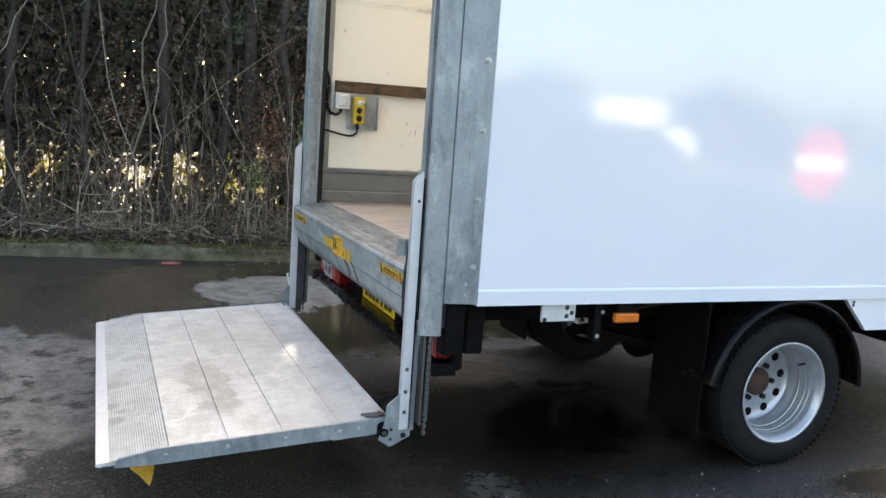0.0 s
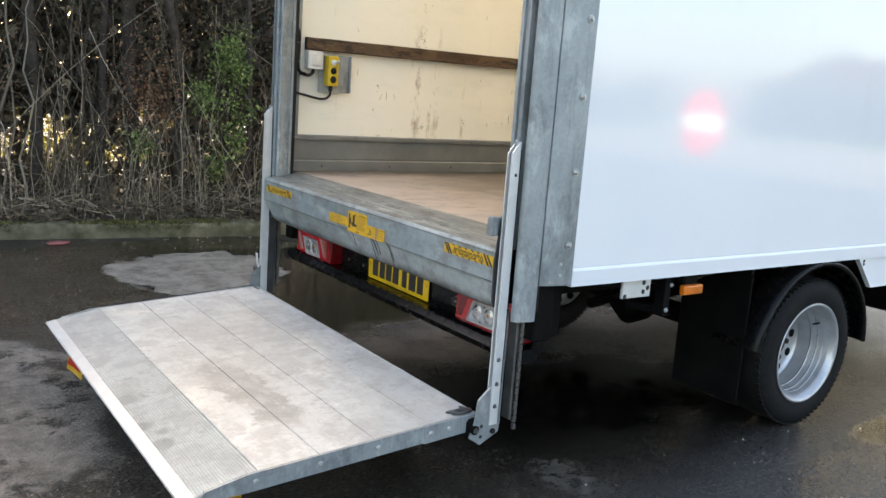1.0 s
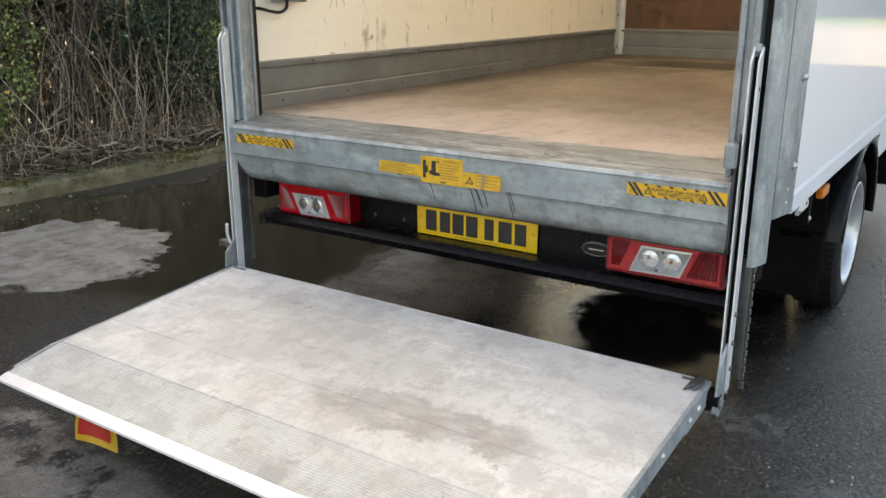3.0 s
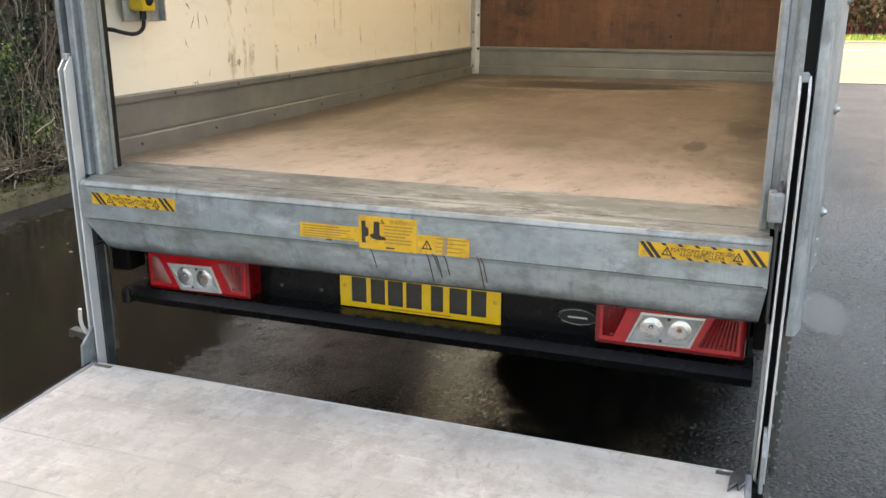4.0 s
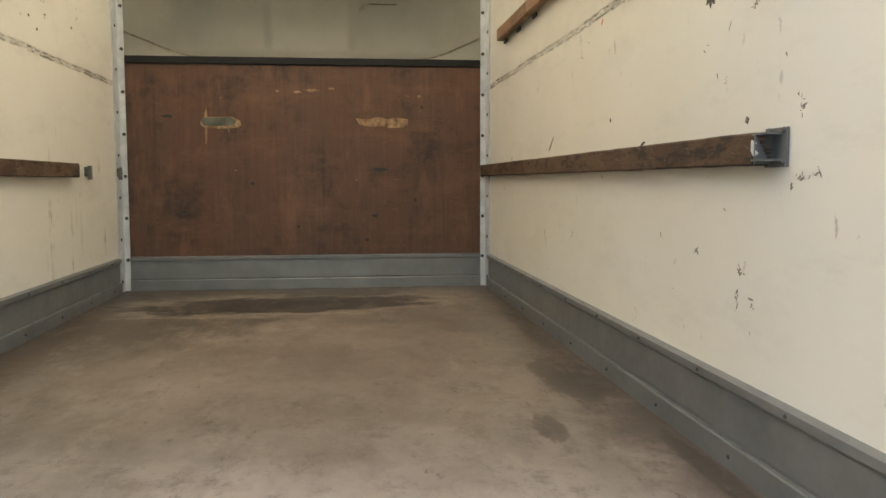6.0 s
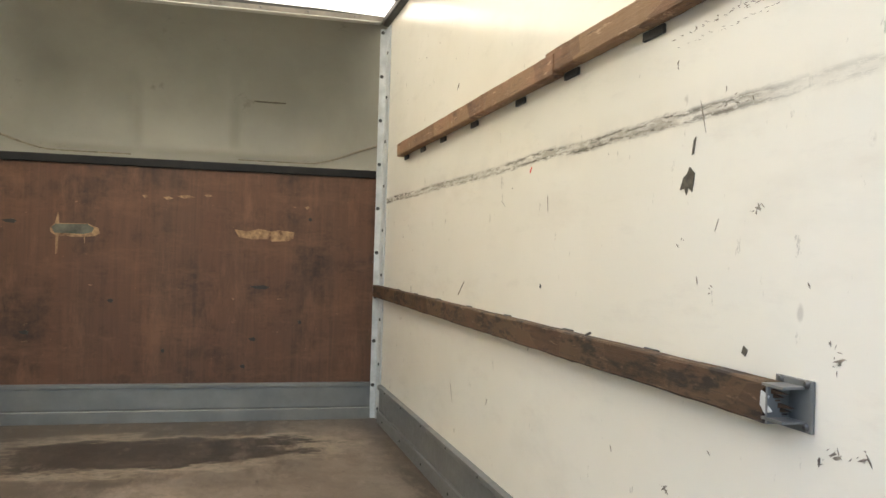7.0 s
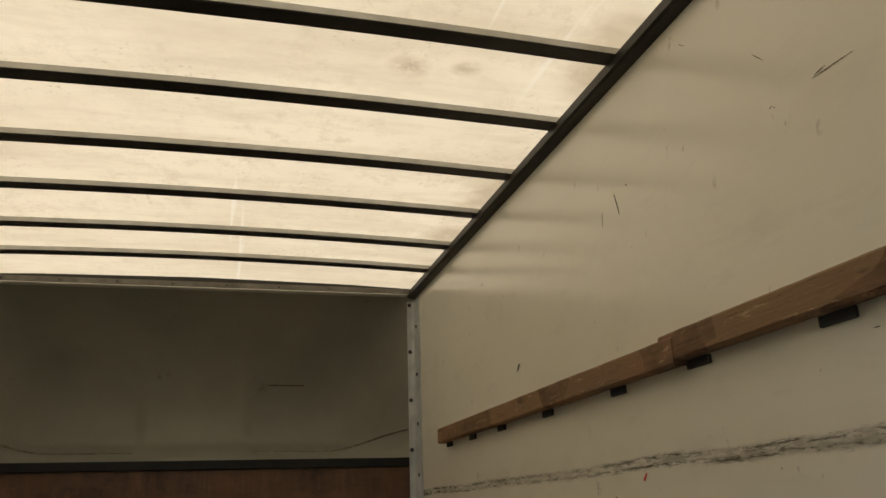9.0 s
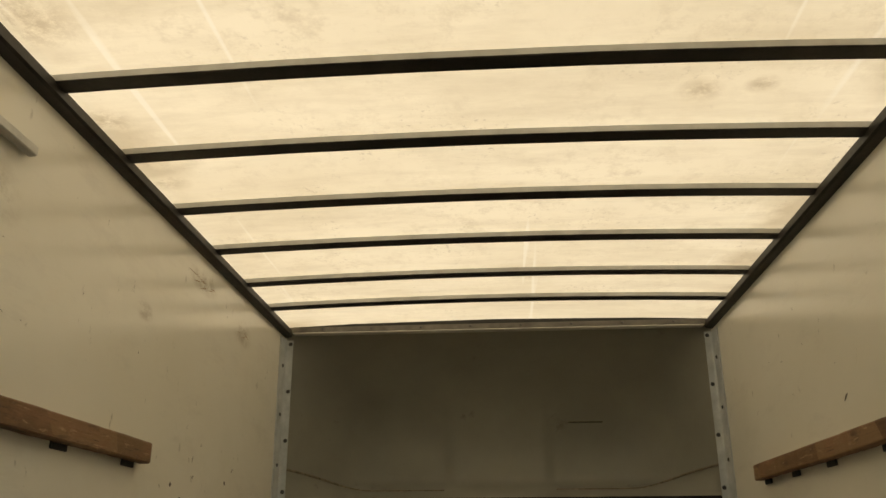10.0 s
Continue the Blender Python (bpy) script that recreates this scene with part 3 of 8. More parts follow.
def lamp_glass(name, color, rough=0.08, scale=130):
    m = Nodes(name)
    cell = m.cells(scale)
    col = m.mix(m.ramp(m.noise(26, 4, 0.6), [(0.35, 0.0), (0.65, 0.8)]), color, tuple(c * 0.55 for c in color))
    m.bump(cell, 0.18, 0.003)
    m.put(m.bsdf.inputs["Coat Weight"], 0.4)
    m.put(m.bsdf.inputs["Coat Roughness"], 0.03)
    return m.done(col, rough + 0.3, 0.0, 0.45)


def pod_material():
    m = Nodes("grey white moulded shell")
    broad = m.noise(1.5, 5, 0.6)
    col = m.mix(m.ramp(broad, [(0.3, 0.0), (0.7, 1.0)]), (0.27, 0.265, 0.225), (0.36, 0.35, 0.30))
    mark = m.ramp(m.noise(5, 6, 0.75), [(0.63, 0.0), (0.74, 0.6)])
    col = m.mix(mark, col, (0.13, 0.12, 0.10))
    m.bump(m.noise(40, 4), 0.12, 0.004)
    return m.done(col, 0.5)


def worn_label(name, c1, c2):
    m = Nodes(name)
    col = m.mix(m.ramp(m.noise(12, 5), [(0.3, 0.0), (0.7, 1.0)]), c1, c2)
    dirt = m.ramp(m.noise(38, 6, 0.75), [(0.52, 0.0), (0.66, 0.55)])
    col = m.mix(dirt, col, (0.26, 0.15, 0.04))
    bare = m.ramp(m.noise(16, 7, 0.75, m.stretch(1, 1, 1, at=(3, 5, 2))), [(0.62, 0.0), (0.66, 0.85)])
    col = m.mix(bare, col, (0.27, 0.28, 0.27))
    m.bump(m.noise(60, 3), 0.05, 0.002)
    return m.done(col, 0.5)


def stained_galvanised():
    """Dull zinc of the rear beam: blue grey with dark greasy patches and runs."""
    m = Nodes("stained galvanised beam")
    x, y, z = m.xyz()
    broad = m.noise(2.2, 6, 0.68)
    col = m.mix(m.ramp(broad, [(0.32, 0.0), (0.68, 1.0)]), (0.225, 0.268, 0.275), (0.40, 0.445, 0.445))
    pale = m.ramp(m.noise(5.0, 6, 0.7, m.stretch(1, 0.6, 2.2)), [(0.54, 0.0), (0.70, 0.7)])
    col = m.mix(pale, col, (0.54, 0.56, 0.55))
    mott = m.ramp(m.noise(9.0, 8, 0.75, m.stretch(1, 1, 1.3)), [(0.49, 0.0), (0.64, 0.55)])
    col = m.mix(mott, col, (0.130, 0.138, 0.132))
    brown = m.ramp(m.noise(4.0, 7, 0.72, m.stretch(1, 0.8, 2.0, at=(3, 1, 5))), [(0.47, 0.0), (0.62, 0.6)])
    col = m.mix(brown, col, (0.175, 0.162, 0.135))
    comb = m.ramp(m.noise(60, 4, 0.6, m.stretch(1, 1, 0.05)), [(0.50, 0.0), (0.66, 0.22)])
    col = m.mix(m.math('MULTIPLY', comb, m.ramp(m.noise(2.2, 4, 0.6, m.stretch(1, 1, 1, at=(1, 7, 2))), [(0.44, 0.0), (0.58, 1.0)])), col, (0.10, 0.108, 0.104))
    drip = m.ramp(m.noise(34, 5, 0.65, m.stretch(1, 1, 0.07)), [(0.54, 0.0), (0.66, 0.5)])
    col = m.mix(m.math('MULTIPLY', drip, m.ramp(m.noise(3.0, 5, 0.65), [(0.42, 0.0), (0.56, 1.0)])), col, (0.075, 0.073, 0.066))
    edge = m.math('MULTIPLY_ADD', m.noise(5, 7, 0.75), 0.085, z)
    col = m.mix(m.ramp(m.math('SUBTRACT', edge, 0.62), [(0.128, 0.85), (0.155, 0.0)]), col, (0.055, 0.054, 0.050))
    m.bump(m.math('ADD', m.noise(45, 4), m.noise(4, 3)), 0.14, 0.004)
    return m.done(col, m.math('MULTIPLY_ADD', m.noise(12, 4), 0.3, 0.34), 0.3)


def sill_material():
    """Trodden zinc plate, dusty and streaked."""
    m = Nodes("dusty sill plate")
    broad = m.noise(2.0, 6, 0.7, m.stretch(1.5, 0.8, 1))
    streak = m.noise(6.0, 7, 0.75, m.stretch(3.0, 0.45, 1))
    col = m.mix(m.ramp(broad, [(0.35, 0.0), (0.62, 1.0)]), (0.105, 0.128, 0.130), (0.225, 0.222, 0.208))
    col = m.mix(m.ramp(streak, [(0.49, 0.0), (0.62, 0.75)]), col, (0.38, 0.385, 0.37))
    col = m.mix(m.ramp(m.noise(11, 7, 0.75, m.stretch(1.6, 0.6, 1, at=(2, 3, 0))), [(0.49, 0.0), (0.60, 0.85)]), col, (0.085, 0.085, 0.082))
    flake = m.ramp(m.noise(24, 6, 0.8, m.stretch(1.4, 0.5, 1)), [(0.66, 0.0), (0.71, 0.8)])
    col = m.mix(flake, col, (0.56, 0.56, 0.53))
    m.bump(m.math('ADD', streak, m.noise(70, 3)), 0.2, 0.003)
    return m.done(col, m.math('MULTIPLY_ADD', broad, 0.25, 0.36), 0.1)


M_GALV = galvanised("galvanised steel")
M_GALV_WORN = galvanised("worn galvanised steel", 0.05)
M_LINING = lining("cream white lining")
M_PLY = plywood("brown faced plywood", (0.056, 0.027, 0.016), (0.140, 0.068, 0.038), (0.112, 0.045, 0.022))
M_BATTEN = batten_material("reddish brown batten", 1.6, 0.5)
M_BATTEN_OLD = batten_material("dark splintered batten", 0.70, 1.0)
M_DECK = deck_material()
M_PLAT = platform_material("scuffed bare alloy", False)
M_PLAT_RIB = platform_material("ribbed bare alloy", True)
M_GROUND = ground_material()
M_ROOF = roof_material()
M_WHITE = white_panel()
M_POD = pod_material()
M_KICK = simple("grey kick rail", (0.155, 0.160, 0.158), (0.215, 0.220, 0.212), 6, 0.40, 0.25, 0.06)
M_ANGLE = simple("pale zinc angle strip", (0.42, 0.45, 0.46), (0.62, 0.645, 0.65), 14, 0.4, 0.15, 0.1)
M_RAIL_BOWSHADE = simple("dark roof rail and bow shade", (0.018, 0.016, 0.013), (0.038, 0.034, 0.028), 12, 0.5, 0.1, 0.1)
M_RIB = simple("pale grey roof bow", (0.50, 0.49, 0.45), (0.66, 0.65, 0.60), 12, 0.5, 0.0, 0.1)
M_APRON = stained_galvanised()
M_SILL = sill_material()
M_HEADER = simple("grey brown header", (0.10, 0.088, 0.07), (0.22, 0.20, 0.165), 16, 0.5, 0.1, 0.2)
M_GLOSSBLACK = simple("gloss black plastic", (0.003, 0.003, 0.0035), (0.006, 0.006, 0.006), 3, 0.25, 0.0, 0.0, 0.16)
M_FIN = simple("dark worn rubber fin", (0.018, 0.019, 0.020), (0.055, 0.058, 0.060), 16, 0.55, 0.0, 0.2)
M_RIVET = simple("dull dark rivet", (0.045, 0.045, 0.045), (0.10, 0.10, 0.098), 40, 0.45, 0.5, 0.1)
M_BLACK = simple("black plastic", (0.007, 0.007, 0.008), (0.014, 0.014, 0.014), 14, 0.5, 0.0, 0.1, 0.25)
M_CHASSIS = simple("black chassis steel", (0.003, 0.003, 0.003), (0.008, 0.007, 0.0065), 8, 0.7, 0.0, 0.2, 0.08)
M_RUBBER = simple("black tyre rubber", (0.006, 0.006, 0.006), (0.012, 0.0115, 0.011), 24, 0.75, 0.0, 0.2, 0.2)
M_RIM = simple("silver painted wheel", (0.40, 0.405, 0.41), (0.54, 0.545, 0.55), 16, 0.34, 0.65, 0.08)
M_HUB = simple("rusty hub", (0.035, 0.018, 0.012), (0.085, 0.045, 0.027), 26, 0.8, 0.1, 0.3)
M_STEEL = simple("dark bare steel", (0.085, 0.083, 0.080), (0.17, 0.165, 0.155), 22, 0.42, 0.7, 0.15)
M_BOLT = simple("zinc bolt", (0.42, 0.42, 0.40), (0.56, 0.555, 0.53), 40, 0.35, 0.7, 0.1)
M_PALE = simple("pale alloy edge", (0.60, 0.605, 0.60), (0.70, 0.70, 0.69), 16, 0.4, 0.35, 0.1)
M_YELLOW = worn_label("yellow label", (0.60, 0.31, 0.018), (0.74, 0.42, 0.03))
M_INK = simple("black print", (0.015, 0.014, 0.012), (0.03, 0.027, 0.022), 30, 0.5, 0.0, 0.02)
M_INK_SOFT = simple("faded print", (0.30, 0.17, 0.03), (0.38, 0.22, 0.04), 30, 0.5, 0.0, 0.02)
M_PLATE = simple("yellow plate", (0.74, 0.44, 0.012), (0.80, 0.50, 0.02), 6, 0.3, 0.0, 0.02)
M_RED = lamp_glass("red lamp lens", (0.50, 0.003, 0.009), -0.20, 320)
M_REDDEEP = lamp_glass("deep red lamp lens", (0.20, 0.0015, 0.004), -0.20, 320)
M_CHROME = simple("chrome bowl", (0.48, 0.48, 0.49), (0.66, 0.66, 0.66), 60, 0.20, 1.0, 0.2)
M_BULB = simple("amber bulb", (0.30, 0.11, 0.03), (0.42, 0.17, 0.05), 30, 0.3)
M_CLEAR = lamp_glass("clear lamp lens", (0.40, 0.405, 0.41), -0.24, 60)
M_ORANGE = lamp_glass("orange lamp lens", (0.85, 0.20, 0.01))
M_CTRL = simple("yellow control case", (0.48, 0.32, 0.015), (0.58, 0.40, 0.03), 30, 0.4, 0.0, 0.05)
M_GREYPLASTIC = simple("light grey plastic", (0.55, 0.55, 0.52), (0.64, 0.64, 0.61), 20, 0.4, 0.0, 0.05)
M_FLAG = simple("red reflective flag", (0.60, 0.02, 0.012), (0.72, 0.035, 0.02), 60, 0.4, 0.0, 0.2)
M_FLAGEDGE = simple("yellow flag border", (0.74, 0.45, 0.03), (0.82, 0.54, 0.05), 40, 0.5, 0.0, 0.2)
M_SPLINTER = simple("bare splintered wood", (0.10, 0.048, 0.024), (0.42, 0.27, 0.14), 34, 0.7, 0.0, 0.4)
M_SCUFF = simple("dark tear in lining", (0.050, 0.042, 0.030), (0.16, 0.135, 0.095), 45, 0.7, 0.0, 0.3)
M_GRAZE = simple("grey brown graze in lining", (0.10, 0.085, 0.060), (0.38, 0.33, 0.26), 60, 0.7, 0.0, 0.2)
M_SLOT = simple("shadowed hand slot", (0.035, 0.040, 0.030), (0.14, 0.145, 0.11), 12, 0.7, 0.0, 0.2)
M_RUST = simple("rust brown dirt", (0.24, 0.15, 0.08), (0.36, 0.25, 0.15), 30, 0.75, 0.0, 0.2)
M_KERB = simple("mossy concrete kerb", (0.045, 0.045, 0.024), (0.165, 0.155, 0.105), 7, 0.9, 0.0, 0.8, 0.25)
M_SOIL = simple("leaf strewn soil", (0.030, 0.024, 0.017), (0.085, 0.066, 0.044), 9, 0.9, 0.0, 0.8)


# ---- mesh helpers ----
def part(name, bm, material, parent=None, label="", smooth=False):
    """One bmesh as one mesh object, under a thing or under a part."""
    me = bpy.data.meshes.new(name)
    bm.to_mesh(me)
    bm.free()
    for one in (material if isinstance(material, (list, tuple)) else [material]):
        me.materials.append(one)
    if smooth:
        for p in me.polygons:
            p.use_smooth = True
    ob = new(name, me)
    if parent:
        ob.parent = parent
    if label:
        tagged(ob, label=label)
    return ob


def again(name, mesh, parent, m=None):
    """Another object on the same mesh."""
    ob = new(name, mesh)
    ob.parent = parent
    if m is not None:
        ob.matrix_local = m
    return ob


def box(x0, x1, y0, y1, z0, z1, bevel=0.0, bm=None, seg=1):
    bm = bm or bmesh.new()
    got = bmesh.ops.create_cube(bm, size=1.0, matrix=Matrix.Translation(((x0 + x1) / 2, (y0 + y1) / 2, (z0 + z1) / 2)) @ Matrix.Diagonal((abs(x1 - x0), abs(y1 - y0), abs(z1 - z0), 1)))
    if bevel:
        edges = {e for v in got["verts"] for e in v.link_edges}
        bmesh.ops.bevel(bm, geom=list(edges), offset=bevel, segments=seg, affect='EDGES', profile=0.6)
    return bm


def prism(points, axis, a, b, bevel=0.0, bm=None):
    """A polygon, given in the other two axes in order, drawn out along the axis from a to b."""
    bm = bm or bmesh.new()

    def at(p, v):
        return {'x': (v, p[0], p[1]), 'y': (p[0], v, p[1]), 'z': (p[0], p[1], v)}[axis]
    one = [bm.verts.new(at(p, a)) for p in points]
    two = [bm.verts.new(at(p, b)) for p in points]
    n = len(points)
    faces = [bm.faces.new(one), bm.faces.new(list(reversed(two)))]
    for i in range(n):
        faces.append(bm.faces.new((one[i], two[i], two[(i + 1) % n], one[(i + 1) % n])))
    bmesh.ops.recalc_face_normals(bm, faces=faces)
    if bevel:
        bmesh.ops.bevel(bm, geom=list({e for f in faces for e in f.edges}), offset=bevel, segments=1, affect='EDGES')
    return bm


def rod(a, b, r, seg=12, bm=None, r2=None):
    bm = bm or bmesh.new()
    a, b = Vector(a), Vector(b)
    turn = (b - a).to_track_quat('Z', 'Y').to_matrix().to_4x4()
    bmesh.ops.create_cone(bm, cap_ends=True, segments=seg, radius1=r, radius2=r if r2 is None else r2, depth=(b - a).length, matrix=Matrix.Translation((a + b) / 2) @ turn)
    return bm


def hose(points, r, seg=8, bm=None):
    """A round cable through the points, smoothed."""
    bm = bm or bmesh.new()
    pts = [Vector(p) for p in points]
    for _ in range(2):
        more = [pts[0]]
        for p, q in zip(pts, pts[1:]):
            more += [p * 0.75 + q * 0.25, p * 0.25 + q * 0.75]
        pts = more + [pts[-1]]
    rings = []
    for i, p in enumerate(pts):
        way = (pts[min(i + 1, len(pts) - 1)] - pts[max(i - 1, 0)]).normalized()
        q = way.to_track_quat('Z', 'Y')
        rings.append([bm.verts.new(p + q @ Vector((r * math.cos(t), r * math.sin(t), 0))) for t in [2 * math.pi * k / seg for k in range(seg)]])
    for u, v in zip(rings, rings[1:]):
        for k in range(seg):
            bm.faces.new((u[k], u[(k + 1) % seg], v[(k + 1) % seg], v[k]))
    bm.faces.new(rings[0][::-1])
    bm.faces.new(rings[-1])
    return bm


def lathe(profile, centre, seg=48, bm=None, closed=False):
    """A profile of (radius, y) turned about an axis along y through the centre."""
    bm = bm or bmesh.new()
    cx, cy, cz = centre
    rings = []
    for r, y in profile:
        rings.append([bm.verts.new((cx + r * math.cos(2 * math.pi * k / seg), cy + y, cz + r * math.sin(2 * math.pi * k / seg))) for k in range(seg)])
    pairs = list(zip(rings, rings[1:])) + ([(rings[-1], rings[0])] if closed else [])
    for u, v in pairs:
        for k in range(seg):
            bm.faces.new((u[k], u[(k + 1) % seg], v[(k + 1) % seg], v[k]))
    bmesh.ops.recalc_face_normals(bm, faces=bm.faces)
    return bm


def dome(at, way, r, h, seg=10):
    """A button-headed fixing at a place, standing out along way."""
    bm = bmesh.new()
    bmesh.ops.create_cone(bm, cap_ends=True, segments=seg, radius1=r, radius2=r * 0.55, depth=h, matrix=Matrix.Translation(Vector(at) + Vector(way) * h / 2) @ Vector(way).to_track_quat('Z', 'Y').to_matrix().to_4x4())
    return bm


def lettering(name, text, height, at, turn, material, parent, label=""):
    """Words in the built-in font as a thin mesh; turn: Euler degrees."""
    cu = bpy.data.curves.new(name, 'FONT')
    cu.body, cu.size, cu.align_x, cu.align_y, cu.extrude = text, height / 0.72, 'CENTER', 'CENTER', 0.0004
    tmp = bpy.data.objects.new(name, cu)
    me = bpy.data.meshes.new_from_object(tmp)
    bpy.data.objects.remove(tmp)
    me.materials.append(material)
    me.transform(pose(*at, *turn))
    ob = new(name, me)
    ob.parent = parent
    if label:
        tagged(ob, label=label)
    return ob


def mesh_of(name, verts, faces, material, parent=None):
    me = bpy.data.meshes.new(name)
    me.from_pydata(verts, [], faces)
    me.materials.append(material)
    ob = new(name, me)
    if parent:
        ob.parent = parent
    return ob


# ---- ground ----
def smooth(v):
    v = max(0.0, min(1.0, v))
    return v * v * (3 - 2 * v)


def ground_z(x, y):
    return 0.004 * noise.noise(Vector((x * 0.5, y * 0.5, 3))) if abs(x) < 9 and abs(y) < 9 else 0.0


def build_ground():
    xs = sorted(set([-160, -90, -50, -30, -20, -14, -10] + [round(-8 + 0.4 * i, 2) for i in range(48)] + [12, 14, 16.5, 20, 26, 32, 40, 60, 100, 170]))
    ys = sorted(set([-160, -90, -50, -30, -20, -14] + [round(-10 + 0.4 * i, 2) for i in range(40)] + [7, 10, 16, 25, 40, 80, 160]))
    verts = [(x, y, ground_z(x, y)) for x in xs for y in ys]
    n = len(ys)
    faces = [(i * n + j, (i + 1) * n + j, (i + 1) * n + j + 1, i * n + j + 1) for i in range(len(xs) - 1) for j in range(n - 1)]
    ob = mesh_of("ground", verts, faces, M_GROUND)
    for p in ob.data.polygons:
        p.use_smooth = True
    return tagged(ob, "dark wet tarmac yard with puddles and silt", "ground", kind="structure")


build_ground()


def kerb_y(x):
    """The line of the kerb's face along the yard."""
    pts = [(-40, 6.5), (-6, 4.75), (-1.8, 4.40), (-0.4, 4.22), (0.8, 4.07), (2.0, 4.0), (3.2, 4.08), (8, 4.25), (40, 6)]
    for (xa, ya), (xb, yb) in zip(pts, pts[1:]):
        if x <= xb:
            return ya + (yb - ya) * (x - xa) / (xb - xa)
    return pts[-1][1]


def build_kerb():
    bm = bmesh.new()
    prof = [(0.0, -0.03), (0.0, 0.085), (0.025, 0.115), (0.15, 0.12), (0.17, 0.05)]
    rows = []
    for i in range(161):
        x = -14 + i * 0.18
        y = kerb_y(x)
        jig = noise.noise(Vector((x * 1.7, 0, 0))) * 0.02
        rows.append([bm.verts.new((x, y + u + jig + 0.012 * noise.noise(Vector((x * 9, u * 30, 2))), w + 0.026 * noise.noise(Vector((x * 5, u * 14, 9))) * (w > 0))) for u, w in prof])
    for a, b in zip(rows, rows[1:]):
        for k in range(len(prof) - 1):
            bm.faces.new((a[k], b[k], b[k + 1], a[k + 1]))
    bmesh.ops.recalc_face_normals(bm, faces=bm.faces)
    ob = part("kerb", bm, M_KERB, smooth=True)
    tagged(ob, "low mossy concrete kerb along the tarmac", "kerb", kind="structure")
    # the earth behind it
    bm = bmesh.new()
    rows = []
    for i in range(121):
        x = -14 + i * 0.24
        y = kerb_y(x)
        rows.append([bm.verts.new((x, y + 0.14 + d, 0.09 + min(d, 1.2) * 0.10 + 0.05 * noise.noise(Vector((x * 2.5, d * 3, 4))) * (d > 0.05))) for d in (0, 0.15, 0.3, 0.5, 0.8, 1.2, 2.0, 4.0, 9.0, 20.0)])
    for a, b in zip(rows, rows[1:]):
        for k in range(9):
            bm.faces.new((a[k], b[k], b[k + 1], a[k + 1]))
    bmesh.ops.recalc_face_normals(bm, faces=bm.faces)
    ob = part("soil_bank", bm, M_SOIL, smooth=True)
    tagged(ob, "dark leaf-strewn soil bank behind the kerb", "soil", kind="structure")


build_kerb()


# ---- the van ----
van = new("box_van")
tagged(van, "white box van with galvanised tail lift lowered behind it", "van")
HALF, FLOOR, FRONT, ROOF = 1.045, 0.94, 4.065, 3.07   # inner half width, deck height, bulkhead, roof rail


def roof_height(y):
    return ROOF + 0.016 + 0.020 * (1 - (y / HALF) ** 2)


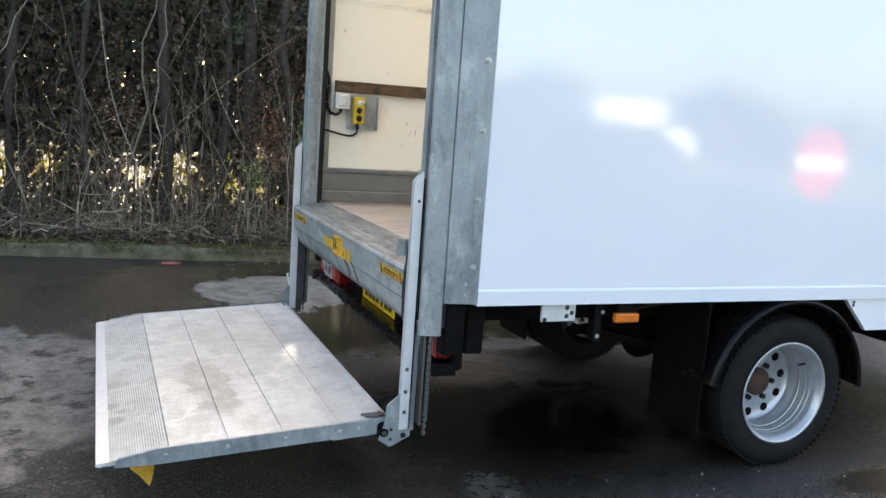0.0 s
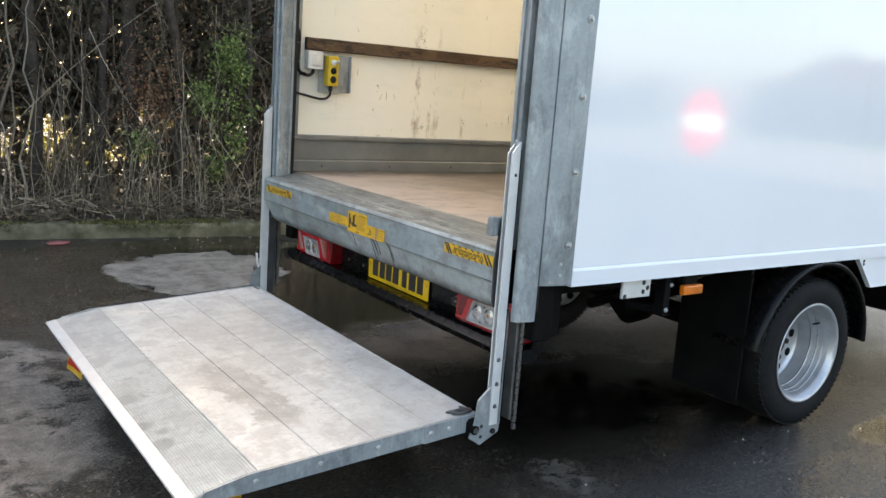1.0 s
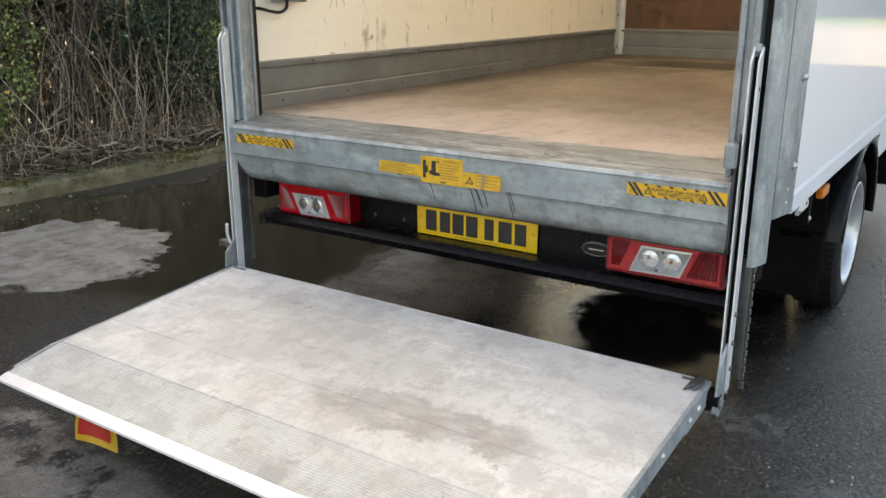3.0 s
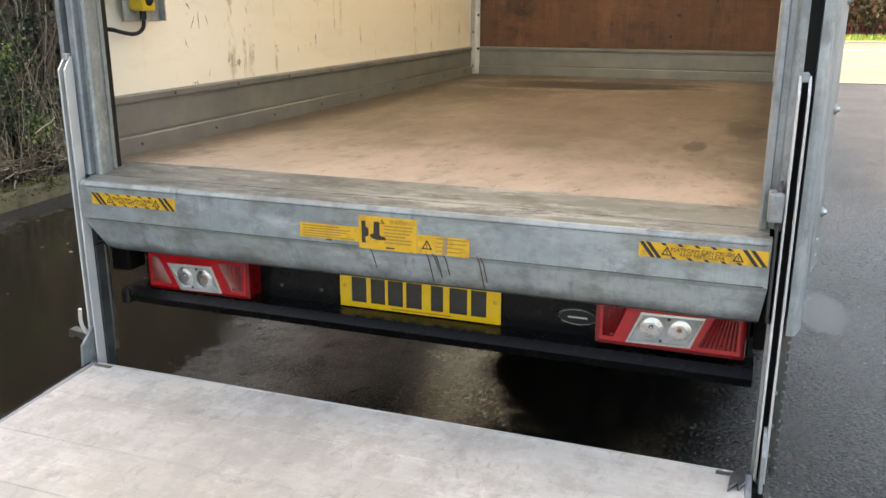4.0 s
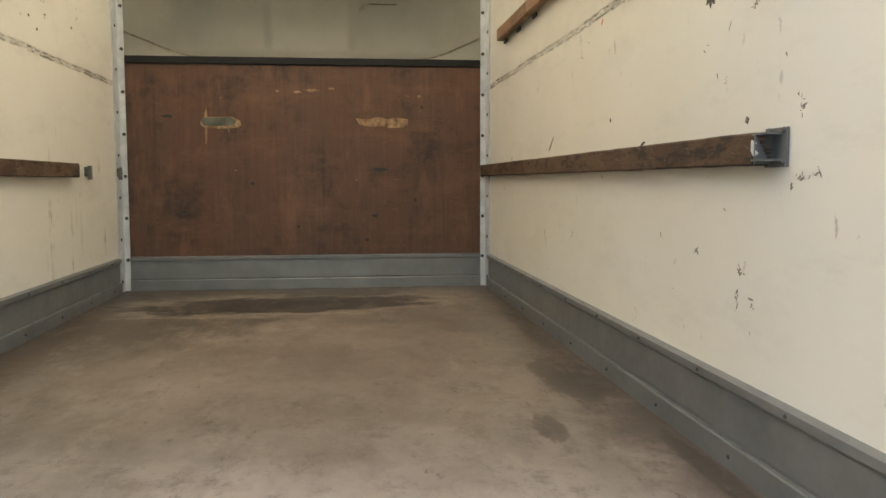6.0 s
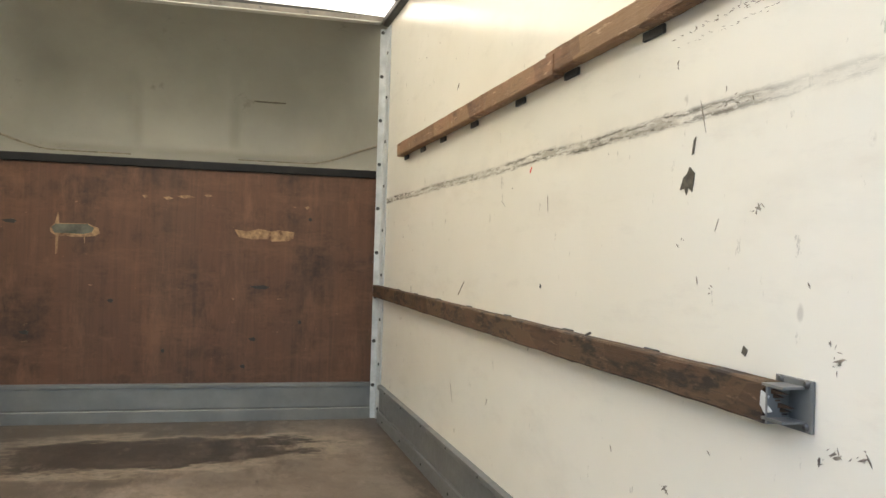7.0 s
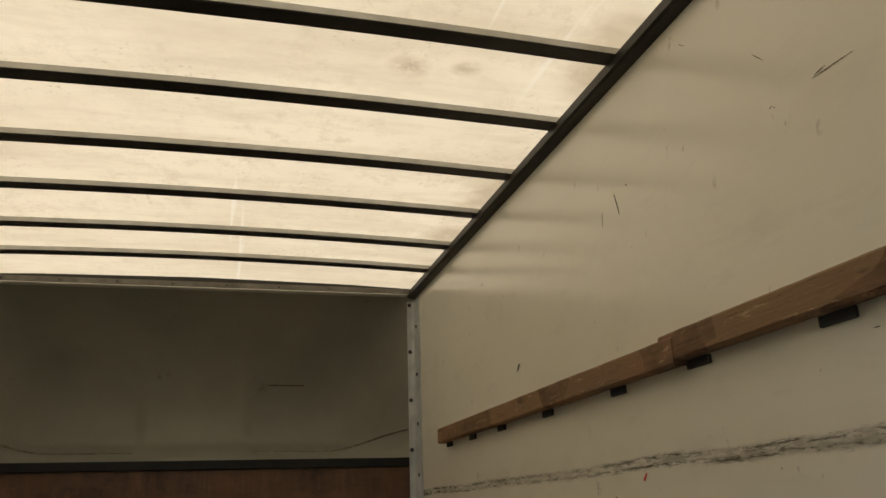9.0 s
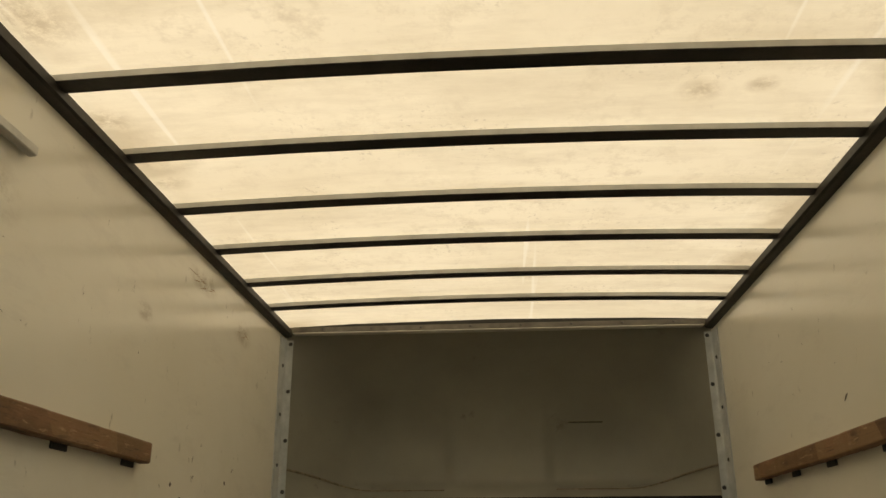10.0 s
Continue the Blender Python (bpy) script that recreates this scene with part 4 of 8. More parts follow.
def build_box():
    # deck
    part("deck", box(0.192, FRONT + 0.05, -HALF - 0.01, HALF + 0.01, FLOOR - 0.022, FLOOR, 0.002), M_DECK, van, "worn buff plywood deck with a dark wet patch")
    part("sill_plate", prism([(0.010, 0.895), (0.010, 0.9135), (0.045, 0.9225), (0.07, 0.924), (0.19, 0.9425), (0.19, 0.920)], 'y', -0.965, 0.972), M_SILL, van, "scuffed galvanised sill plate")
    part("sill_seam", prism([(0.058, 0.9215), (0.0585, 0.9250), (0.0605, 0.9258), (0.0650, 0.9258), (0.0665, 0.9242), (0.066, 0.9215)], 'y', -0.962, 0.962), M_SILL, van, "raised seam across the sill plate")
    for s in (-1, 1):
        part("lining_panel", box(0.14, FRONT + 0.058, s * HALF, s * (HALF + 0.013), FLOOR, ROOF + 0.014, 0), M_LINING, van, "cream white scuffed wall lining")
        part("side_panel", box(0.251, FRONT + 0.064, s * (HALF + 0.014), s * 1.082, 0.853, ROOF + 0.030, 0.004), M_WHITE, van, "gloss white outer side panel")
        rail = part("bottom_rail", prism([(s * 1.05, 0.79), (s * 1.086, 0.79), (s * 1.088, 0.845), (s * 1.083, 0.855), (s * 1.05, 0.855)], 'x', 0.253, FRONT + 0.06), M_WHITE, van, "white rail under the side panel")
        # kick rail with its two folds
        part("kick_rail", prism([(s * HALF, FLOOR + 0.001), (s * (HALF - 0.02), FLOOR + 0.001), (s * (HALF - 0.02), FLOOR + 0.056), (s * (HALF - 0.017), FLOOR + 0.060), (s * (HALF - 0.007), FLOOR + 0.0605), (s * (HALF - 0.0095), FLOOR + 0.070), (s * (HALF - 0.0095), FLOOR + 0.162), (s * (HALF - 0.007), FLOOR + 0.1705), (s * (HALF - 0.018), FLOOR + 0.171), (s * (HALF - 0.02), FLOOR + 0.175), (s * (HALF - 0.02), FLOOR + 0.192), (s * HALF, FLOOR + 0.197)], 'x', 0.15, FRONT - 0.114), M_KICK, van, "grey folded kick rail")
        for i in range(9):
            part("rivet", dome((0.35 + i * 0.43, s * (HALF - 0.0198), FLOOR + 0.030), (0, -s, 0), 0.006, 0.004), M_RIVET, van)
            part("rivet", dome((0.55 + i * 0.40, s * (HALF - 0.0198), FLOOR + 0.182), (0, -s, 0), 0.005, 0.004), M_RIVET, van)
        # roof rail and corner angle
        part("roof_rail", prism([(s * HALF, ROOF - 0.032), (s * (HALF - 0.028), ROOF - 0.028), (s * (HALF - 0.035), ROOF - 0.022), (s * (HALF - 0.035), ROOF + 0.003), (s * (HALF - 0.026), ROOF + 0.012), (s * HALF, ROOF + 0.013)], 'x', 0.13, FRONT - 0.01), M_RAIL_BOWSHADE, van, "dark alloy roof rail")
        angle = part("corner_angle", prism([(FRONT - 0.002, s * (HALF - 0.001)), (FRONT - 0.112, s * (HALF - 0.001)), (FRONT - 0.112, s * (HALF - 0.006)), (FRONT - 0.016, s * (HALF - 0.008)), (FRONT - 0.010, s * (HALF - 0.014)), (FRONT - 0.008, s * (HALF - 0.040)), (FRONT - 0.002, s * (HALF - 0.040))], 'z', FLOOR + 0.001, ROOF - 0.045), M_ANGLE, van, "pale riveted corner angle")
        head = bpy.data.meshes.new("rivet")
        g = dome((0, 0, 0), (-1, 0, 0), 0.0105, 0.006)
        g.to_mesh(head)
        g.free()
        head.materials.append(M_RIVET)
        for i in range(18):
            z = FLOOR + 0.06 + i * 0.118
            if i % 2:
                again("rivet", head, angle, pose(FRONT - 0.0085, s * (HALF - 0.027), z))
            else:
                again("rivet", head, angle, pose(FRONT - 0.062, s * (HALF - 0.0065), z, 0, 0, 90 * s))
    # front kick rail, bulkhead and its black capping
    x = FRONT
    part("front_kick_rail", prism([(x, FLOOR + 0.001), (x - 0.02, FLOOR + 0.001), (x - 0.02, FLOOR + 0.056), (x - 0.017, FLOOR + 0.060), (x - 0.007, FLOOR + 0.0605), (x - 0.0095, FLOOR + 0.070), (x - 0.0095, FLOOR + 0.164), (x - 0.007, FLOOR + 0.1725), (x - 0.018, FLOOR + 0.173), (x - 0.02, FLOOR + 0.177), (x - 0.02, FLOOR + 0.19), (x, FLOOR + 0.195)], 'y', -1.0045, 1.0045), M_KICK, van, "grey folded kick rail at the bulkhead")
    part("bulkhead", box(FRONT + 0.002, FRONT + 0.02, -HALF + 0.004, HALF - 0.004, FLOOR, 2.228, 0.0), M_PLY, van, "brown faced plywood bulkhead, scratched and stained")
    part("bulkhead_capping", box(FRONT - 0.012, FRONT + 0.024, -HALF + 0.041, HALF - 0.041, 2.222, 2.264, 0.004), M_BLACK, van, "black plastic capping")
    head = part("roof_header", prism([(FRONT + 0.012, ROOF - 0.012), (FRONT - 0.030, ROOF - 0.012), (FRONT - 0.034, ROOF - 0.008), (FRONT - 0.034, ROOF + 0.014), (FRONT + 0.012, ROOF + 0.014)], 'y', -HALF + 0.002, HALF - 0.002), M_HEADER, van, "grey brown riveted front roof header")
    part("header_lip", box(FRONT - 0.038, FRONT + 0.012, -1.003, 1.003, ROOF - 0.019, ROOF - 0.0125, 0.002), M_RIB, head, "pale lip of the header")
    part("header_top", prism([(-1.04, ROOF + 0.0145), (1.04, ROOF + 0.0145), (0.7, roof_height(0.7)), (0.0, roof_height(0.0)), (-0.7, roof_height(0.7))], 'x', FRONT - 0.030, FRONT + 0.01), M_RAIL_BOWSHADE, head, "dark strip under the roof sheet")
    for i in range(8):
        part("rivet", dome((FRONT - 0.034, -0.86 + 0.245 * i, ROOF + 0.004), (-1, 0, 0), 0.007, 0.005), M_STEEL, head)


def build_roof():
    bm = bmesh.new()
    xs = [0.05 + 0.1 * i for i in range(41)] + [FRONT + 0.068]
    ys = [-1.07 + 2.14 * j / 16 for j in range(17)]
    grid = [[bm.verts.new((x, y, roof_height(y) + 0.004)) for y in ys] for x in xs]
    for a, b in zip(grid, grid[1:]):
        for j in range(16):
            bm.faces.new((a[j], b[j], b[j + 1], a[j + 1]))
    part("roof_sheet", bm, M_ROOF, van, "yellowed translucent roof sheet", smooth=True)
    for x in (0.535, 0.925, 1.325, 1.725, 2.115, 2.510, 2.900, 3.305, 3.670):
        bm = bmesh.new()
        rows = []
        prof = [(-0.055, 0.0), (-0.0555, -0.017), (-0.052, -0.020), (-0.003, -0.021), (0.0, -0.018), (0.0, 0.0)]
        for j in range(19):
            y = -1.03 + 2.06 * j / 18
            dent = 0.0015 * noise.noise(Vector((x * 3, y * 5, 1)))
            rows.append([bm.verts.new((x + u + dent, y, roof_height(y) + w + 0.001)) for u, w in prof])
        for a, b in zip(rows, rows[1:]):
            for k in range(5):
                f = bm.faces.new((a[k], b[k], b[k + 1], a[k + 1]))
                # shade is coloured in: all but the bow's door-facing edge goes dark
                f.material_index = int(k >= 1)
        bmesh.ops.recalc_face_normals(bm, faces=bm.faces)
        part("roof_bow", bm, (M_RIB, M_RAIL_BOWSHADE), van, "arched grey roof bow, lit edge and shaded underside in its colours")


def build_pod():
    """The moulded hood above the cab, open to the load box."""
    def recess(u, w):
        # set back beside the middle panel, fading out towards the cheeks and the roof
        return 0.024 * (1 - smooth((abs(u) - 0.55) / 0.35)) * (1 - smooth((w - 0.45) / 0.35)) if abs(u) > 0.268 else 0.0

    bm = bmesh.new()
    rows = []
    nz, ny = 30, 74
    for i in range(nz + 1):
        w = i / nz
        z = 2.262 + (ROOF + 0.012 - 2.262) * w
        depth = 0.60 * (1 - max(0.0, (w - 0.30) / 0.70) ** 2.1) + 0.02 - 0.30 * (1 - smooth(w / 0.16))
        row = []
        for j in range(ny + 1):
            u = -1 + 2 * j / ny
            y = u * (HALF - 0.001)
            edge = max(0.0, (abs(u) - 0.62) / 0.38)
            x = FRONT + 0.015 + depth * (1 - edge ** 2.4)
            x += recess(u, w)
            row.append(bm.verts.new((x, y, z)))
        rows.append(row)
    for a, b in zip(rows, rows[1:]):
        for j in range(ny):
            bm.faces.new((a[j], a[j + 1], b[j + 1], b[j]))
    high = [bm.verts.new((FRONT + 0.013, v.co.y, v.co.z)) for v in rows[-1]]
    for j in range(ny):
        bm.faces.new((rows[-1][j], rows[-1][j + 1], high[j + 1], high[j]))
    low = [bm.verts.new((FRONT + 0.015, v.co.y, 2.262)) for v in rows[0]]
    for j in range(ny):
        if (low[j].co - rows[0][j].co).length > 1e-4 or (low[j + 1].co - rows[0][j + 1].co).length > 1e-4:
            bm.faces.new((low[j], low[j + 1], rows[0][j + 1], rows[0][j]))
    bmesh.ops.recalc_face_normals(bm, faces=bm.faces)
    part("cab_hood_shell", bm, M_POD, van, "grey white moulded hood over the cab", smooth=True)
    # rubbed brown line along its foot
    for s in (-1, 1):
        pts = []
        for i in range(13):
            u = 0.995 - 0.715 * i / 12
            z = 2.335 + 0.075 * smooth((u - 0.66) / 0.34)
            w = (z - 2.262) / (ROOF + 0.012 - 2.262)
            depth = 0.62 - 0.30 * (1 - smooth(w / 0.16))
            edge = max(0.0, (u - 0.62) / 0.38)
            pts.append((FRONT + 0.0125 + depth * (1 - edge ** 2.4) + recess(u, w), s * u * (HALF - 0.001), z))
        part("seam_line", hose(pts, 0.0060, 6), M_GRAZE, van, "dirty moulded seam")
    part("outer_hood", prism([(FRONT + 0.06, 2.18), (FRONT + 0.62, 2.16), (FRONT + 0.78, 2.42), (FRONT + 0.52, 3.02), (FRONT + 0.2, 3.135), (FRONT + 0.07, 3.14), (FRONT + 0.07, 3.12), (FRONT + 0.2, 3.115), (FRONT + 0.50, 3.0), (FRONT + 0.755, 2.42), (FRONT + 0.61, 2.185), (FRONT + 0.06, 2.2)], 'y', -1.07, 1.07), M_WHITE, van, "gloss white hood over the cab")
    for s in (-1, 1):
        part("hood_cheek", prism([(FRONT + 0.06, 2.17), (FRONT + 0.62, 2.16), (FRONT + 0.78, 2.42), (FRONT + 0.52, 3.02), (FRONT + 0.2, 3.135), (FRONT + 0.07, 3.14)], 'y', s * 1.07, s * 1.082), M_WHITE, van)
    part("front_wall", box(FRONT + 0.022, FRONT + 0.058, -1.06, 1.06, 0.86, 2.17), M_WHITE, van, "plain white front wall of the box")


def build_battens():
    def batten(name, x0, x1, z, s, label, sag=0.0):
        bm = bmesh.new()
        n = 70
        foot = 0.024 if z > 2 else 0.029
        rows = []
        for i in range(n + 1):
            x = x0 + (x1 - x0) * i / n
            j = 0.0012 * noise.noise(Vector((x * 3, s, z))) + 0.0016 * noise.noise(Vector((x * 30, s, z)))
            k = 0.0012 * noise.noise(Vector((x * 12, s + 3, z)))
            yi, yo = s * (HALF - 0.010), s * (HALF - 0.041 + j)
            rows.append([bm.verts.new(p) for p in ((x, yi, z + 0.034 + k), (x, yo + s * 0.003, z + 0.035 + k), (x, yo, z + 0.031 + k), (x, yo, z - foot + 0.004 + j), (x, yo + s * 0.004, z - foot + j), (x, yi, z - foot + j))])
        for a, b in zip(rows, rows[1:]):
            for q in range(6):
                bm.faces.new((a[q], b[q], b[(q + 1) % 6], a[(q + 1) % 6]))
        bm.faces.new(rows[0])
        bm.faces.new(rows[-1])
        bmesh.ops.recalc_face_normals(bm, faces=bm.faces)
        return part(name, bm, M_BATTEN if z > 2 else M_BATTEN_OLD, van, label)

    def tab(parent, x, z, s, up, w=0.075, mat=None):
        """A steel hanger that holds the batten and shows above or below it."""
        d = 1 if up else -1
        bm = box(x - w / 2, x + w / 2, s * (HALF - 0.0005), s * (HALF - 0.008), z - 0.02, z + d * (0.045 if up else 0.039), 0.0015)
        part("hanger", bm, mat or M_FIN, parent)

    low_r = batten("batten", 0.628, 3.985, 1.619, -1, "splintered brown wooden lashing batten")
    for x in (1.035, 1.45, 1.90, 2.30, 2.72, 3.12, 3.5):
        tab(low_r, x, 1.610, -1, True, 0.055)
    up_r = batten("batten", 0.66, 1.56, 2.317, -1, "brown wooden lashing batten")
    up_r2 = batten("batten", 1.50, 3.43, 2.312, -1, "brown wooden lashing batten")
    up_r2.location = (0, 0.003, -0.005)
    for x in (1.06, 1.47):
        tab(up_r, x, 2.314, -1, False, 0.085)
    for x in (1.83, 2.29, 2.71, 3.05, 3.38):
        tab(up_r2, x, 2.310, -1, False)
    low_l = batten("batten", 0.19, 3.12, 1.611, 1, "weathered brown wooden lashing batten")
    up_l = batten("batten", 0.25, 2.40, 2.292, 1, "brown wooden lashing batten with a worn end")
    for x in (1.0, 1.5, 1.94, 2.33):
        tab(up_l, x, 2.292, 1, False)
    for x in (3.367, 3.93):
        bm = box(x - 0.04, x + 0.03, HALF - 0.0005, HALF - 0.008, 1.586, 1.634, 0.002)
        box(x - 0.012, x + 0.008, HALF - 0.008, HALF - 0.026, 1.572, 1.64, 0.002, bm)
        part("hanger", bm, M_STEEL, van, "bare steel hanger with no batten")
    # end fittings where the battens have broken short
    for z, mat, col in ((1.622, M_KICK, "grey steel channel end fitting"), (2.306, M_FIN, "dark steel end fitting")):
        x0, x1 = (0.564, 0.648) if z < 2 else (0.556, 0.69)
        y = -HALF
        deep = 0.044 if z < 2 else 0.032
        fit_ = part("batten_bracket", box(x0, x1, y + 0.0005, y + 0.006, z - 0.036, z + 0.040, 0.001), mat, van, col)
        bm = box(x0 + 0.015, x1 - 0.02, y + 0.006, y + deep, z + 0.026, z + 0.030)
        box(x0 + 0.015, x1 - 0.02, y + 0.006, y + deep, z - 0.024, z - 0.020, 0, bm)
        box(x0 + 0.050, x0 + 0.054, y + 0.006, y + deep, z - 0.030, z + 0.026, 0, bm)
        part("channel", bm, mat, fit_)
        for dx, dz in ((0.012, 0.034), (0.012, -0.028), (0.07, 0.034)):
            part("screw", dome((x0 + dx, y + 0.006, z + dz), (0, 1, 0), 0.007, 0.004), M_STEEL, fit_)
        if z > 2:
            part("bracket_face", prism([(x0 + 0.040, z - 0.012), (x0 + 0.092, z - 0.019), (x0 + 0.097, z + 0.004), (x0 + 0.085, z + 0.018), (x0 + 0.046, z + 0.022), (x0 + 0.036, z + 0.008)], 'y', y + 0.024, y + 0.033, 0.003), M_STEEL, fit_, "shiny worn steel face")
    part("split_end", prism([(0.67, 2.322), (0.565, 2.342), (0.56, 2.352), (0.67, 2.353)], 'y', -HALF + 0.012, -HALF + 0.046), M_BATTEN, up_r)
    # splinters on the broken ends
    for k in range(7):
        x = 0.63 - 0.012 * k
        part("splinter", prism([(0.635, 1.60 + 0.007 * k), (0.608 - 0.014 * (k % 3), 1.606 + 0.007 * k), (0.635, 1.611 + 0.007 * k)], 'y', -HALF + 0.012 + 0.004 * k, -HALF + 0.018 + 0.004 * k), M_BATTEN_OLD, low_r)
    part("torn_tape", prism([(0.632, 1.640), (0.612, 1.634), (0.618, 1.622), (0.604, 1.612), (0.622, 1.606), (0.634, 1.618)], 'y', -HALF + 0.040, -HALF + 0.043, 0.001), M_GREYPLASTIC, low_r, "scrap of torn white tape")
    part("bent_nail", hose([(1.31, -HALF + 0.02, 1.650), (1.29, -HALF + 0.03, 1.656), (1.265, -HALF + 0.03, 1.663)], 0.003, 6), M_STEEL, low_r)
    # odd bar high on the other wall
    part("track_bar", box(0.2, 1.615, HALF - 0.03, HALF - 0.006, 2.868, 2.892, 0.003), M_RIB, van, "grey alloy shutter track bar")


def build_marks():
    """Tears and holes in the wall lining and bulkhead."""
    y = -HALF + 0.0012

    def flat(name, pts, mat, label="", yy=y, parent=van):
        part(name, prism(pts, 'y', yy - 0.0008, yy + 0.0006), mat, parent, label)

    flat("torn_patch", [(0.950, 1.962), (0.934, 1.964), (0.927, 1.951), (0.921, 1.966), (0.908, 1.956), (0.903, 1.972), (0.900, 1.990), (0.917, 2.003), (0.927, 1.990), (0.938, 1.985)], M_SCUFF, "dark triangular tear in the lining")
    flat("gouge", [(0.912, 2.024), (0.906, 2.050), (0.899, 2.056), (0.905, 2.026)], M_SCUFF)
    flat("gouge", [(1.656, 1.746), (1.648, 1.744), (1.645, 1.752), (1.653, 1.757)], M_INK)
    flat("gouge", [(0.743, 1.682), (0.733, 1.677), (0.727, 1.688), (0.738, 1.694)], M_SCUFF)
    flat("gouge", [(2.46, 1.685), (2.385, 1.735), (2.381, 1.733), (2.455, 1.683)], M_SCUFF)
    flat("gouge", [(1.757, 2.066), (1.742, 2.080), (1.738, 2.078), (1.752, 2.062)], M_FLAG, "small orange-red scrape")
    for x, z, dx, dz in ((0.98, 2.86, -0.10, 0.06), (1.02, 2.85, -0.06, 0.05), (1.75, 2.70, 0.02, 0.06), (2.55, 2.44, -0.03, 0.02)):
        flat("gouge", [(x, z), (x + dx * 0.5, z + dz * 0.5 + 0.006), (x + dx, z + dz), (x + dx * 0.45, z + dz * 0.5 - 0.004)], M_SCUFF)
    # left wall: rusty run down below the upper batten
    yl = HALF - 0.0012
    for x, z, dx, dz in ((2.66, 2.23, 0.02, 0.0), (2.75, 2.19, 0.02, 0.0), (3.2, 2.28, 0.02, -0.01)):
        flat("gouge", [(x, z), (x + dx * 0.5, z + dz * 0.4 + 0.008), (x + dx, z + dz), (x + dx * 0.45, z + dz * 0.6 - 0.006)], M_SCUFF, "", yl)
    # bulkhead: hand slot with split edges, and a scraped patch
    x = FRONT + 0.001

    def on_bulk(name, pts, mat, out, label=""):
        part(name, prism(pts, 'x', x - out, x + 0.002), mat, van, label)
    on_bulk("hand_slot_edge", [(0.603, 1.905), (0.580, 1.924), (0.568, 1.98), (0.564, 1.98), (0.560, 1.926), (0.43, 1.928), (0.380, 1.908), (0.372, 1.880), (0.40, 1.866), (0.44, 1.862), (0.442, 1.83), (0.447, 1.862), (0.50, 1.860), (0.53, 1.866), (0.562, 1.862), (0.565, 1.78), (0.574, 1.772), (0.575, 1.866), (0.598, 1.880)], M_SPLINTER, 0.0010, "pale splintered wood round the hand slot")
    on_bulk("hand_slot", [(0.595, 1.905), (0.575, 1.922), (0.43, 1.926), (0.40, 1.905), (0.41, 1.885), (0.45, 1.876), (0.58, 1.878)], M_SLOT, 0.0022, "dark hand slot cut in the plywood")
    on_bulk("scraped_patch", [(-0.275, 1.925), (-0.30, 1.885), (-0.37, 1.876), (-0.44, 1.88), (-0.47, 1.868), (-0.55, 1.872), (-0.578, 1.89), (-0.58, 1.92), (-0.50, 1.928), (-0.46, 1.92), (-0.40, 1.932), (-0.34, 1.918)], M_SPLINTER, 0.0010, "pale scraped patch in the plywood")
    for y0, z0, w in ((-0.08, 2.08, 0.10), (0.15, 2.075, 0.03), (-0.16, 2.09, 0.04), (0.03, 2.07, 0.05), (-0.66, 2.05, 0.03)):
        on_bulk("chip", [(y0, z0), (y0 + w * 0.4, z0 + 0.010), (y0 + w, z0 + 0.004), (y0 + w * 0.6, z0 - 0.008)], M_SPLINTER, 0.0010)
    for y0, z0, w in ((0.68, 1.39, 0.05), (-0.63, 1.45, 0.02), (0.30, 1.55, 0.03), (-0.40, 1.36, 0.04), (-0.46, 1.63, 0.10), (0.75, 1.93, 0.07), (-0.67, 1.99, 0.02), (0.05, 1.30, 0.02), (-0.35, 1.22, 0.03)):
        on_bulk("knot", [(y0, z0), (y0 + w * 0.3, z0 + 0.010), (y0 + w, z0 + 0.003), (y0 + w * 0.7, z0 - 0.008), (y0 + w * 0.2, z0 - 0.012)], M_INK, 0.0008)
    part("hood_scratch", box(FRONT + 0.50, FRONT + 0.53, -0.55, -0.37, 2.675, 2.679), M_SCUFF, van)


build_box()
build_roof()
build_pod()
before = set(van.children_recursive)
build_battens()
build_marks()
# the wall fittings sit a little further in than first set out
for o in set(van.children_recursive) - before:
    if o.type == 'MESH':
        for v in o.data.vertices:
            if v.co.x < 3.99:
                v.co.x = 1.0095 * v.co.x + 0.030


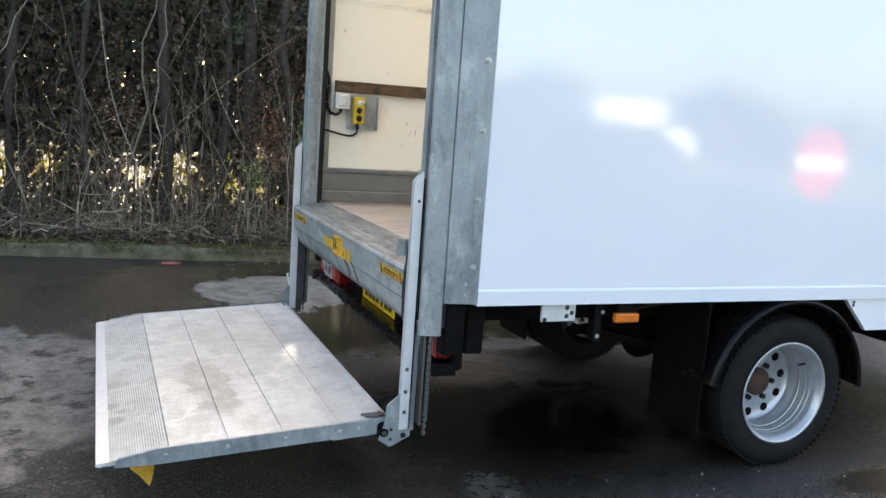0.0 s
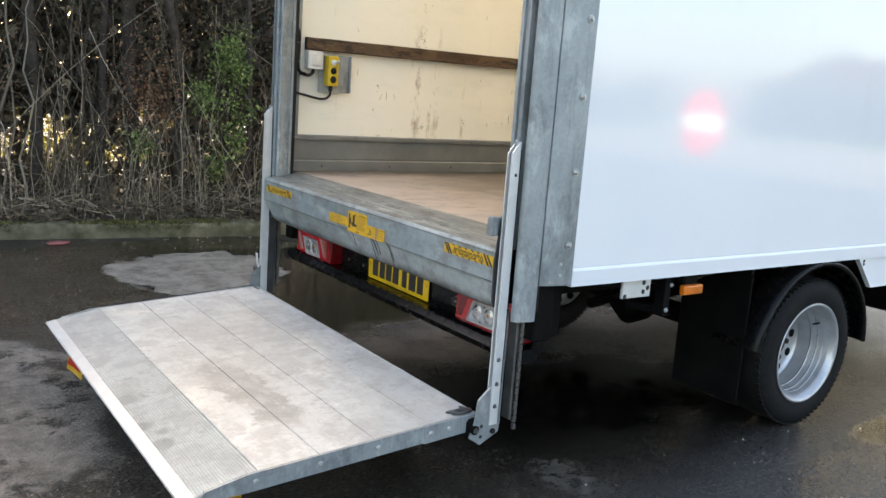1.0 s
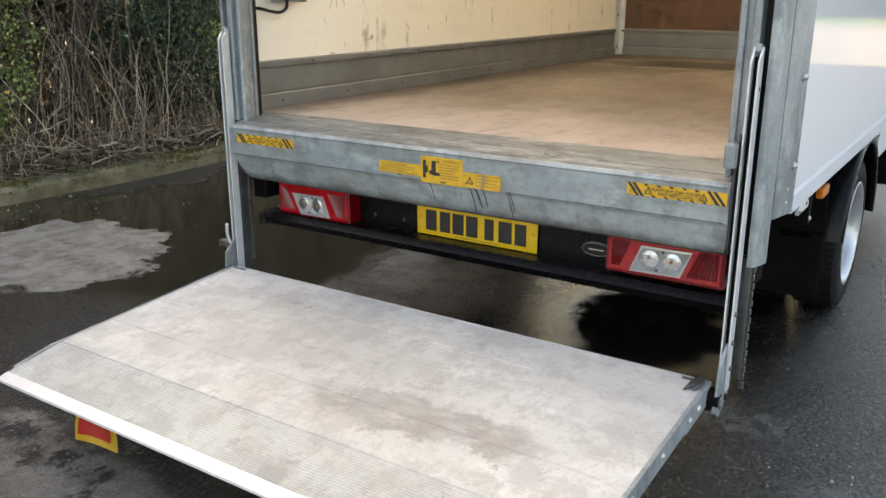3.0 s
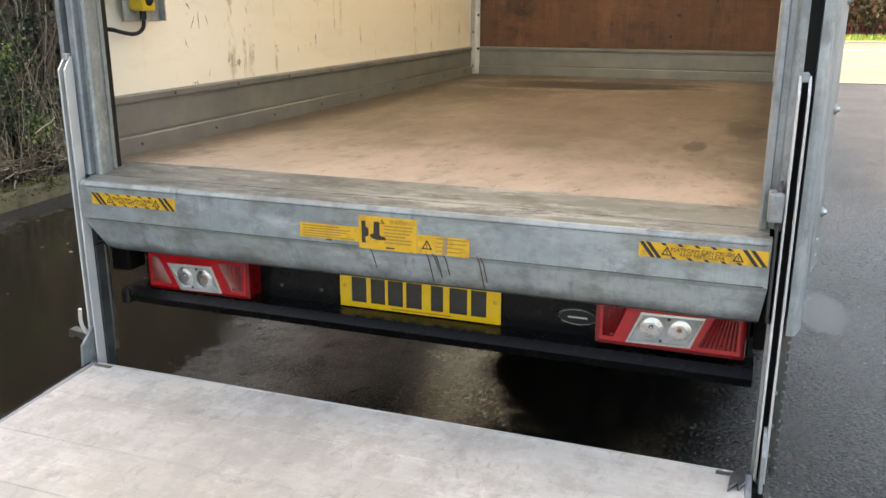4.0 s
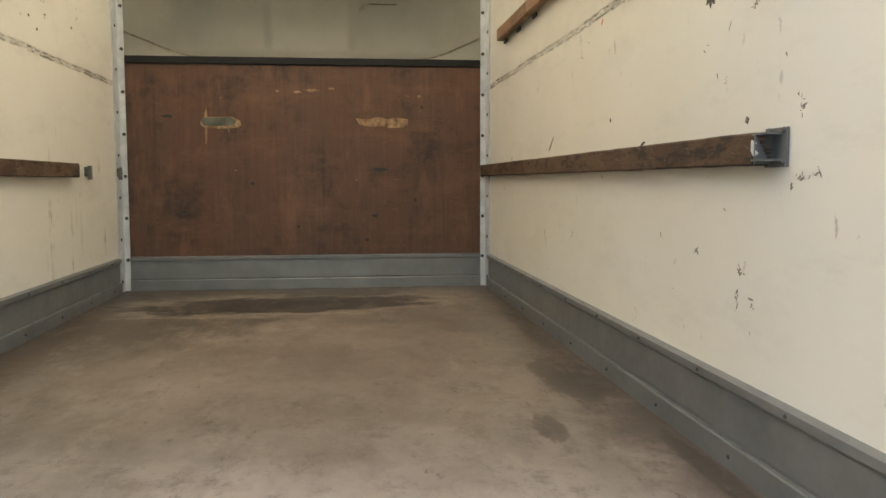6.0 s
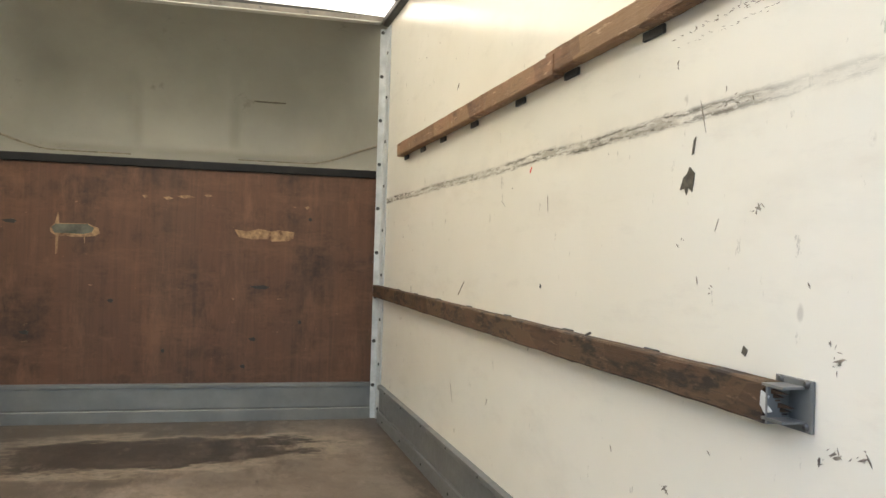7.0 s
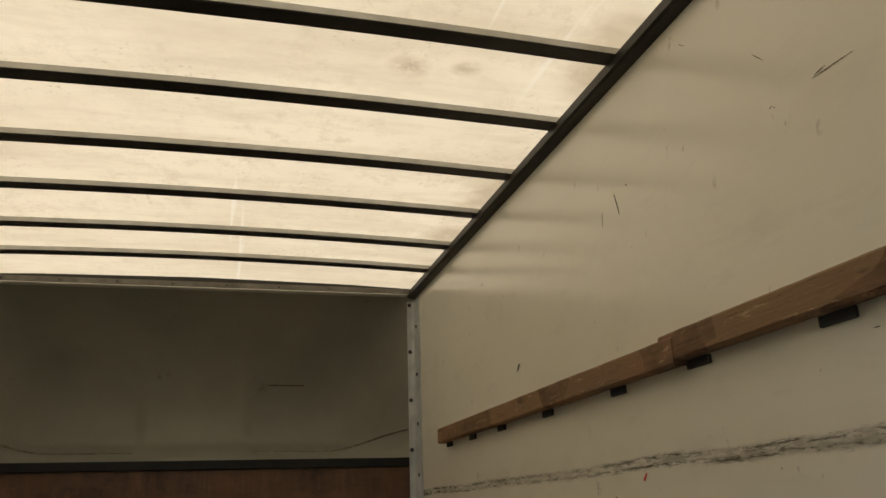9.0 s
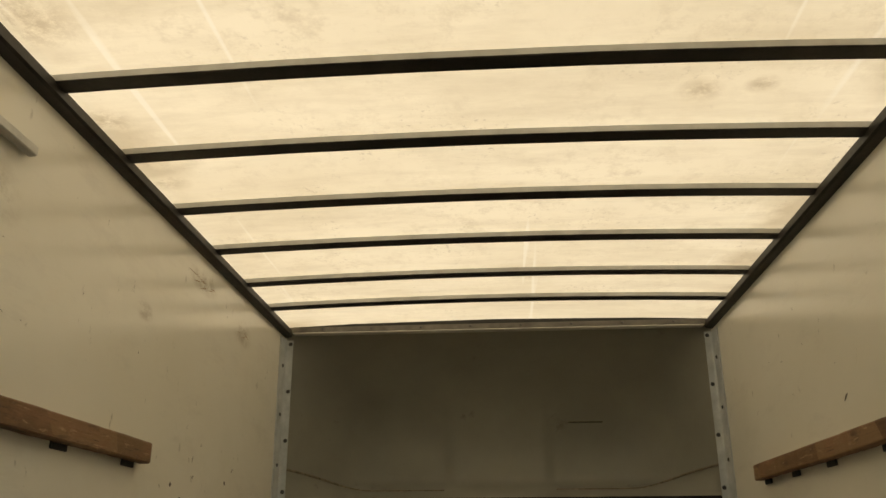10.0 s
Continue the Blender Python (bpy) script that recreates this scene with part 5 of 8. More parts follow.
def build_scuffs():
    """Little clusters of scratches and specks in the wall lining, each one mesh."""
    rng = random.Random(21)

    def cluster(cx, cz, rx, rz, n, s, long=0.013, wide=0.0018, lean=None, mat=None):
        bm = bmesh.new()
        face = s * (HALF - 0.0009)
        for _ in range(n):
            x, z = cx + rng.gauss(0, rx * 0.5), cz + rng.gauss(0, rz * 0.5)
            a = rng.uniform(0, math.pi) if lean is None else radians(lean) + rng.gauss(0, 0.25)
            ln, w = long * rng.uniform(0.25, 1.0), wide * rng.uniform(0.4, 1.0)
            c, d = math.cos(a), math.sin(a)
            pts = [(-ln / 2, 0), (-ln * 0.1, w / 2), (ln * 0.22, w * 0.35), (ln / 2, 0), (ln * 0.15, -w / 2), (-ln * 0.2, -w * 0.3)]
            prism([(x + u * c - v * d, z + u * d + v * c) for u, v in pts], 'y', face, face + s * 0.0012, 0, bm)
        part("scuff", bm, mat or M_GRAZE, van)

    right = ((0.552, 1.700, 0.030, 0.030, 13), (0.557, 1.567, 0.022, 0.014, 9), (0.500, 1.575, 0.030, 0.012, 8), (0.589, 1.550, 0.010, 0.008, 5), (0.786, 1.366, 0.030, 0.026, 14), (0.803, 1.312, 0.012, 0.034, 12), (0.733, 1.305, 0.035, 0.030, 7), (0.746, 1.918, 0.026, 0.012, 10), (1.016, 1.393, 0.016, 0.010, 6), (0.80, 2.10, 0.12, 0.02, 8))
    for cx, cz, rx, rz, n in right:
        cluster(cx, cz, rx * 0.8, rz * 0.8, max(3, int(n * 0.7)), -1)
        cluster(cx, cz, rx * 0.3, rz * 0.3, 2, -1, 0.03, 0.006)
    for x, z, ln, lean in ((0.865, 1.893, 0.06, 95), (0.916, 2.089, 0.07, 80), (2.569, 1.326, 0.10, 80), (2.03, 1.99, 0.08, 35), (1.95, 2.03, 0.05, 40), (0.923, 1.796, 0.02, 90), (1.66, 1.97, 0.06, 85), (0.87, 1.50, 0.03, 60), (1.25, 1.42, 0.03, 70), (0.62, 1.80, 0.02, 60), (1.895, 2.719, 0.07, 80), (1.20, 2.80, 0.05, 70), (0.66, 2.44, 0.05, 90), (1.02, 2.686, 0.13, 12), (1.05, 2.692, 0.07, 16), (1.44, 2.967, 0.06, 20), (1.75, 2.76, 0.03, 70)):
        cluster(x, z, 0.002, 0.002, 1, -1, ln, 0.004, lean)
    for k in range(26):
        cluster(rng.uniform(0.45, 3.6), rng.uniform(1.16, 2.95), 0.01, 0.01, rng.randint(1, 3), -1, 0.012, 0.0030)
    # rubbed dashes under the upper batten
    for k in range(22):
        x = 1.02 - 0.30 * (k / 21) ** 0.8 + rng.gauss(0, 0.006)
        cluster(x, 2.257 + rng.gauss(0, 0.003), 0.004, 0.003, 2, -1, 0.016, 0.0016, 8)
        cluster(x - 0.02, 2.236 + rng.gauss(0, 0.003), 0.004, 0.003, 1, -1, 0.014, 0.0012, 8)
    left = ((0.994, 1.200, 0.016, 0.020, 12), (0.697, 1.142, 0.030, 0.005, 10), (0.972, 1.715, 0.020, 0.045, 15), (0.952, 1.510, 0.018, 0.035, 14), (1.642, 1.275, 0.012, 0.025, 6), (0.681, 1.414, 0.008, 0.020, 5), (0.663, 1.283, 0.010, 0.02, 5), (2.907, 2.325, 0.020, 0.012, 5), (2.920, 2.270, 0.025, 0.006, 6), (3.355, 2.328, 0.012, 0.012, 4), (1.30, 1.24, 0.02, 0.02, 5), (0.97, 1.86, 0.010, 0.03, 6))
    for cx, cz, rx, rz, n in left:
        cluster(cx, cz, rx, rz, n, 1, 0.022, 0.003, None)
    for k in range(18):
        cluster(rng.uniform(0.4, 2.2), rng.uniform(1.15, 1.5), 0.004, 0.004, 1, 1, rng.uniform(0.02, 0.09), 0.0035, 88, M_RUST)
    for k in range(20):
        cluster(rng.uniform(0.45, 3.6), rng.uniform(1.7, 2.95), 0.01, 0.01, rng.randint(1, 2), 1, 0.012, 0.0030)
    cluster(2.88, 2.943, 0.16, 0.020, 7, 1, 0.11, 0.004, 8, M_RUST)
    cluster(3.38, 2.885, 0.08, 0.014, 3, 1, 0.09, 0.004, 5, M_RUST)


build_scuffs()


def build_controls():
    y = HALF
    old = set(van.children_recursive)
    plate = part("control_plate", box(0.335, 0.515, y - 0.006, y - 0.001, 1.385, 1.582, 0.001), M_GALV_WORN, van, "steel back plate of the lift control")
    part("plate_fold", box(0.511, 0.517, y - 0.030, y - 0.006, 1.386, 1.581, 0.001), M_GALV_WORN, plate)
    box_ = part("control_case", box(0.362, 0.425, y - 0.062, y - 0.006, 1.418, 1.575, 0.008, seg=2), M_CTRL, van, "yellow push button control case")
    for z, mat, r in ((1.540, M_GREYPLASTIC, 0.017), (1.497, M_BLACK, 0.018), (1.452, M_BLACK, 0.019)):
        b = part("button", dome((0.394, y - 0.062, z), (0, -1, 0), r, 0.010, 16), mat, box_)
    part("switch_lever", rod((0.394, y - 0.070, 1.540), (0.412, y - 0.092, 1.549), 0.006, 8), M_PALE, box_)
    part("gland", rod((0.394, y - 0.034, 1.418), (0.394, y - 0.034, 1.392), 0.011, 10), M_BLACK, box_)
    sw = part("isolator_box", box(0.250, 0.338, y - 0.050, y - 0.001, 1.500, 1.592, 0.006, seg=2), M_GREYPLASTIC, van, "light grey isolator switch box")
    part("switch_face", box(0.268, 0.322, y - 0.058, y - 0.049, 1.518, 1.580, 0.004), M_PALE, sw)
    part("cable", hose([(0.394, y - 0.034, 1.395), (0.392, y - 0.035, 1.365), (0.36, y - 0.03, 1.345), (0.30, y - 0.025, 1.352), (0.20, y - 0.02, 1.378), (0.165, y - 0.02, 1.384)], 0.0065), M_BLACK, van, "black control cable")
    part("cable", hose([(0.185, y - 0.02, 1.73), (0.205, y - 0.03, 1.715), (0.225, y - 0.03, 1.66), (0.215, y - 0.03, 1.55), (0.22, y - 0.03, 1.49), (0.25, y - 0.035, 1.462), (0.285, y - 0.035, 1.475), (0.292, y - 0.03, 1.502)], 0.009), M_BLACK, van, "black supply cable")
    for z in (1.165, 1.36, 1.425, 1.73, 1.98, 2.25):
        part("cable_plug", dome((0.192, y, z), (0.2, -1, 0), 0.014, 0.02), M_BLACK, van)

    for o in set(van.children_recursive) - old:
        for v in o.data.vertices:
            v.co.x -= 0.040
            v.co.y -= 0.034 if v.co.x > 0.20 else 0.0
            v.co.z -= 0.016
    part("stand_off", box(0.335, 0.455, y - 0.0345, y - 0.0005, 1.41, 1.53, 0.002), M_GALV_WORN, plate)


build_controls()


def build_stop(s):
    """Stop block and guide fin on a column."""
    stop = part("stop_block", box(-0.034, -0.008, min(s * 0.954, s * 0.986), max(s * 0.954, s * 0.986), 0.960, 1.026, 0.006, seg=2), M_GALV, van, "galvanised stop block")
    part("stop_arm", box(-0.008, 0.0415, min(s * 0.954, s * 0.972), max(s * 0.954, s * 0.972), 0.962, 1.022, 0.003), M_GALV, stop)
    part("guide_fin", prism([(-0.006, 0.735), (0.004, 0.712), (0.0405, 0.705), (0.0405, 1.040), (0.024, 1.046), (0.006, 1.02), (-0.004, 0.93), (-0.010, 0.86)], 'y', s * 0.9755, s * 0.9815, 0.001), M_FIN, van, "dark worn rubber guide fin")


def build_side_frame(s):
    """One rear corner: columns, flange, lift runner and foot. s: -1 or 1."""
    col = part("corner_column", prism([(0.046, s * 1.0245), (0.046, s * 1.036), (0.050, s * 1.043), (0.060, s * 1.048), (0.108, s * 1.060), (0.122, s * 1.060), (0.128, s * 1.054), (0.128, s * 1.0245)], 'z', 0.672, 3.12), M_GALV, van, "galvanised corner column")
    inner = part("inner_column", prism([(0.042, s * 0.997), (0.042, s * 0.980), (0.046, s * 0.975), (0.062, s * 0.973), (0.062, s * 0.959), (0.050, s * 0.956), (0.047, s * 0.945), (0.053, s * 0.939), (0.084, s * 0.939), (0.087, s * 0.946), (0.108, s * 0.946), (0.108, s * 0.997)], 'z', 0.9245, 3.06), M_GALV, van, "galvanised inner door column")
    part("column_web", box(0.094, 0.142, s * 0.9975, s * 1.05, 0.70, 3.1), M_BLACK, van, "black slot for the lift runner")
    part("door_seal", box(0.1085, 0.128, s * 0.958, s * 0.997, FLOOR + 0.003, 3.05), M_BLACK, van, "black brush seal")
    part("column_return", box(0.143, 0.168, s * 1.008, s * 1.044, FLOOR + 0.002, 3.06), M_BLACK, van)
    fl = part("side_flange", prism([(0.126, s * 1.036), (0.128, s * 1.062), (0.138, s * 1.066), (0.250, s * 1.088), (0.250, s * 1.050)], 'z', 0.797, 3.12), M_GALV, van, "galvanised side flange with bolts")
    for i in range(9):
        z = 0.938 + 0.249 * i
        b = part("bolt", rod((0.223, s * 1.081, z), (0.223, s * 1.087, z), 0.0125, 14), M_BOLT, fl)
        part("bolt_head", dome((0.223, s * 1.087, z), (0, s, 0), 0.010, 0.008, 8), M_BOLT, b)
    for z in (0.832, 0.872):
        part("rivet", dome((0.203, s * 1.077, z), (0, s, 0), 0.008, 0.004), M_BOLT, fl)
    part("rivet", dome((0.165, s * 1.069, 0.81), (0, s, 0), 0.006, 0.004), M_BOLT, fl)
    # runner: a channel that slides in the column
    for y0, y1 in ((0.989, 0.9945), (1.0095, 1.015)):
        part("runner_plate", prism([(0.000, 0.30), (0.036, 0.30), (0.036, 1.276), (0.030, 1.276), (0.000, 1.238)], 'y', s * y0, s * y1, 0.0008), M_PALE, van, "pale alloy edge of the lift runner")
    part("runner_web", box(0.022, 0.0445, s * 0.995, s * 1.009, 0.30, 1.25), M_CHASSIS, van, "greasy black core of the runner")
    part("runner_head", box(0.020, 0.0405, s * 0.994, s * 1.010, 1.262, 1.284, 0.003), M_GALV_WORN, van)
    part("runner_foot_plate", prism([(0.0370, 0.285), (0.068, 0.285), (0.070, 0.700), (0.0370, 0.700)], 'y', s * 0.982, s * 0.9885), M_FIN if s > 0 else M_GALV, van, "greasy inner plate of the runner")
    for z in (0.368, 0.448, 0.535):
        part("bolt", dome((0.018, s * 1.015, z), (0, s, 0), 0.0085, 0.006, 8), M_STEEL, van)
    part("bolt", dome((0.022, s * 1.015, 1.168), (0, s, 0), 0.006, 0.001, 8), M_INK, van)
    # chain and dark slide below the column
    part("slide_rail", box(0.071, 0.082, s * 0.988, s * 1.034, 0.315, 0.69, 0.003), M_STEEL, van, "greasy dark slide rail")
    part("slide_rail", box(0.090, 0.108, s * 0.995, s * 1.030, 0.33, 0.69, 0.003), M_STEEL, van)
    part("slide_core", box(0.082, 0.090, s * 0.998, s * 1.020, 0.33, 0.69), M_CHASSIS, van)
    chain = new("chain")
    chain.parent = van
    link = bpy.data.meshes.new("link")
    g = box(-0.006, 0.006, -0.008, 0.008, -0.011, 0.011, 0.003)
    g.to_mesh(link)
    g.free()
    link.materials.append(M_STEEL)
    for i in range(15):
        again("link", link, chain, pose(0.093, s * 1.034, 0.29 + 0.026 * i, 0, 0, 90 * (i % 2)))
    part("lower_bracket", box(0.150, 0.235, s * 0.958, s * 1.03, 0.585, 0.80, 0.006), M_CHASSIS, van, "black bracket below the column")
    if s > 0:
        part("jamb_plate", box(0.1085, 0.122, 0.9400, 0.957, 0.934, 3.05), M_GALV, van)
        part("jamb_seal", box(0.1225, 0.141, 0.9405, 0.957, 0.936, 3.05), M_BLACK, van, "black rubber seal beside the door column")
    else:
        build_stop(s)
    # foot: gusset plate and pivot
    part("gusset", prism([(-0.075, 0.262), (-0.03, 0.232), (0.048, 0.27), (0.050, 0.44), (0.012, 0.445), (-0.048, 0.395), (-0.055, 0.32)], 'y', s * 1.000, s * 1.009), M_GALV_WORN, van, "galvanised gusset at the foot of the runner")
    part("pivot_boss", rod((-0.055, s * 0.965, 0.290), (-0.055, s * 1.011, 0.290), 0.017, 16), M_CHASSIS, van, "greasy black pivot")
    part("pivot_cap", rod((-0.055, s * 1.013, 0.290), (-0.055, s * 1.016, 0.290), 0.010, 12), M_STEEL, van)
    part("foot_wheel", rod((0.020, s * 1.0095, 0.276), (0.020, s * 1.016, 0.276), 0.010, 14), M_BLACK, van)
    for z in (0.262, 0.30):
        part("bolt", dome((-0.028, s * 1.009, z), (0, s, 0), 0.007, 0.004, 8), M_INK, van)
    # roof end caps and lintel ends
    part("roof_cap", box(0.10, FRONT + 0.06, s * 1.071, s * 1.088, 3.085, 3.106, 0.004), M_WHITE, van)


for side in (-1, 1):
    build_side_frame(side)
part("rear_lintel", box(0.045, 0.20, -0.997, 0.997, 2.86, 3.13, 0.012), M_GALV, van, "galvanised lintel over the door opening")
# bent catch on the far runner
part("catch", prism([(1.035, 0.415), (1.095, 0.42), (1.10, 0.395), (1.085, 0.392), (1.075, 0.405), (1.035, 0.385)], 'x', 0.0, 0.03), M_STEEL, van, "bent steel catch")
part("catch_rod", hose([(0.01, 1.035, 0.41), (0.0, 1.045, 0.45), (-0.01, 1.03, 0.50)], 0.006), M_PALE, van)


# ---- rear beam, stickers, lamps ----
def build_apron():
    prof = [(0.060, 0.905), (0.014, 0.914), (0.003, 0.911), (-0.003, 0.902), (-0.002, 0.798), (0.006, 0.787), (0.036, 0.704), (0.046, 0.696), (0.060, 0.698)]
    bm = bmesh.new()
    rows = []
    for y in [0.985, 0.978, 0.90, 0.6, 0.3, 0.0, -0.3, -0.6, -0.90, -0.966, -0.972]:
        row = []
        for x, z in prof:
            yy = y
            if abs(y) > 0.95 and z < 0.79:
                yy = math.copysign(abs(y) - (0.79 - z) * (0.55 if y > 0 else 0.12), y)
            row.append(bm.verts.new((x + (0.004 if abs(y) > 0.965 else 0), yy, z + 0.0015 * noise.noise(Vector((y * 5, z * 9, 0))))))
        rows.append(row)
    for a, b in zip(rows, rows[1:]):
        for k in range(len(prof) - 1):
            bm.faces.new((a[k], b[k], b[k + 1], a[k + 1]))
    bm.faces.new(rows[0])
    bm.faces.new(rows[-1])
    bmesh.ops.recalc_face_normals(bm, faces=bm.faces)
    apron = part("rear_beam", bm, M_APRON, van, "galvanised pressed rear beam with yellow warning labels")
    part("beam_core", box(0.062, 0.13, -0.95, 0.95, 0.71, 0.90), M_CHASSIS, van)
    part("beam_crease", box(-0.0040, 0.0, -0.962, 0.958, 0.7990, 0.8008), M_STEEL, apron)
    part("beam_crease", box(-0.0038, 0.0, -0.962, 0.958, 0.8975, 0.8990), M_STEEL, apron)
    return apron


apron = build_apron()
FACE = -0.0036   # just proud of the beam's face


def bars(parent, rows, y0, y1, z_top, step, high, mat, x=FACE - 0.0016, name="print_bar", seed=1):
    """Lines of unreadable print as plain bars."""
    rng = random.Random(seed)
    for i in range(rows):
        y = y0 - rng.uniform(0, 0.004)
        end = y1 + rng.uniform(0, 0.35) * (y0 - y1)
        z = z_top - i * step
        part(name, box(x, x + 0.0006, end, y, z - high, z), mat, parent)


def triangle(parent, y, z, size, mat=None, inner=True):
    x = FACE - 0.0016
    h = size * 0.87
    out = [(y - size / 2, z), (y + size / 2, z), (y, z + h)]
    t = part("warning_triangle", prism(out, 'x', x, x + 0.0006), M_INK, parent)
    k = 0.60
    c = z + h / 3
    part("triangle_field", prism([(y + (p - y) * k, c + (q - c) * k) for p, q in out], 'x', x - 0.0006, x), M_YELLOW, parent)
    part("triangle_mark", box(x - 0.0012, x - 0.0006, y - size * 0.04, y + size * 0.04, z + h * 0.20, z + h * 0.58), M_INK, parent)


def crush_label(y_left, y_right, z0, z1, dz):
    """Yellow and black crush warning strip; it falls by dz towards the right."""
    x = FACE
    lab = part("crush_label", prism([(y_left, z0), (y_right, z0 + dz), (y_right, z1 + dz), (y_left, z1)], 'x', x - 0.001, x), M_YELLOW, apron, "yellow and black crush warning label")
    w, h = y_left - y_right, z1 - z0

    def at(u, v):
        return (y_left - u * w, z0 + v * h + dz * u)
    for u0 in (0.0, 0.05, 0.80, 0.86):
        a = 0.10
        pts = [at(u0 + 0.0, 1), at(u0 + 0.035, 1), at(min(u0 + a + 0.035, 1), 0), at(min(u0 + a, 0.985), 0)]
        part("black_stripe", prism(pts, 'x', x - 0.0016, x - 0.001), M_INK, lab)
    for u0 in (0.17, 0.30, 0.43, 0.56, 0.68):
        part("black_stripe", prism([at(u0, 1), at(u0 + 0.032, 1), at(u0 + 0.055, 0.84), at(u0 + 0.023, 0.84)], 'x', x - 0.0016, x - 0.001), M_INK, lab)
        part("black_stripe", prism([at(u0 + 0.08, 0.15), at(u0 + 0.112, 0.15), at(u0 + 0.135, 0), at(u0 + 0.103, 0)], 'x', x - 0.0016, x - 0.001), M_INK, lab)
    yc, zc = at(0.5, 0.60)
    lettering("label_text", "PLATFORM CAN CRUSH", 0.0095, (x - 0.0016, yc, zc), (90, 0, -90), M_INK, lab)
    yc, zc = at(0.5, 0.30)
    lettering("label_text", "KEEP FEET CLEAR", 0.0095, (x - 0.0016, yc, zc), (90, 0, -90), M_INK, lab)
    for u in (0.225, 0.775):
        yc, zc = at(u, 0.20)
        triangle(lab, yc, zc, 0.026)


crush_label(0.938, 0.640, 0.847, 0.882, 0.0)
crush_label(-0.678, -0.968, 0.848, 0.885, 0.001)


def build_middle_labels():
    x = FACE
    lab = part("maker_label", box(x - 0.001, x, 0.068, 0.246, 0.822, 0.862), M_YELLOW, apron, "worn yellow label with faded print")
    bars(lab, 5, 0.238, 0.080, 0.857, 0.0072, 0.003, M_INK_SOFT)
    part("serial_plate", box(x - 0.0016, x - 0.001, 0.150, 0.166, 0.818, 0.822), M_INK, lab)
    lab = part("warning_label", box(x - 0.0011, x, -0.098, 0.068, 0.806, 0.896), M_YELLOW, apron, "yellow warning label with a black lift pictogram")
    y = 0.060
    part("pictogram", prism([(y, 0.882), (y - 0.012, 0.882), (y - 0.012, 0.867), (y - 0.020, 0.862), (y - 0.020, 0.842), (y - 0.010, 0.838), (y - 0.012, 0.822), (y, 0.822)], 'x', x - 0.0018, x - 0.0011), M_INK, lab)
    part("pictogram", prism([(y - 0.036, 0.882), (y - 0.052, 0.882), (y - 0.052, 0.845), (y - 0.068, 0.842), (y - 0.070, 0.834), (y - 0.046, 0.832), (y - 0.030, 0.836), (y - 0.022, 0.845), (y - 0.034, 0.850)], 'x', x - 0.0018, x - 0.0011), M_INK, lab)
    lettering("label_text", "WARNING", 0.0105, (x - 0.0018, -0.056, 0.884), (90, 0, -90), M_INK_SOFT, lab)
    triangle(lab, 0.000, 0.878, 0.014)
    bars(lab, 6, -0.004, -0.090, 0.874, 0.009, 0.0035, M_INK_SOFT, seed=4)
    part("print_bar", box(x - 0.0018, x - 0.0011, -0.034, -0.010, 0.811, 0.815), M_INK, lab)
    lab = part("shock_label", box(x - 0.001, x, -0.242, -0.099, 0.808, 0.858), M_YELLOW, apron, "yellow electric shock label with rust runs")
    triangle(lab, -0.126, 0.820, 0.030)
    bars(lab, 4, -0.150, -0.236, 0.853, 0.011, 0.003, M_INK_SOFT, seed=7)
    part("rust_run", prism([(-0.172, 0.858), (-0.184, 0.856), (-0.180, 0.81), (-0.168, 0.808)], 'x', x - 0.0018, x - 0.001), M_RUST, lab)
    # rust runs down the beam, following its face
    for y, z0 in ((-0.122, 0.815), (-0.140, 0.812), (-0.147, 0.808), (-0.170, 0.812), (0.040, 0.806), (-0.262, 0.815), (-0.272, 0.812)):
        n = 0.03 + 0.05 * abs(math.sin(y * 90))
        pts = [(-0.004, y, z0), (-0.0035, y - 0.002, 0.806), (0.004, y - 0.004, 0.798), (0.004 + n * 0.36, y - 0.01, 0.798 - n)]
        part("rust_run", hose(pts, 0.0011, 5), M_HUB, apron)


old = set(van.children_recursive)
build_middle_labels()
for o in set(van.children_recursive) - old:
    for v in o.data.vertices:
        v.co.y -= 0.012
        v.co.z -= 0.010


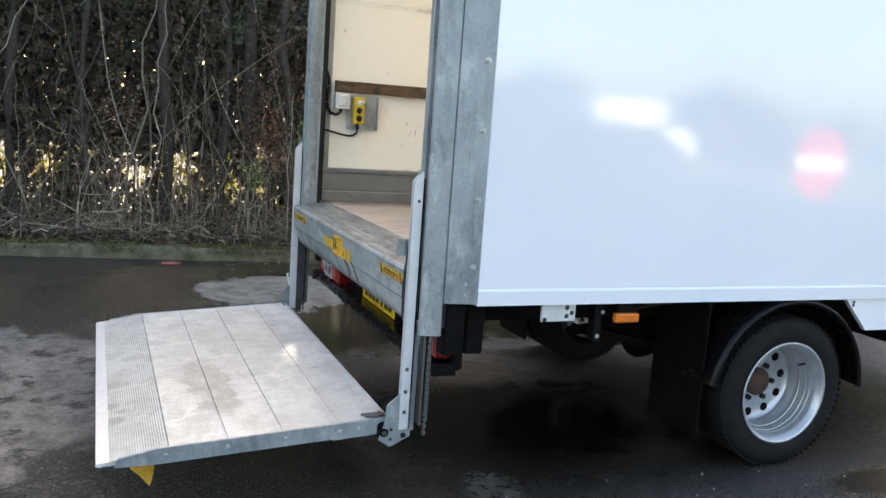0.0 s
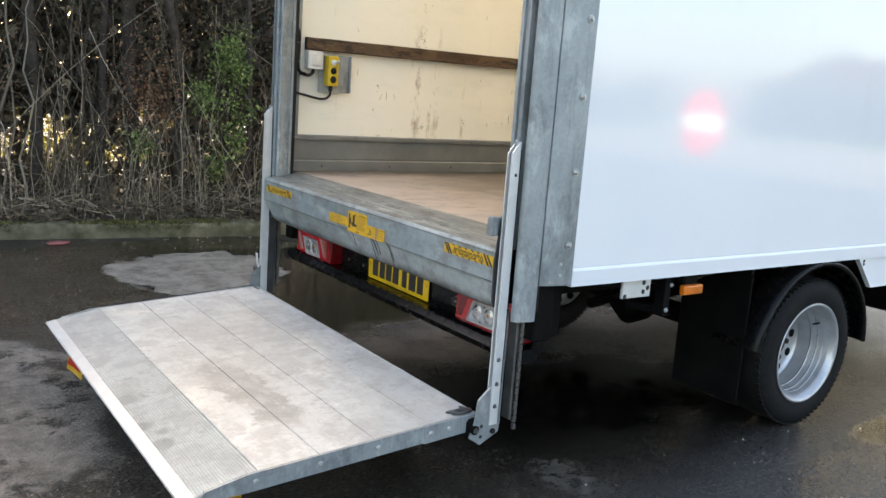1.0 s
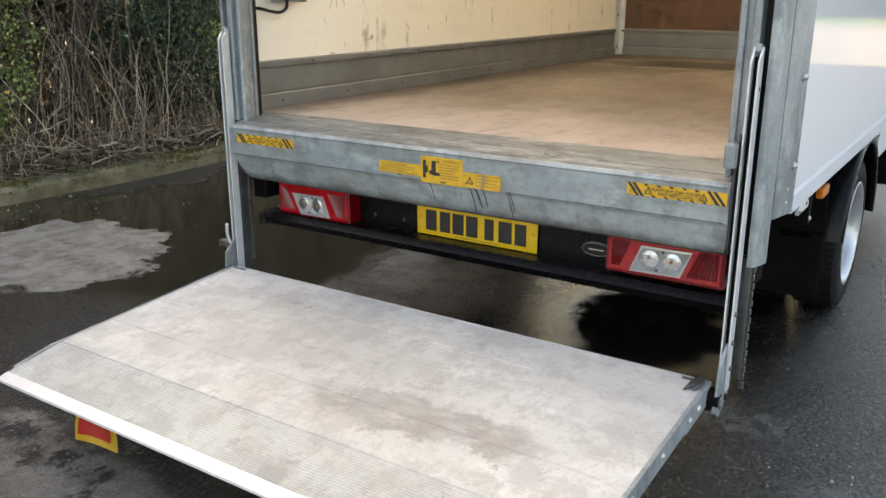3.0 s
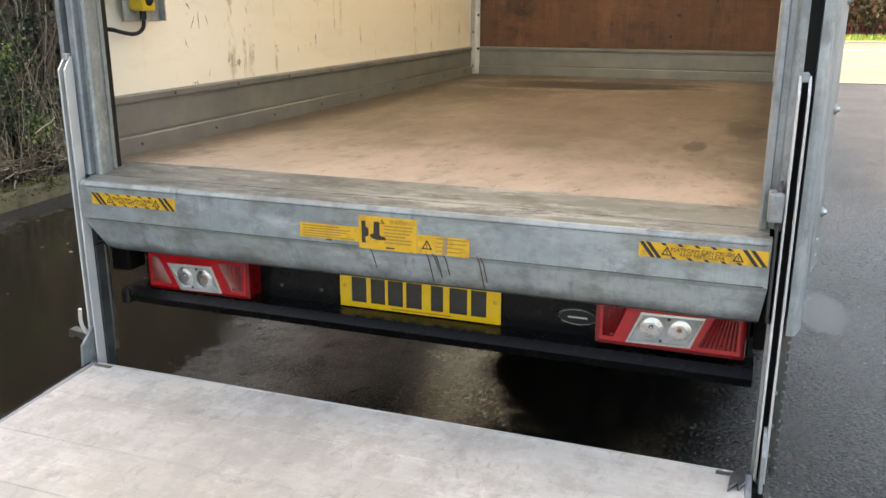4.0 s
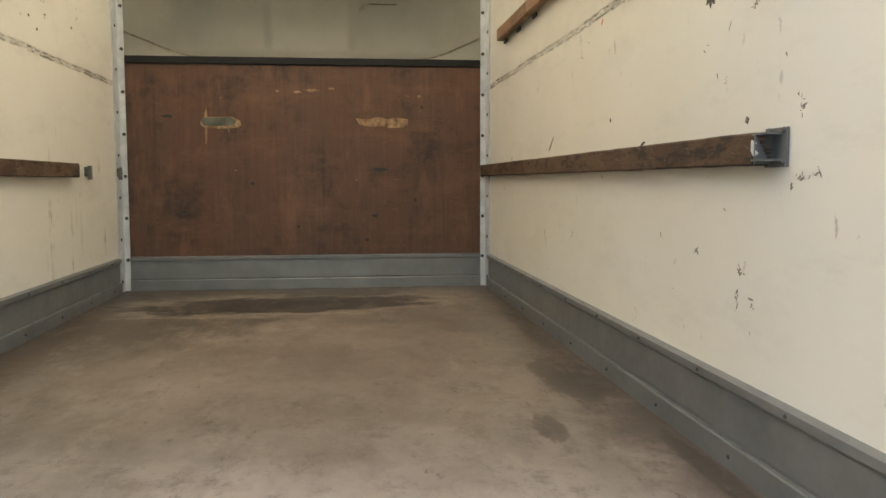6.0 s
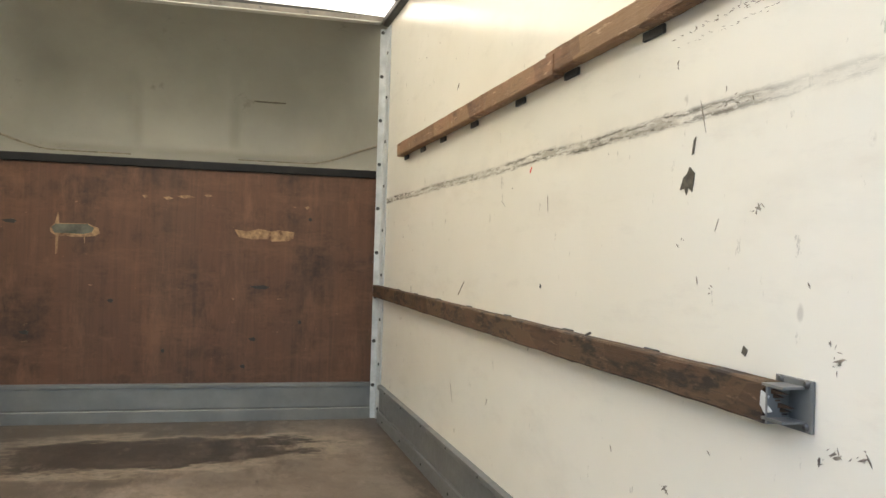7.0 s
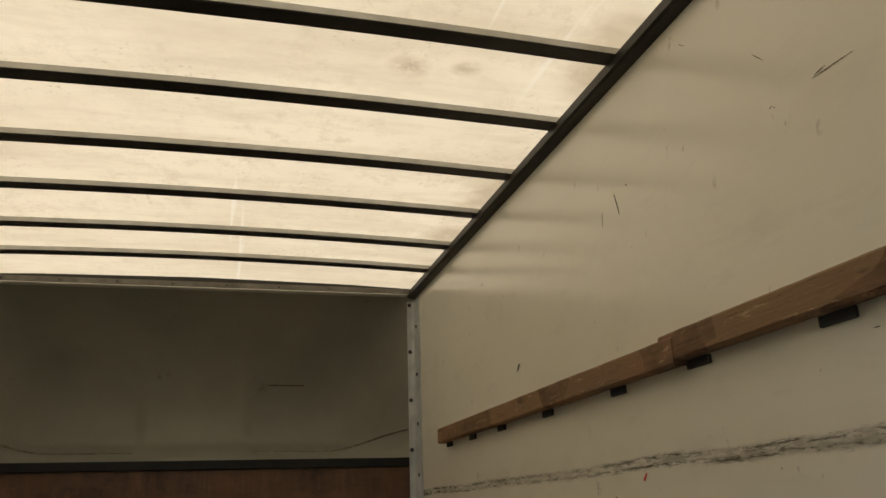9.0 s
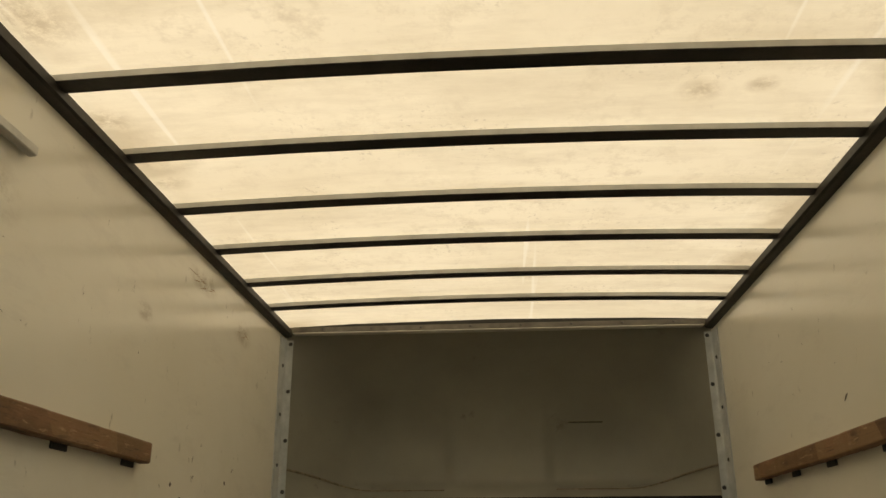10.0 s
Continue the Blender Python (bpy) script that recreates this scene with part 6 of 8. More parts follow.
def build_rear_lights():
    panel = part("rear_panel", box(0.225, 0.27, -0.96, 0.96, 0.50, 0.80, 0.01), M_GLOSSBLACK, van, "gloss black plastic rear panel")
    bar = part("lower_bar", prism([(0.13, 0.512), (0.145, 0.485), (0.24, 0.485), (0.24, 0.535), (0.15, 0.535)], 'y', -0.965, 0.975), M_GLOSSBLACK, van, "black rear underrun bar")
    part("bar_end", box(0.125, 0.245, 0.955, 0.985, 0.478, 0.53, 0.006), M_BLACK, bar)
    for s in (1, -1):
        lo, hi = (0.512, 0.892) if s > 0 else (-0.942, -0.557)
        base = 0.536 if s > 0 else 0.548
        lamp = part("tail_lamp", box(0.156, 0.230, lo, hi, base, 0.70, 0.010, seg=2), M_REDDEEP, van, "red and clear rear lamp cluster")
        clear = [(0.802, 0.624), (0.650, 0.628), (0.617, 0.556), (0.757, 0.552)] if s > 0 else [(-0.684, 0.646), (-0.834, 0.648), (-0.801, 0.574), (-0.648, 0.570)]
        cy, cz = sum(p[0] for p in clear) / 4, sum(p[1] for p in clear) / 4

        def grown(k, more=0.0):
            return [(cy + (a - cy) * k + math.copysign(more, a - cy), cz + (b - cz) * k + math.copysign(more, b - cz)) for a, b in clear]
        # glossy red face round a tilted clear window
        red = [(hi - 0.012, base + 0.012), (hi - 0.012, 0.692), (lo + 0.012, 0.692), (lo + 0.012, base + 0.012)]
        part("red_lens", prism(red, 'x', 0.1515, 0.157, 0.002), M_RED, lamp, "glossy red lens")
        out, inn = grown(1.0, 0.006), grown(1.0)
        bm = bmesh.new()
        a1 = [bm.verts.new((0.1475, *p)) for p in out]
        a2 = [bm.verts.new((0.1465, *p)) for p in inn]
        a3 = [bm.verts.new((0.1510, *p)) for p in inn]
        a4 = [bm.verts.new((0.1518, *p)) for p in out]
        for u, v in ((a1, a2), (a2, a3), (a4, a1)):
            for k in range(4):
                bm.faces.new((u[k], u[(k + 1) % 4], v[(k + 1) % 4], v[k]))
        bmesh.ops.recalc_face_normals(bm, faces=bm.faces)
        part("lens_frame", bm, M_BOLT, lamp, "bright frame of the clear window")
        part("reflector_back", prism(grown(0.995), 'x', 0.1500, 0.1516), M_CLEAR, lamp, "pale ribbed reflector")
        # one pleated sheet of fine upright ribs, dished behind each bulb
        sheet, rows = bmesh.new(), []
        for i in range(49):
            f = 0.03 + 0.94 * i / 48
            row = []
            for j in range(9):
                g = 0.06 + 0.88 * j / 8
                a = [clear[0][n] + (clear[1][n] - clear[0][n]) * f for n in (0, 1)]
                b = [clear[3][n] + (clear[2][n] - clear[3][n]) * f for n in (0, 1)]
                bowl = max(0.0, 1 - ((abs(f - 0.5) - 0.235) / 0.22) ** 2 - ((g - 0.45) / 0.5) ** 2)
                row.append(sheet.verts.new((0.1462 + 0.0026 * bowl + 0.0009 * (i % 2), a[0] + (b[0] - a[0]) * g, a[1] + (b[1] - a[1]) * g)))
            rows.append(row)
        for u, v in zip(rows, rows[1:]):
            for j in range(8):
                sheet.faces.new((u[j], u[j + 1], v[j + 1], v[j]))
        bmesh.ops.recalc_face_normals(sheet, faces=sheet.faces)
        part("clear_lens", sheet, M_CLEAR, lamp, "clear ribbed lens over two bowls")
        for u in (-0.036, 0.036):
            part("bowl", dome((0.1478, cy + u, cz + 0.002), (-1, 0, 0), 0.031, 0.004, 20), M_CHROME, lamp, "bright chrome bowl")
            part("bulb", dome((0.1441, cy + u, cz + 0.006), (-1, 0, 0), 0.007, 0.003, 12), M_BULB if u < 0 else M_CHROME, lamp)
        for y, z in ((cy - 0.008, cz + 0.031), (cy + 0.010, cz - 0.030)):
            part("screw", dome((0.1468, y, z), (-1, 0, 0), 0.005, 0.002, 8), M_INK, lamp)
        # darker ribbed windows at both ends, slanted on the inner side
        slant = clear[0][0] - clear[3][0]
        for outer, inner in ((hi - 0.022, clear[0][0] + 0.040), (lo + 0.022, clear[1][0] - 0.028)):
            top = [(outer, base + 0.112), (inner, base + 0.112)]
            foot = [(outer, base + 0.026), (inner - slant, base + 0.026)]
            bm, rows = bmesh.new(), []
            for i in range(17):
                f = i / 16
                p = [top[0][n] + (top[1][n] - top[0][n]) * f for n in (0, 1)]
                q = [foot[0][n] + (foot[1][n] - foot[0][n]) * f for n in (0, 1)]
                rows.append([bm.verts.new((0.1508 - 0.0022 * (i % 2), p[0] + (q[0] - p[0]) * g, p[1] + (q[1] - p[1]) * g)) for g in (0, 0.33, 0.66, 1)])
            for u, v in zip(rows, rows[1:]):
                for j in range(3):
                    bm.faces.new((u[j], u[j + 1], v[j + 1], v[j]))
            bmesh.ops.recalc_face_normals(bm, faces=bm.faces)
            end = part("end_lens", bm, M_REDDEEP, lamp, "deep red ribbed lens")
            ym = (outer + inner - slant / 2) / 2
            part("screw", dome((0.1495, ym, base + 0.034), (-1, 0, 0), 0.006, 0.003, 8), M_REDDEEP, end)
    plate = part("number_plate", box(0.2145, 0.2185, -0.279, 0.230, 0.538, 0.652, 0.001), M_PLATE, van, "yellow rear number plate with black bars")
    for y0, y1 in ((0.190, 0.142), (0.127, 0.081), (0.071, 0.023), (0.012, -0.037), (-0.066, -0.104), (-0.124, -0.178), (-0.190, -0.236)):
        part("plate_bar", box(0.2135, 0.2145, y1, y0, 0.556, 0.634, 0.0), M_INK, plate)
    part("plate_bar", box(0.2137, 0.2145, -0.13, 0.06, 0.5445, 0.5475), M_INK_SOFT, plate)
    for yy in (0.214, -0.262):
        part("plate_screw", dome((0.2145, yy, 0.605), (-1, 0, 0), 0.007, 0.002), M_YELLOW, plate)
    part("dealer_bar", box(0.2245, 0.2252, -0.12, 0.06, 0.530, 0.534), M_GREYPLASTIC, panel)
    # round badge, left plain
    bm = bmesh.new()
    bmesh.ops.create_cone(bm, cap_ends=True, segments=32, radius1=1, radius2=0.92, depth=1, matrix=Matrix.Translation((0.219, -0.500, 0.592)) @ pose(0, 0, 0, 0, -90, 0) @ Matrix.Diagonal((0.024, 0.056, 0.012, 1)))
    badge = part("oval_badge", bm, M_BOLT, panel, "oval dark badge with a silver rim")
    bm = bmesh.new()
    bmesh.ops.create_cone(bm, cap_ends=True, segments=32, radius1=1, radius2=0.95, depth=1, matrix=Matrix.Translation((0.2135, -0.500, 0.592)) @ pose(0, 0, 0, 0, -90, 0) @ Matrix.Diagonal((0.0215, 0.0530, 0.003, 1)))
    part("badge_field", bm, M_BLACK, badge)
    part("badge_bar", box(0.2105, 0.2118, -0.528, -0.474, 0.5895, 0.5940), M_BOLT, badge)
    for yy in (0.44, 0.30, -0.46):
        part("screw", dome((0.225, yy, 0.575), (-1, 0, 0), 0.007, 0.004), M_STEEL, panel)


build_rear_lights()


# ---- underbody and wheels ----
def build_wheel(name, yc, s, label, dished=True):
    cx, cz = 1.838, 0.350
    R, W = 0.350, 0.098
    tyre = [(0.222, -W * 0.82), (0.238, -W * 0.98), (0.285, -W * 1.04), (0.322, -W * 0.98), (0.343, -W * 0.80), (R, -W * 0.55), (R, W * 0.55), (0.343, W * 0.80), (0.322, W * 0.98), (0.285, W * 1.04), (0.238, W * 0.98), (0.222, W * 0.82)]
    wheel = new(name)
    wheel.parent = van
    tagged(wheel, label)
    part("tyre", lathe(tyre, (cx, yc, cz), 64, closed=True), M_RUBBER, wheel, "black rubber tyre", smooth=True)
    bm = bmesh.new()
    for k in range(72):
        a = 2 * math.pi * k / 72
        for u in (-0.62, 0.62):
            m = Matrix.Translation((cx, yc, cz)) @ Matrix.Rotation(a, 4, 'Y') @ Matrix.Translation((0, u * W, R - 0.0042)) @ pose(0, 0, 0, 0, 0, 18) @ Matrix.Diagonal((0.016, 0.052, 0.007, 1))
            bmesh.ops.create_cube(bm, size=1.0, matrix=m)
    tagged(part("tread", bm, M_RUBBER, wheel), kind="stuff")
    o = s * W   # towards the outside
    rim = [(0.236, o * 0.98), (0.240, o * 1.02), (0.232, o * 1.05), (0.224, o * 0.98), (0.212, o * 0.82), (0.207, o * 0.70), (0.205, o * 0.12), (0.196, o * -0.02), (0.194, o * -0.55), (0.188, o * -0.85), (0.188, o * -1.12)]
    part("rim", lathe(rim, (cx, yc, cz), 56), M_RIM, wheel, "silver painted steel rim", smooth=True)
    for rr, k in ((0.2075, 0.46), (0.2058, 0.20), (0.1955, -0.10)):
        part("rim_groove", lathe([(rr, o * k), (rr - 0.0035, o * (k - 0.015)), (rr - 0.0035, o * (k - 0.05)), (rr, o * (k - 0.065))], (cx, yc, cz), 48), M_BOLT, wheel, smooth=True)
        part("rim_crease", lathe([(rr - 0.0005, o * (k - 0.066)), (rr - 0.0012, o * (k - 0.09))], (cx, yc, cz), 48), M_STEEL, wheel)
    yd = yc + o * -0.95
    disc = lathe([(0.189, o * -0.82), (0.178, o * -0.95), (0.112, o * -0.95), (0.100, o * -0.88), (0.066, o * -0.88)], (cx, yc, cz), 48)
    part("wheel_disc", disc, M_RIM, wheel, "silver pierced wheel disc", smooth=True)
    for k in range(10):
        a = 2 * math.pi * (k + 0.3) / 10
        c = Vector((cx + 0.153 * math.cos(a), yd, cz + 0.153 * math.sin(a)))
        part("vent_hole", rod(c + Vector((0, -s * 0.016, 0)), c + Vector((0, s * 0.0025, 0)), 0.0205, 16), M_CHASSIS, wheel)
    for k in range(6):
        a = 2 * math.pi * k / 6
        c = Vector((cx + 0.086 * math.cos(a), yd, cz + 0.086 * math.sin(a)))
        part("wheel_nut", rod(c, c + Vector((0, s * 0.026, 0)), 0.0135, 6), M_BLACK, wheel)
    part("hub", lathe([(0.067, o * -0.95), (0.066, o * -0.72), (0.056, o * -0.62), (0.0, o * -0.60)], (cx, yc, cz), 28), M_HUB, wheel, "rusty brown wheel hub", smooth=True)
    part("valve", rod((cx + 0.150, yc + o * 0.1, cz + 0.10), (cx + 0.168, yc + o * 0.35, cz + 0.112), 0.005, 8), M_BLACK, wheel)


def build_underbody():
    for s in (-1, 1):
        build_wheel("rear_wheel", s * 0.955, s, "dished silver rear wheel with a black tyre")
        build_wheel("inner_wheel", s * 0.715, s, "inner twin rear wheel")
        # mudguard
        bm = bmesh.new()
        rows = []
        for k in range(25):
            a = radians(2 + (170 / 24) * k)
            r = 0.432
            c, sn = math.cos(a), math.sin(a)
            ring = []
            for rr, y in ((r - 0.020, 1.075), (r, 1.082), (r + 0.014, 1.060), (r + 0.012, 0.84), (r - 0.004, 0.84), (r - 0.002, 1.050)):
                x, z = 1.838 + rr * c, 0.352 + rr * sn
                ring.append(bm.verts.new((x, s * y, min(z, 0.785 + (rr - r) * 0.5))))
            rows.append(ring)
        for a, b in zip(rows, rows[1:]):
            for k in range(6):
                bm.faces.new((a[k], b[k], b[(k + 1) % 6], a[(k + 1) % 6]))
        bmesh.ops.recalc_face_normals(bm, faces=bm.faces)
        part("mudguard", bm, M_GLOSSBLACK, van, "black plastic mudguard", smooth=True)
        part("mud_flap", box(1.404, 1.414, s * 0.64, s * 1.004, 0.15, 0.74, 0.003), M_CHASSIS, van, "black rubber mud flap behind the wheel")
        part("mudguard_stay", box(1.395, 1.42, s * 0.52, s * 1.0, 0.742, 0.764), M_CHASSIS, van)
        part("side_skirt", prism([(2.115, 0.789), (2.262, 0.636), (3.95, 0.636), (3.95, 0.789)], 'y', s * 1.045, s * 1.068), M_WHITE, van, "white side skirt ahead of the wheel")
        for z in (0.772, 0.757):
            part("screw", dome((2.165, s * 1.068, z), (0, s, 0), 0.008, 0.004), M_INK, van)
        # chassis rails, cross pieces, hangers
        part("chassis_rail", box(0.27, 3.98, s * 0.42, s * 0.50, 0.58, 0.76, 0.01), M_CHASSIS, van, "black chassis rail")
        part("leaf_spring", prism([(1.15, 0.50), (1.5, 0.42), (1.835, 0.40), (2.2, 0.42), (2.5, 0.50), (2.5, 0.53), (2.2, 0.46), (1.835, 0.44), (1.5, 0.46), (1.15, 0.53)], 'y', s * 0.46, s * 0.53), M_CHASSIS, van, "black leaf spring")
        br = part("side_bracket", box(0.548, 0.700, s * 1.040, s * 1.053, 0.714, 0.79, 0.003), M_GREYPLASTIC, van, "pale grey side bracket")
        for x, z in ((0.660, 0.770), (0.660, 0.735), (0.683, 0.748), (0.563, 0.722)):
            part("bolt_hole", dome((x, s * 1.053, z), (0, s, 0), 0.010, 0.002), M_INK, br)
        mk = part("side_marker", box(0.882, 0.996, s * 1.040, s * 1.066, 0.704, 0.743, 0.008, seg=2), M_ORANGE, van, "orange side marker lamp")
        part("marker_base", box(0.905, 0.99, s * 1.010, s * 1.044, 0.715, 0.79, 0.008), M_CHASSIS, mk)
        part("lamp_loom", hose([(0.99, s * 1.02, 0.735), (1.02, s * 1.0, 0.75), (1.10, s * 0.98, 0.755), (1.25, s * 0.95, 0.76)], 0.008), M_BLACK, van)
        part("hanger_bracket", box(0.80, 0.835, s * 0.99, s * 1.04, 0.62, 0.79, 0.003), M_CHASSIS, van)
        part("bolt", dome((0.818, s * 1.04, 0.645), (0, s, 0), 0.010, 0.006), M_BOLT, van)
        part("bolt", dome((0.835, s * 1.04, 0.745), (0, s, 0), 0.009, 0.006), M_BOLT, van)
    for x in (0.45, 1.0, 1.55, 2.15, 2.8, 3.4, 3.9):
        part("cross_member", box(x, x + 0.05, -1.04, 1.04, 0.765, 0.905, 0.004), M_CHASSIS, van, "black floor cross member")
    part("axle", rod((1.835, -0.62, 0.352), (1.835, 0.62, 0.352), 0.055, 16), M_CHASSIS, van, "black rear axle")
    part("differential", lathe([(0.0, -0.13), (0.09, -0.10), (0.14, 0.0), (0.09, 0.10), (0.0, 0.13)], (1.80, 0.0, 0.352), 20), M_CHASSIS, van, smooth=True)
    part("prop_shaft", rod((1.80, 0, 0.36), (3.98, 0, 0.48), 0.035, 12), M_CHASSIS, van)
    part("silencer", rod((2.3, -0.25, 0.42), (3.0, -0.25, 0.45), 0.09, 18), M_CHASSIS, van, "sooty black exhaust silencer")
    part("tail_pipe", hose([(2.3, -0.25, 0.43), (1.9, -0.3, 0.55), (1.3, -0.34, 0.50), (1.1, -0.36, 0.48)], 0.026), M_CHASSIS, van)
    part("lift_leg", box(0.28, 0.36, -0.94, -0.86, 0.56, 0.78, 0.008), M_CHASSIS, van)
    part("lift_leg", box(0.28, 0.36, 0.86, 0.94, 0.56, 0.78, 0.008), M_CHASSIS, van)
    part("spare_wheel_carrier", box(2.5, 3.3, 0.30, 0.62, 0.40, 0.62, 0.05), M_CHASSIS, van)
    # unseen panel where the cab would be, added to block light under the van
    part("cab_light_block", box(3.99, 4.05, -0.98, 0.98, 0.16, 0.90, 0.02), M_CHASSIS, van, "unseen dark panel in the cab's place, blocks light under the box")


build_underbody()


# ---- lift platform ----
def build_platform():
    lift = new("lift_platform")
    lift.parent = van
    tagged(lift, "bare alloy tail lift platform with a ribbed ramp edge")
    TOP, YL, YR = 0.337, 0.968, -0.968
    seams = [-0.824, -0.624, -0.428, -0.217, -0.036]
    for a, b in zip(seams, seams[1:]):
        bm = prism([(a + 0.0008, TOP - 0.034), (b - 0.0008, TOP - 0.034), (b - 0.0008, TOP - 0.0015), (b - 0.0020, TOP), (a + 0.0020, TOP), (a + 0.0008, TOP - 0.0015)], 'y', YR, YL)
        part("platform_plank", bm, M_PLAT, lift)
    part("ramp_edge", prism([(-1.050, TOP - 0.036), (-1.044, TOP - 0.028), (-0.826, TOP - 0.0005), (-0.8255, TOP - 0.034), (-1.02, TOP - 0.040)], 'y', YR - 0.008, YL), M_PLAT_RIB, lift, "ribbed alloy ramp edge")
    part("ramp_lip", prism([(-1.060, TOP - 0.036), (-1.058, TOP - 0.0290), (-1.018, TOP - 0.0236), (-1.016, TOP - 0.0244), (-1.018, TOP - 0.0275), (-1.045, TOP - 0.041)], 'y', YR - 0.0085, YL + 0.0005), M_PALE, lift, "plain worn bright lip of the ramp")
    part("inner_lip", box(-0.0345, -0.024, YR, YL, TOP - 0.040, TOP - 0.0005, 0.003), M_PLAT, lift)
    part("side_strip", box(-0.86, -0.04, YL + 0.0125, YL + 0.020, TOP - 0.02, TOP + 0.004, 0.002), M_BLACK, lift, "black rubber strip along the platform edge")
    for s, y in ((-1, YR), (1, YL)):
        ya, yb = (y - 0.012, y - 0.0005) if s < 0 else (y + 0.0005, y + 0.012)
        rail = part("platform_rail", prism([(-0.245, TOP - 0.056), (-0.245, TOP + 0.001), (-0.858, TOP + 0.001), (-0.99, TOP - 0.018), (-1.00, TOP - 0.048), (-0.86, TOP - 0.056)], 'y', ya, yb), M_GALV, lift, "galvanised side rail with bolts")
        cap = part("rail_end", prism([(-0.036, TOP - 0.058), (-0.036, TOP + 0.002), (-0.245, TOP + 0.002), (-0.245, TOP - 0.059)], 'y', ya - 0.003, yb + 0.003 if s > 0 else yb), M_GALV, lift)
        yo = ya if s < 0 else yb
        for x in (-0.835, -0.625, -0.42):
            part("bolt", dome((x, yo, TOP - 0.026), (0, s, 0), 0.009, 0.006, 8), M_BOLT, rail)
        yo = ya - 0.003 if s < 0 else yb + 0.003
        for x in (-0.218, -0.145):
            part("bolt", dome((x, yo, TOP - 0.027), (0, s, 0), 0.010, 0.006, 8), M_BOLT, cap)
        part("pivot_arm", box(-0.075, -0.025, min(s * 0.955, s * 0.998), max(s * 0.955, s * 0.998), 0.262, 0.325, 0.010), M_CHASSIS, lift)
        latch_y = s * 0.945
        if s < 0:
            part("latch", prism([(-0.040, latch_y - 0.022), (-0.085, latch_y - 0.024), (-0.118, latch_y - 0.008), (-0.095, latch_y - 0.004), (-0.128, latch_y + 0.016), (-0.055, latch_y + 0.010), (-0.035, latch_y - 0.004)], 'z', TOP + 0.002, TOP + 0.012, 0.002), M_STEEL, lift, "dark steel latch on the platform corner")
        part("hinge_knuckle", rod((-0.045, s * 0.90, TOP - 0.012), (-0.045, s * 0.96, TOP - 0.012), 0.015, 12), M_STEEL, lift)
    # joist beneath
    part("under_beam", box(-0.30, -0.22, YR + 0.05, YL - 0.05, TOP - 0.075, TOP - 0.036), M_GALV_WORN, lift)
    # warning flags hanging from the outer corners
    for yc in (0.53, -0.80):
        def flag_rows(u0, u1, v0, v1, off):
            bm = bmesh.new()
            rows = []
            for i in range(9):
                u = u0 + (u1 - u0) * i / 8
                row = []
                for j in range(7):
                    v = v0 + (v1 - v0) * j / 6
                    row.append(bm.verts.new((-1.012 + off - 0.020 * v + 0.012 * math.sin(u * 3 + v * 2), yc + (u - 0.5) * 0.17 - 0.02 * v * (1 if yc > 0 else -1), TOP - 0.040 - 0.095 * v - 0.006 * math.cos(u * 5))))
                rows.append(row)
            for a, b in zip(rows, rows[1:]):
                for j in range(6):
                    bm.faces.new((a[j], b[j], b[j + 1], a[j + 1]))
            bmesh.ops.solidify(bm, geom=bm.faces, thickness=0.002)
            return bm
        fl = part("warning_flag", flag_rows(0, 1, 0, 1, 0.0), M_FLAGEDGE, lift, "red warning flag with a yellow border")
        red = part("flag_red", flag_rows(0.62 if yc < 0 else 0.16, 0.90, 0.30 if yc < 0 else 0.0, 0.80, -0.004), M_FLAG, fl)
        strap = part("flag_strap", box(-1.025, -0.995, yc - 0.085, yc + 0.085, TOP - 0.046, TOP - 0.034, 0.003), M_BLACK, fl)
        if yc < 0:
            # this one hangs turned under the side rail
            turn = Matrix.Translation((-0.890, -0.885, -0.002)) @ pose(0, 0, 0, 0, 0, 13) @ Matrix.Translation((1.012, -yc, 0))
            for o in (fl, red, strap):
                o.data.transform(turn)

    # it droops a little towards its free edge
    for o in lift.children_recursive:
        if o.type == 'MESH':
            for v in o.data.vertices:
                if v.co.x < -0.036:
                    v.co.z += 0.066 * (v.co.x + 0.036)


build_platform()


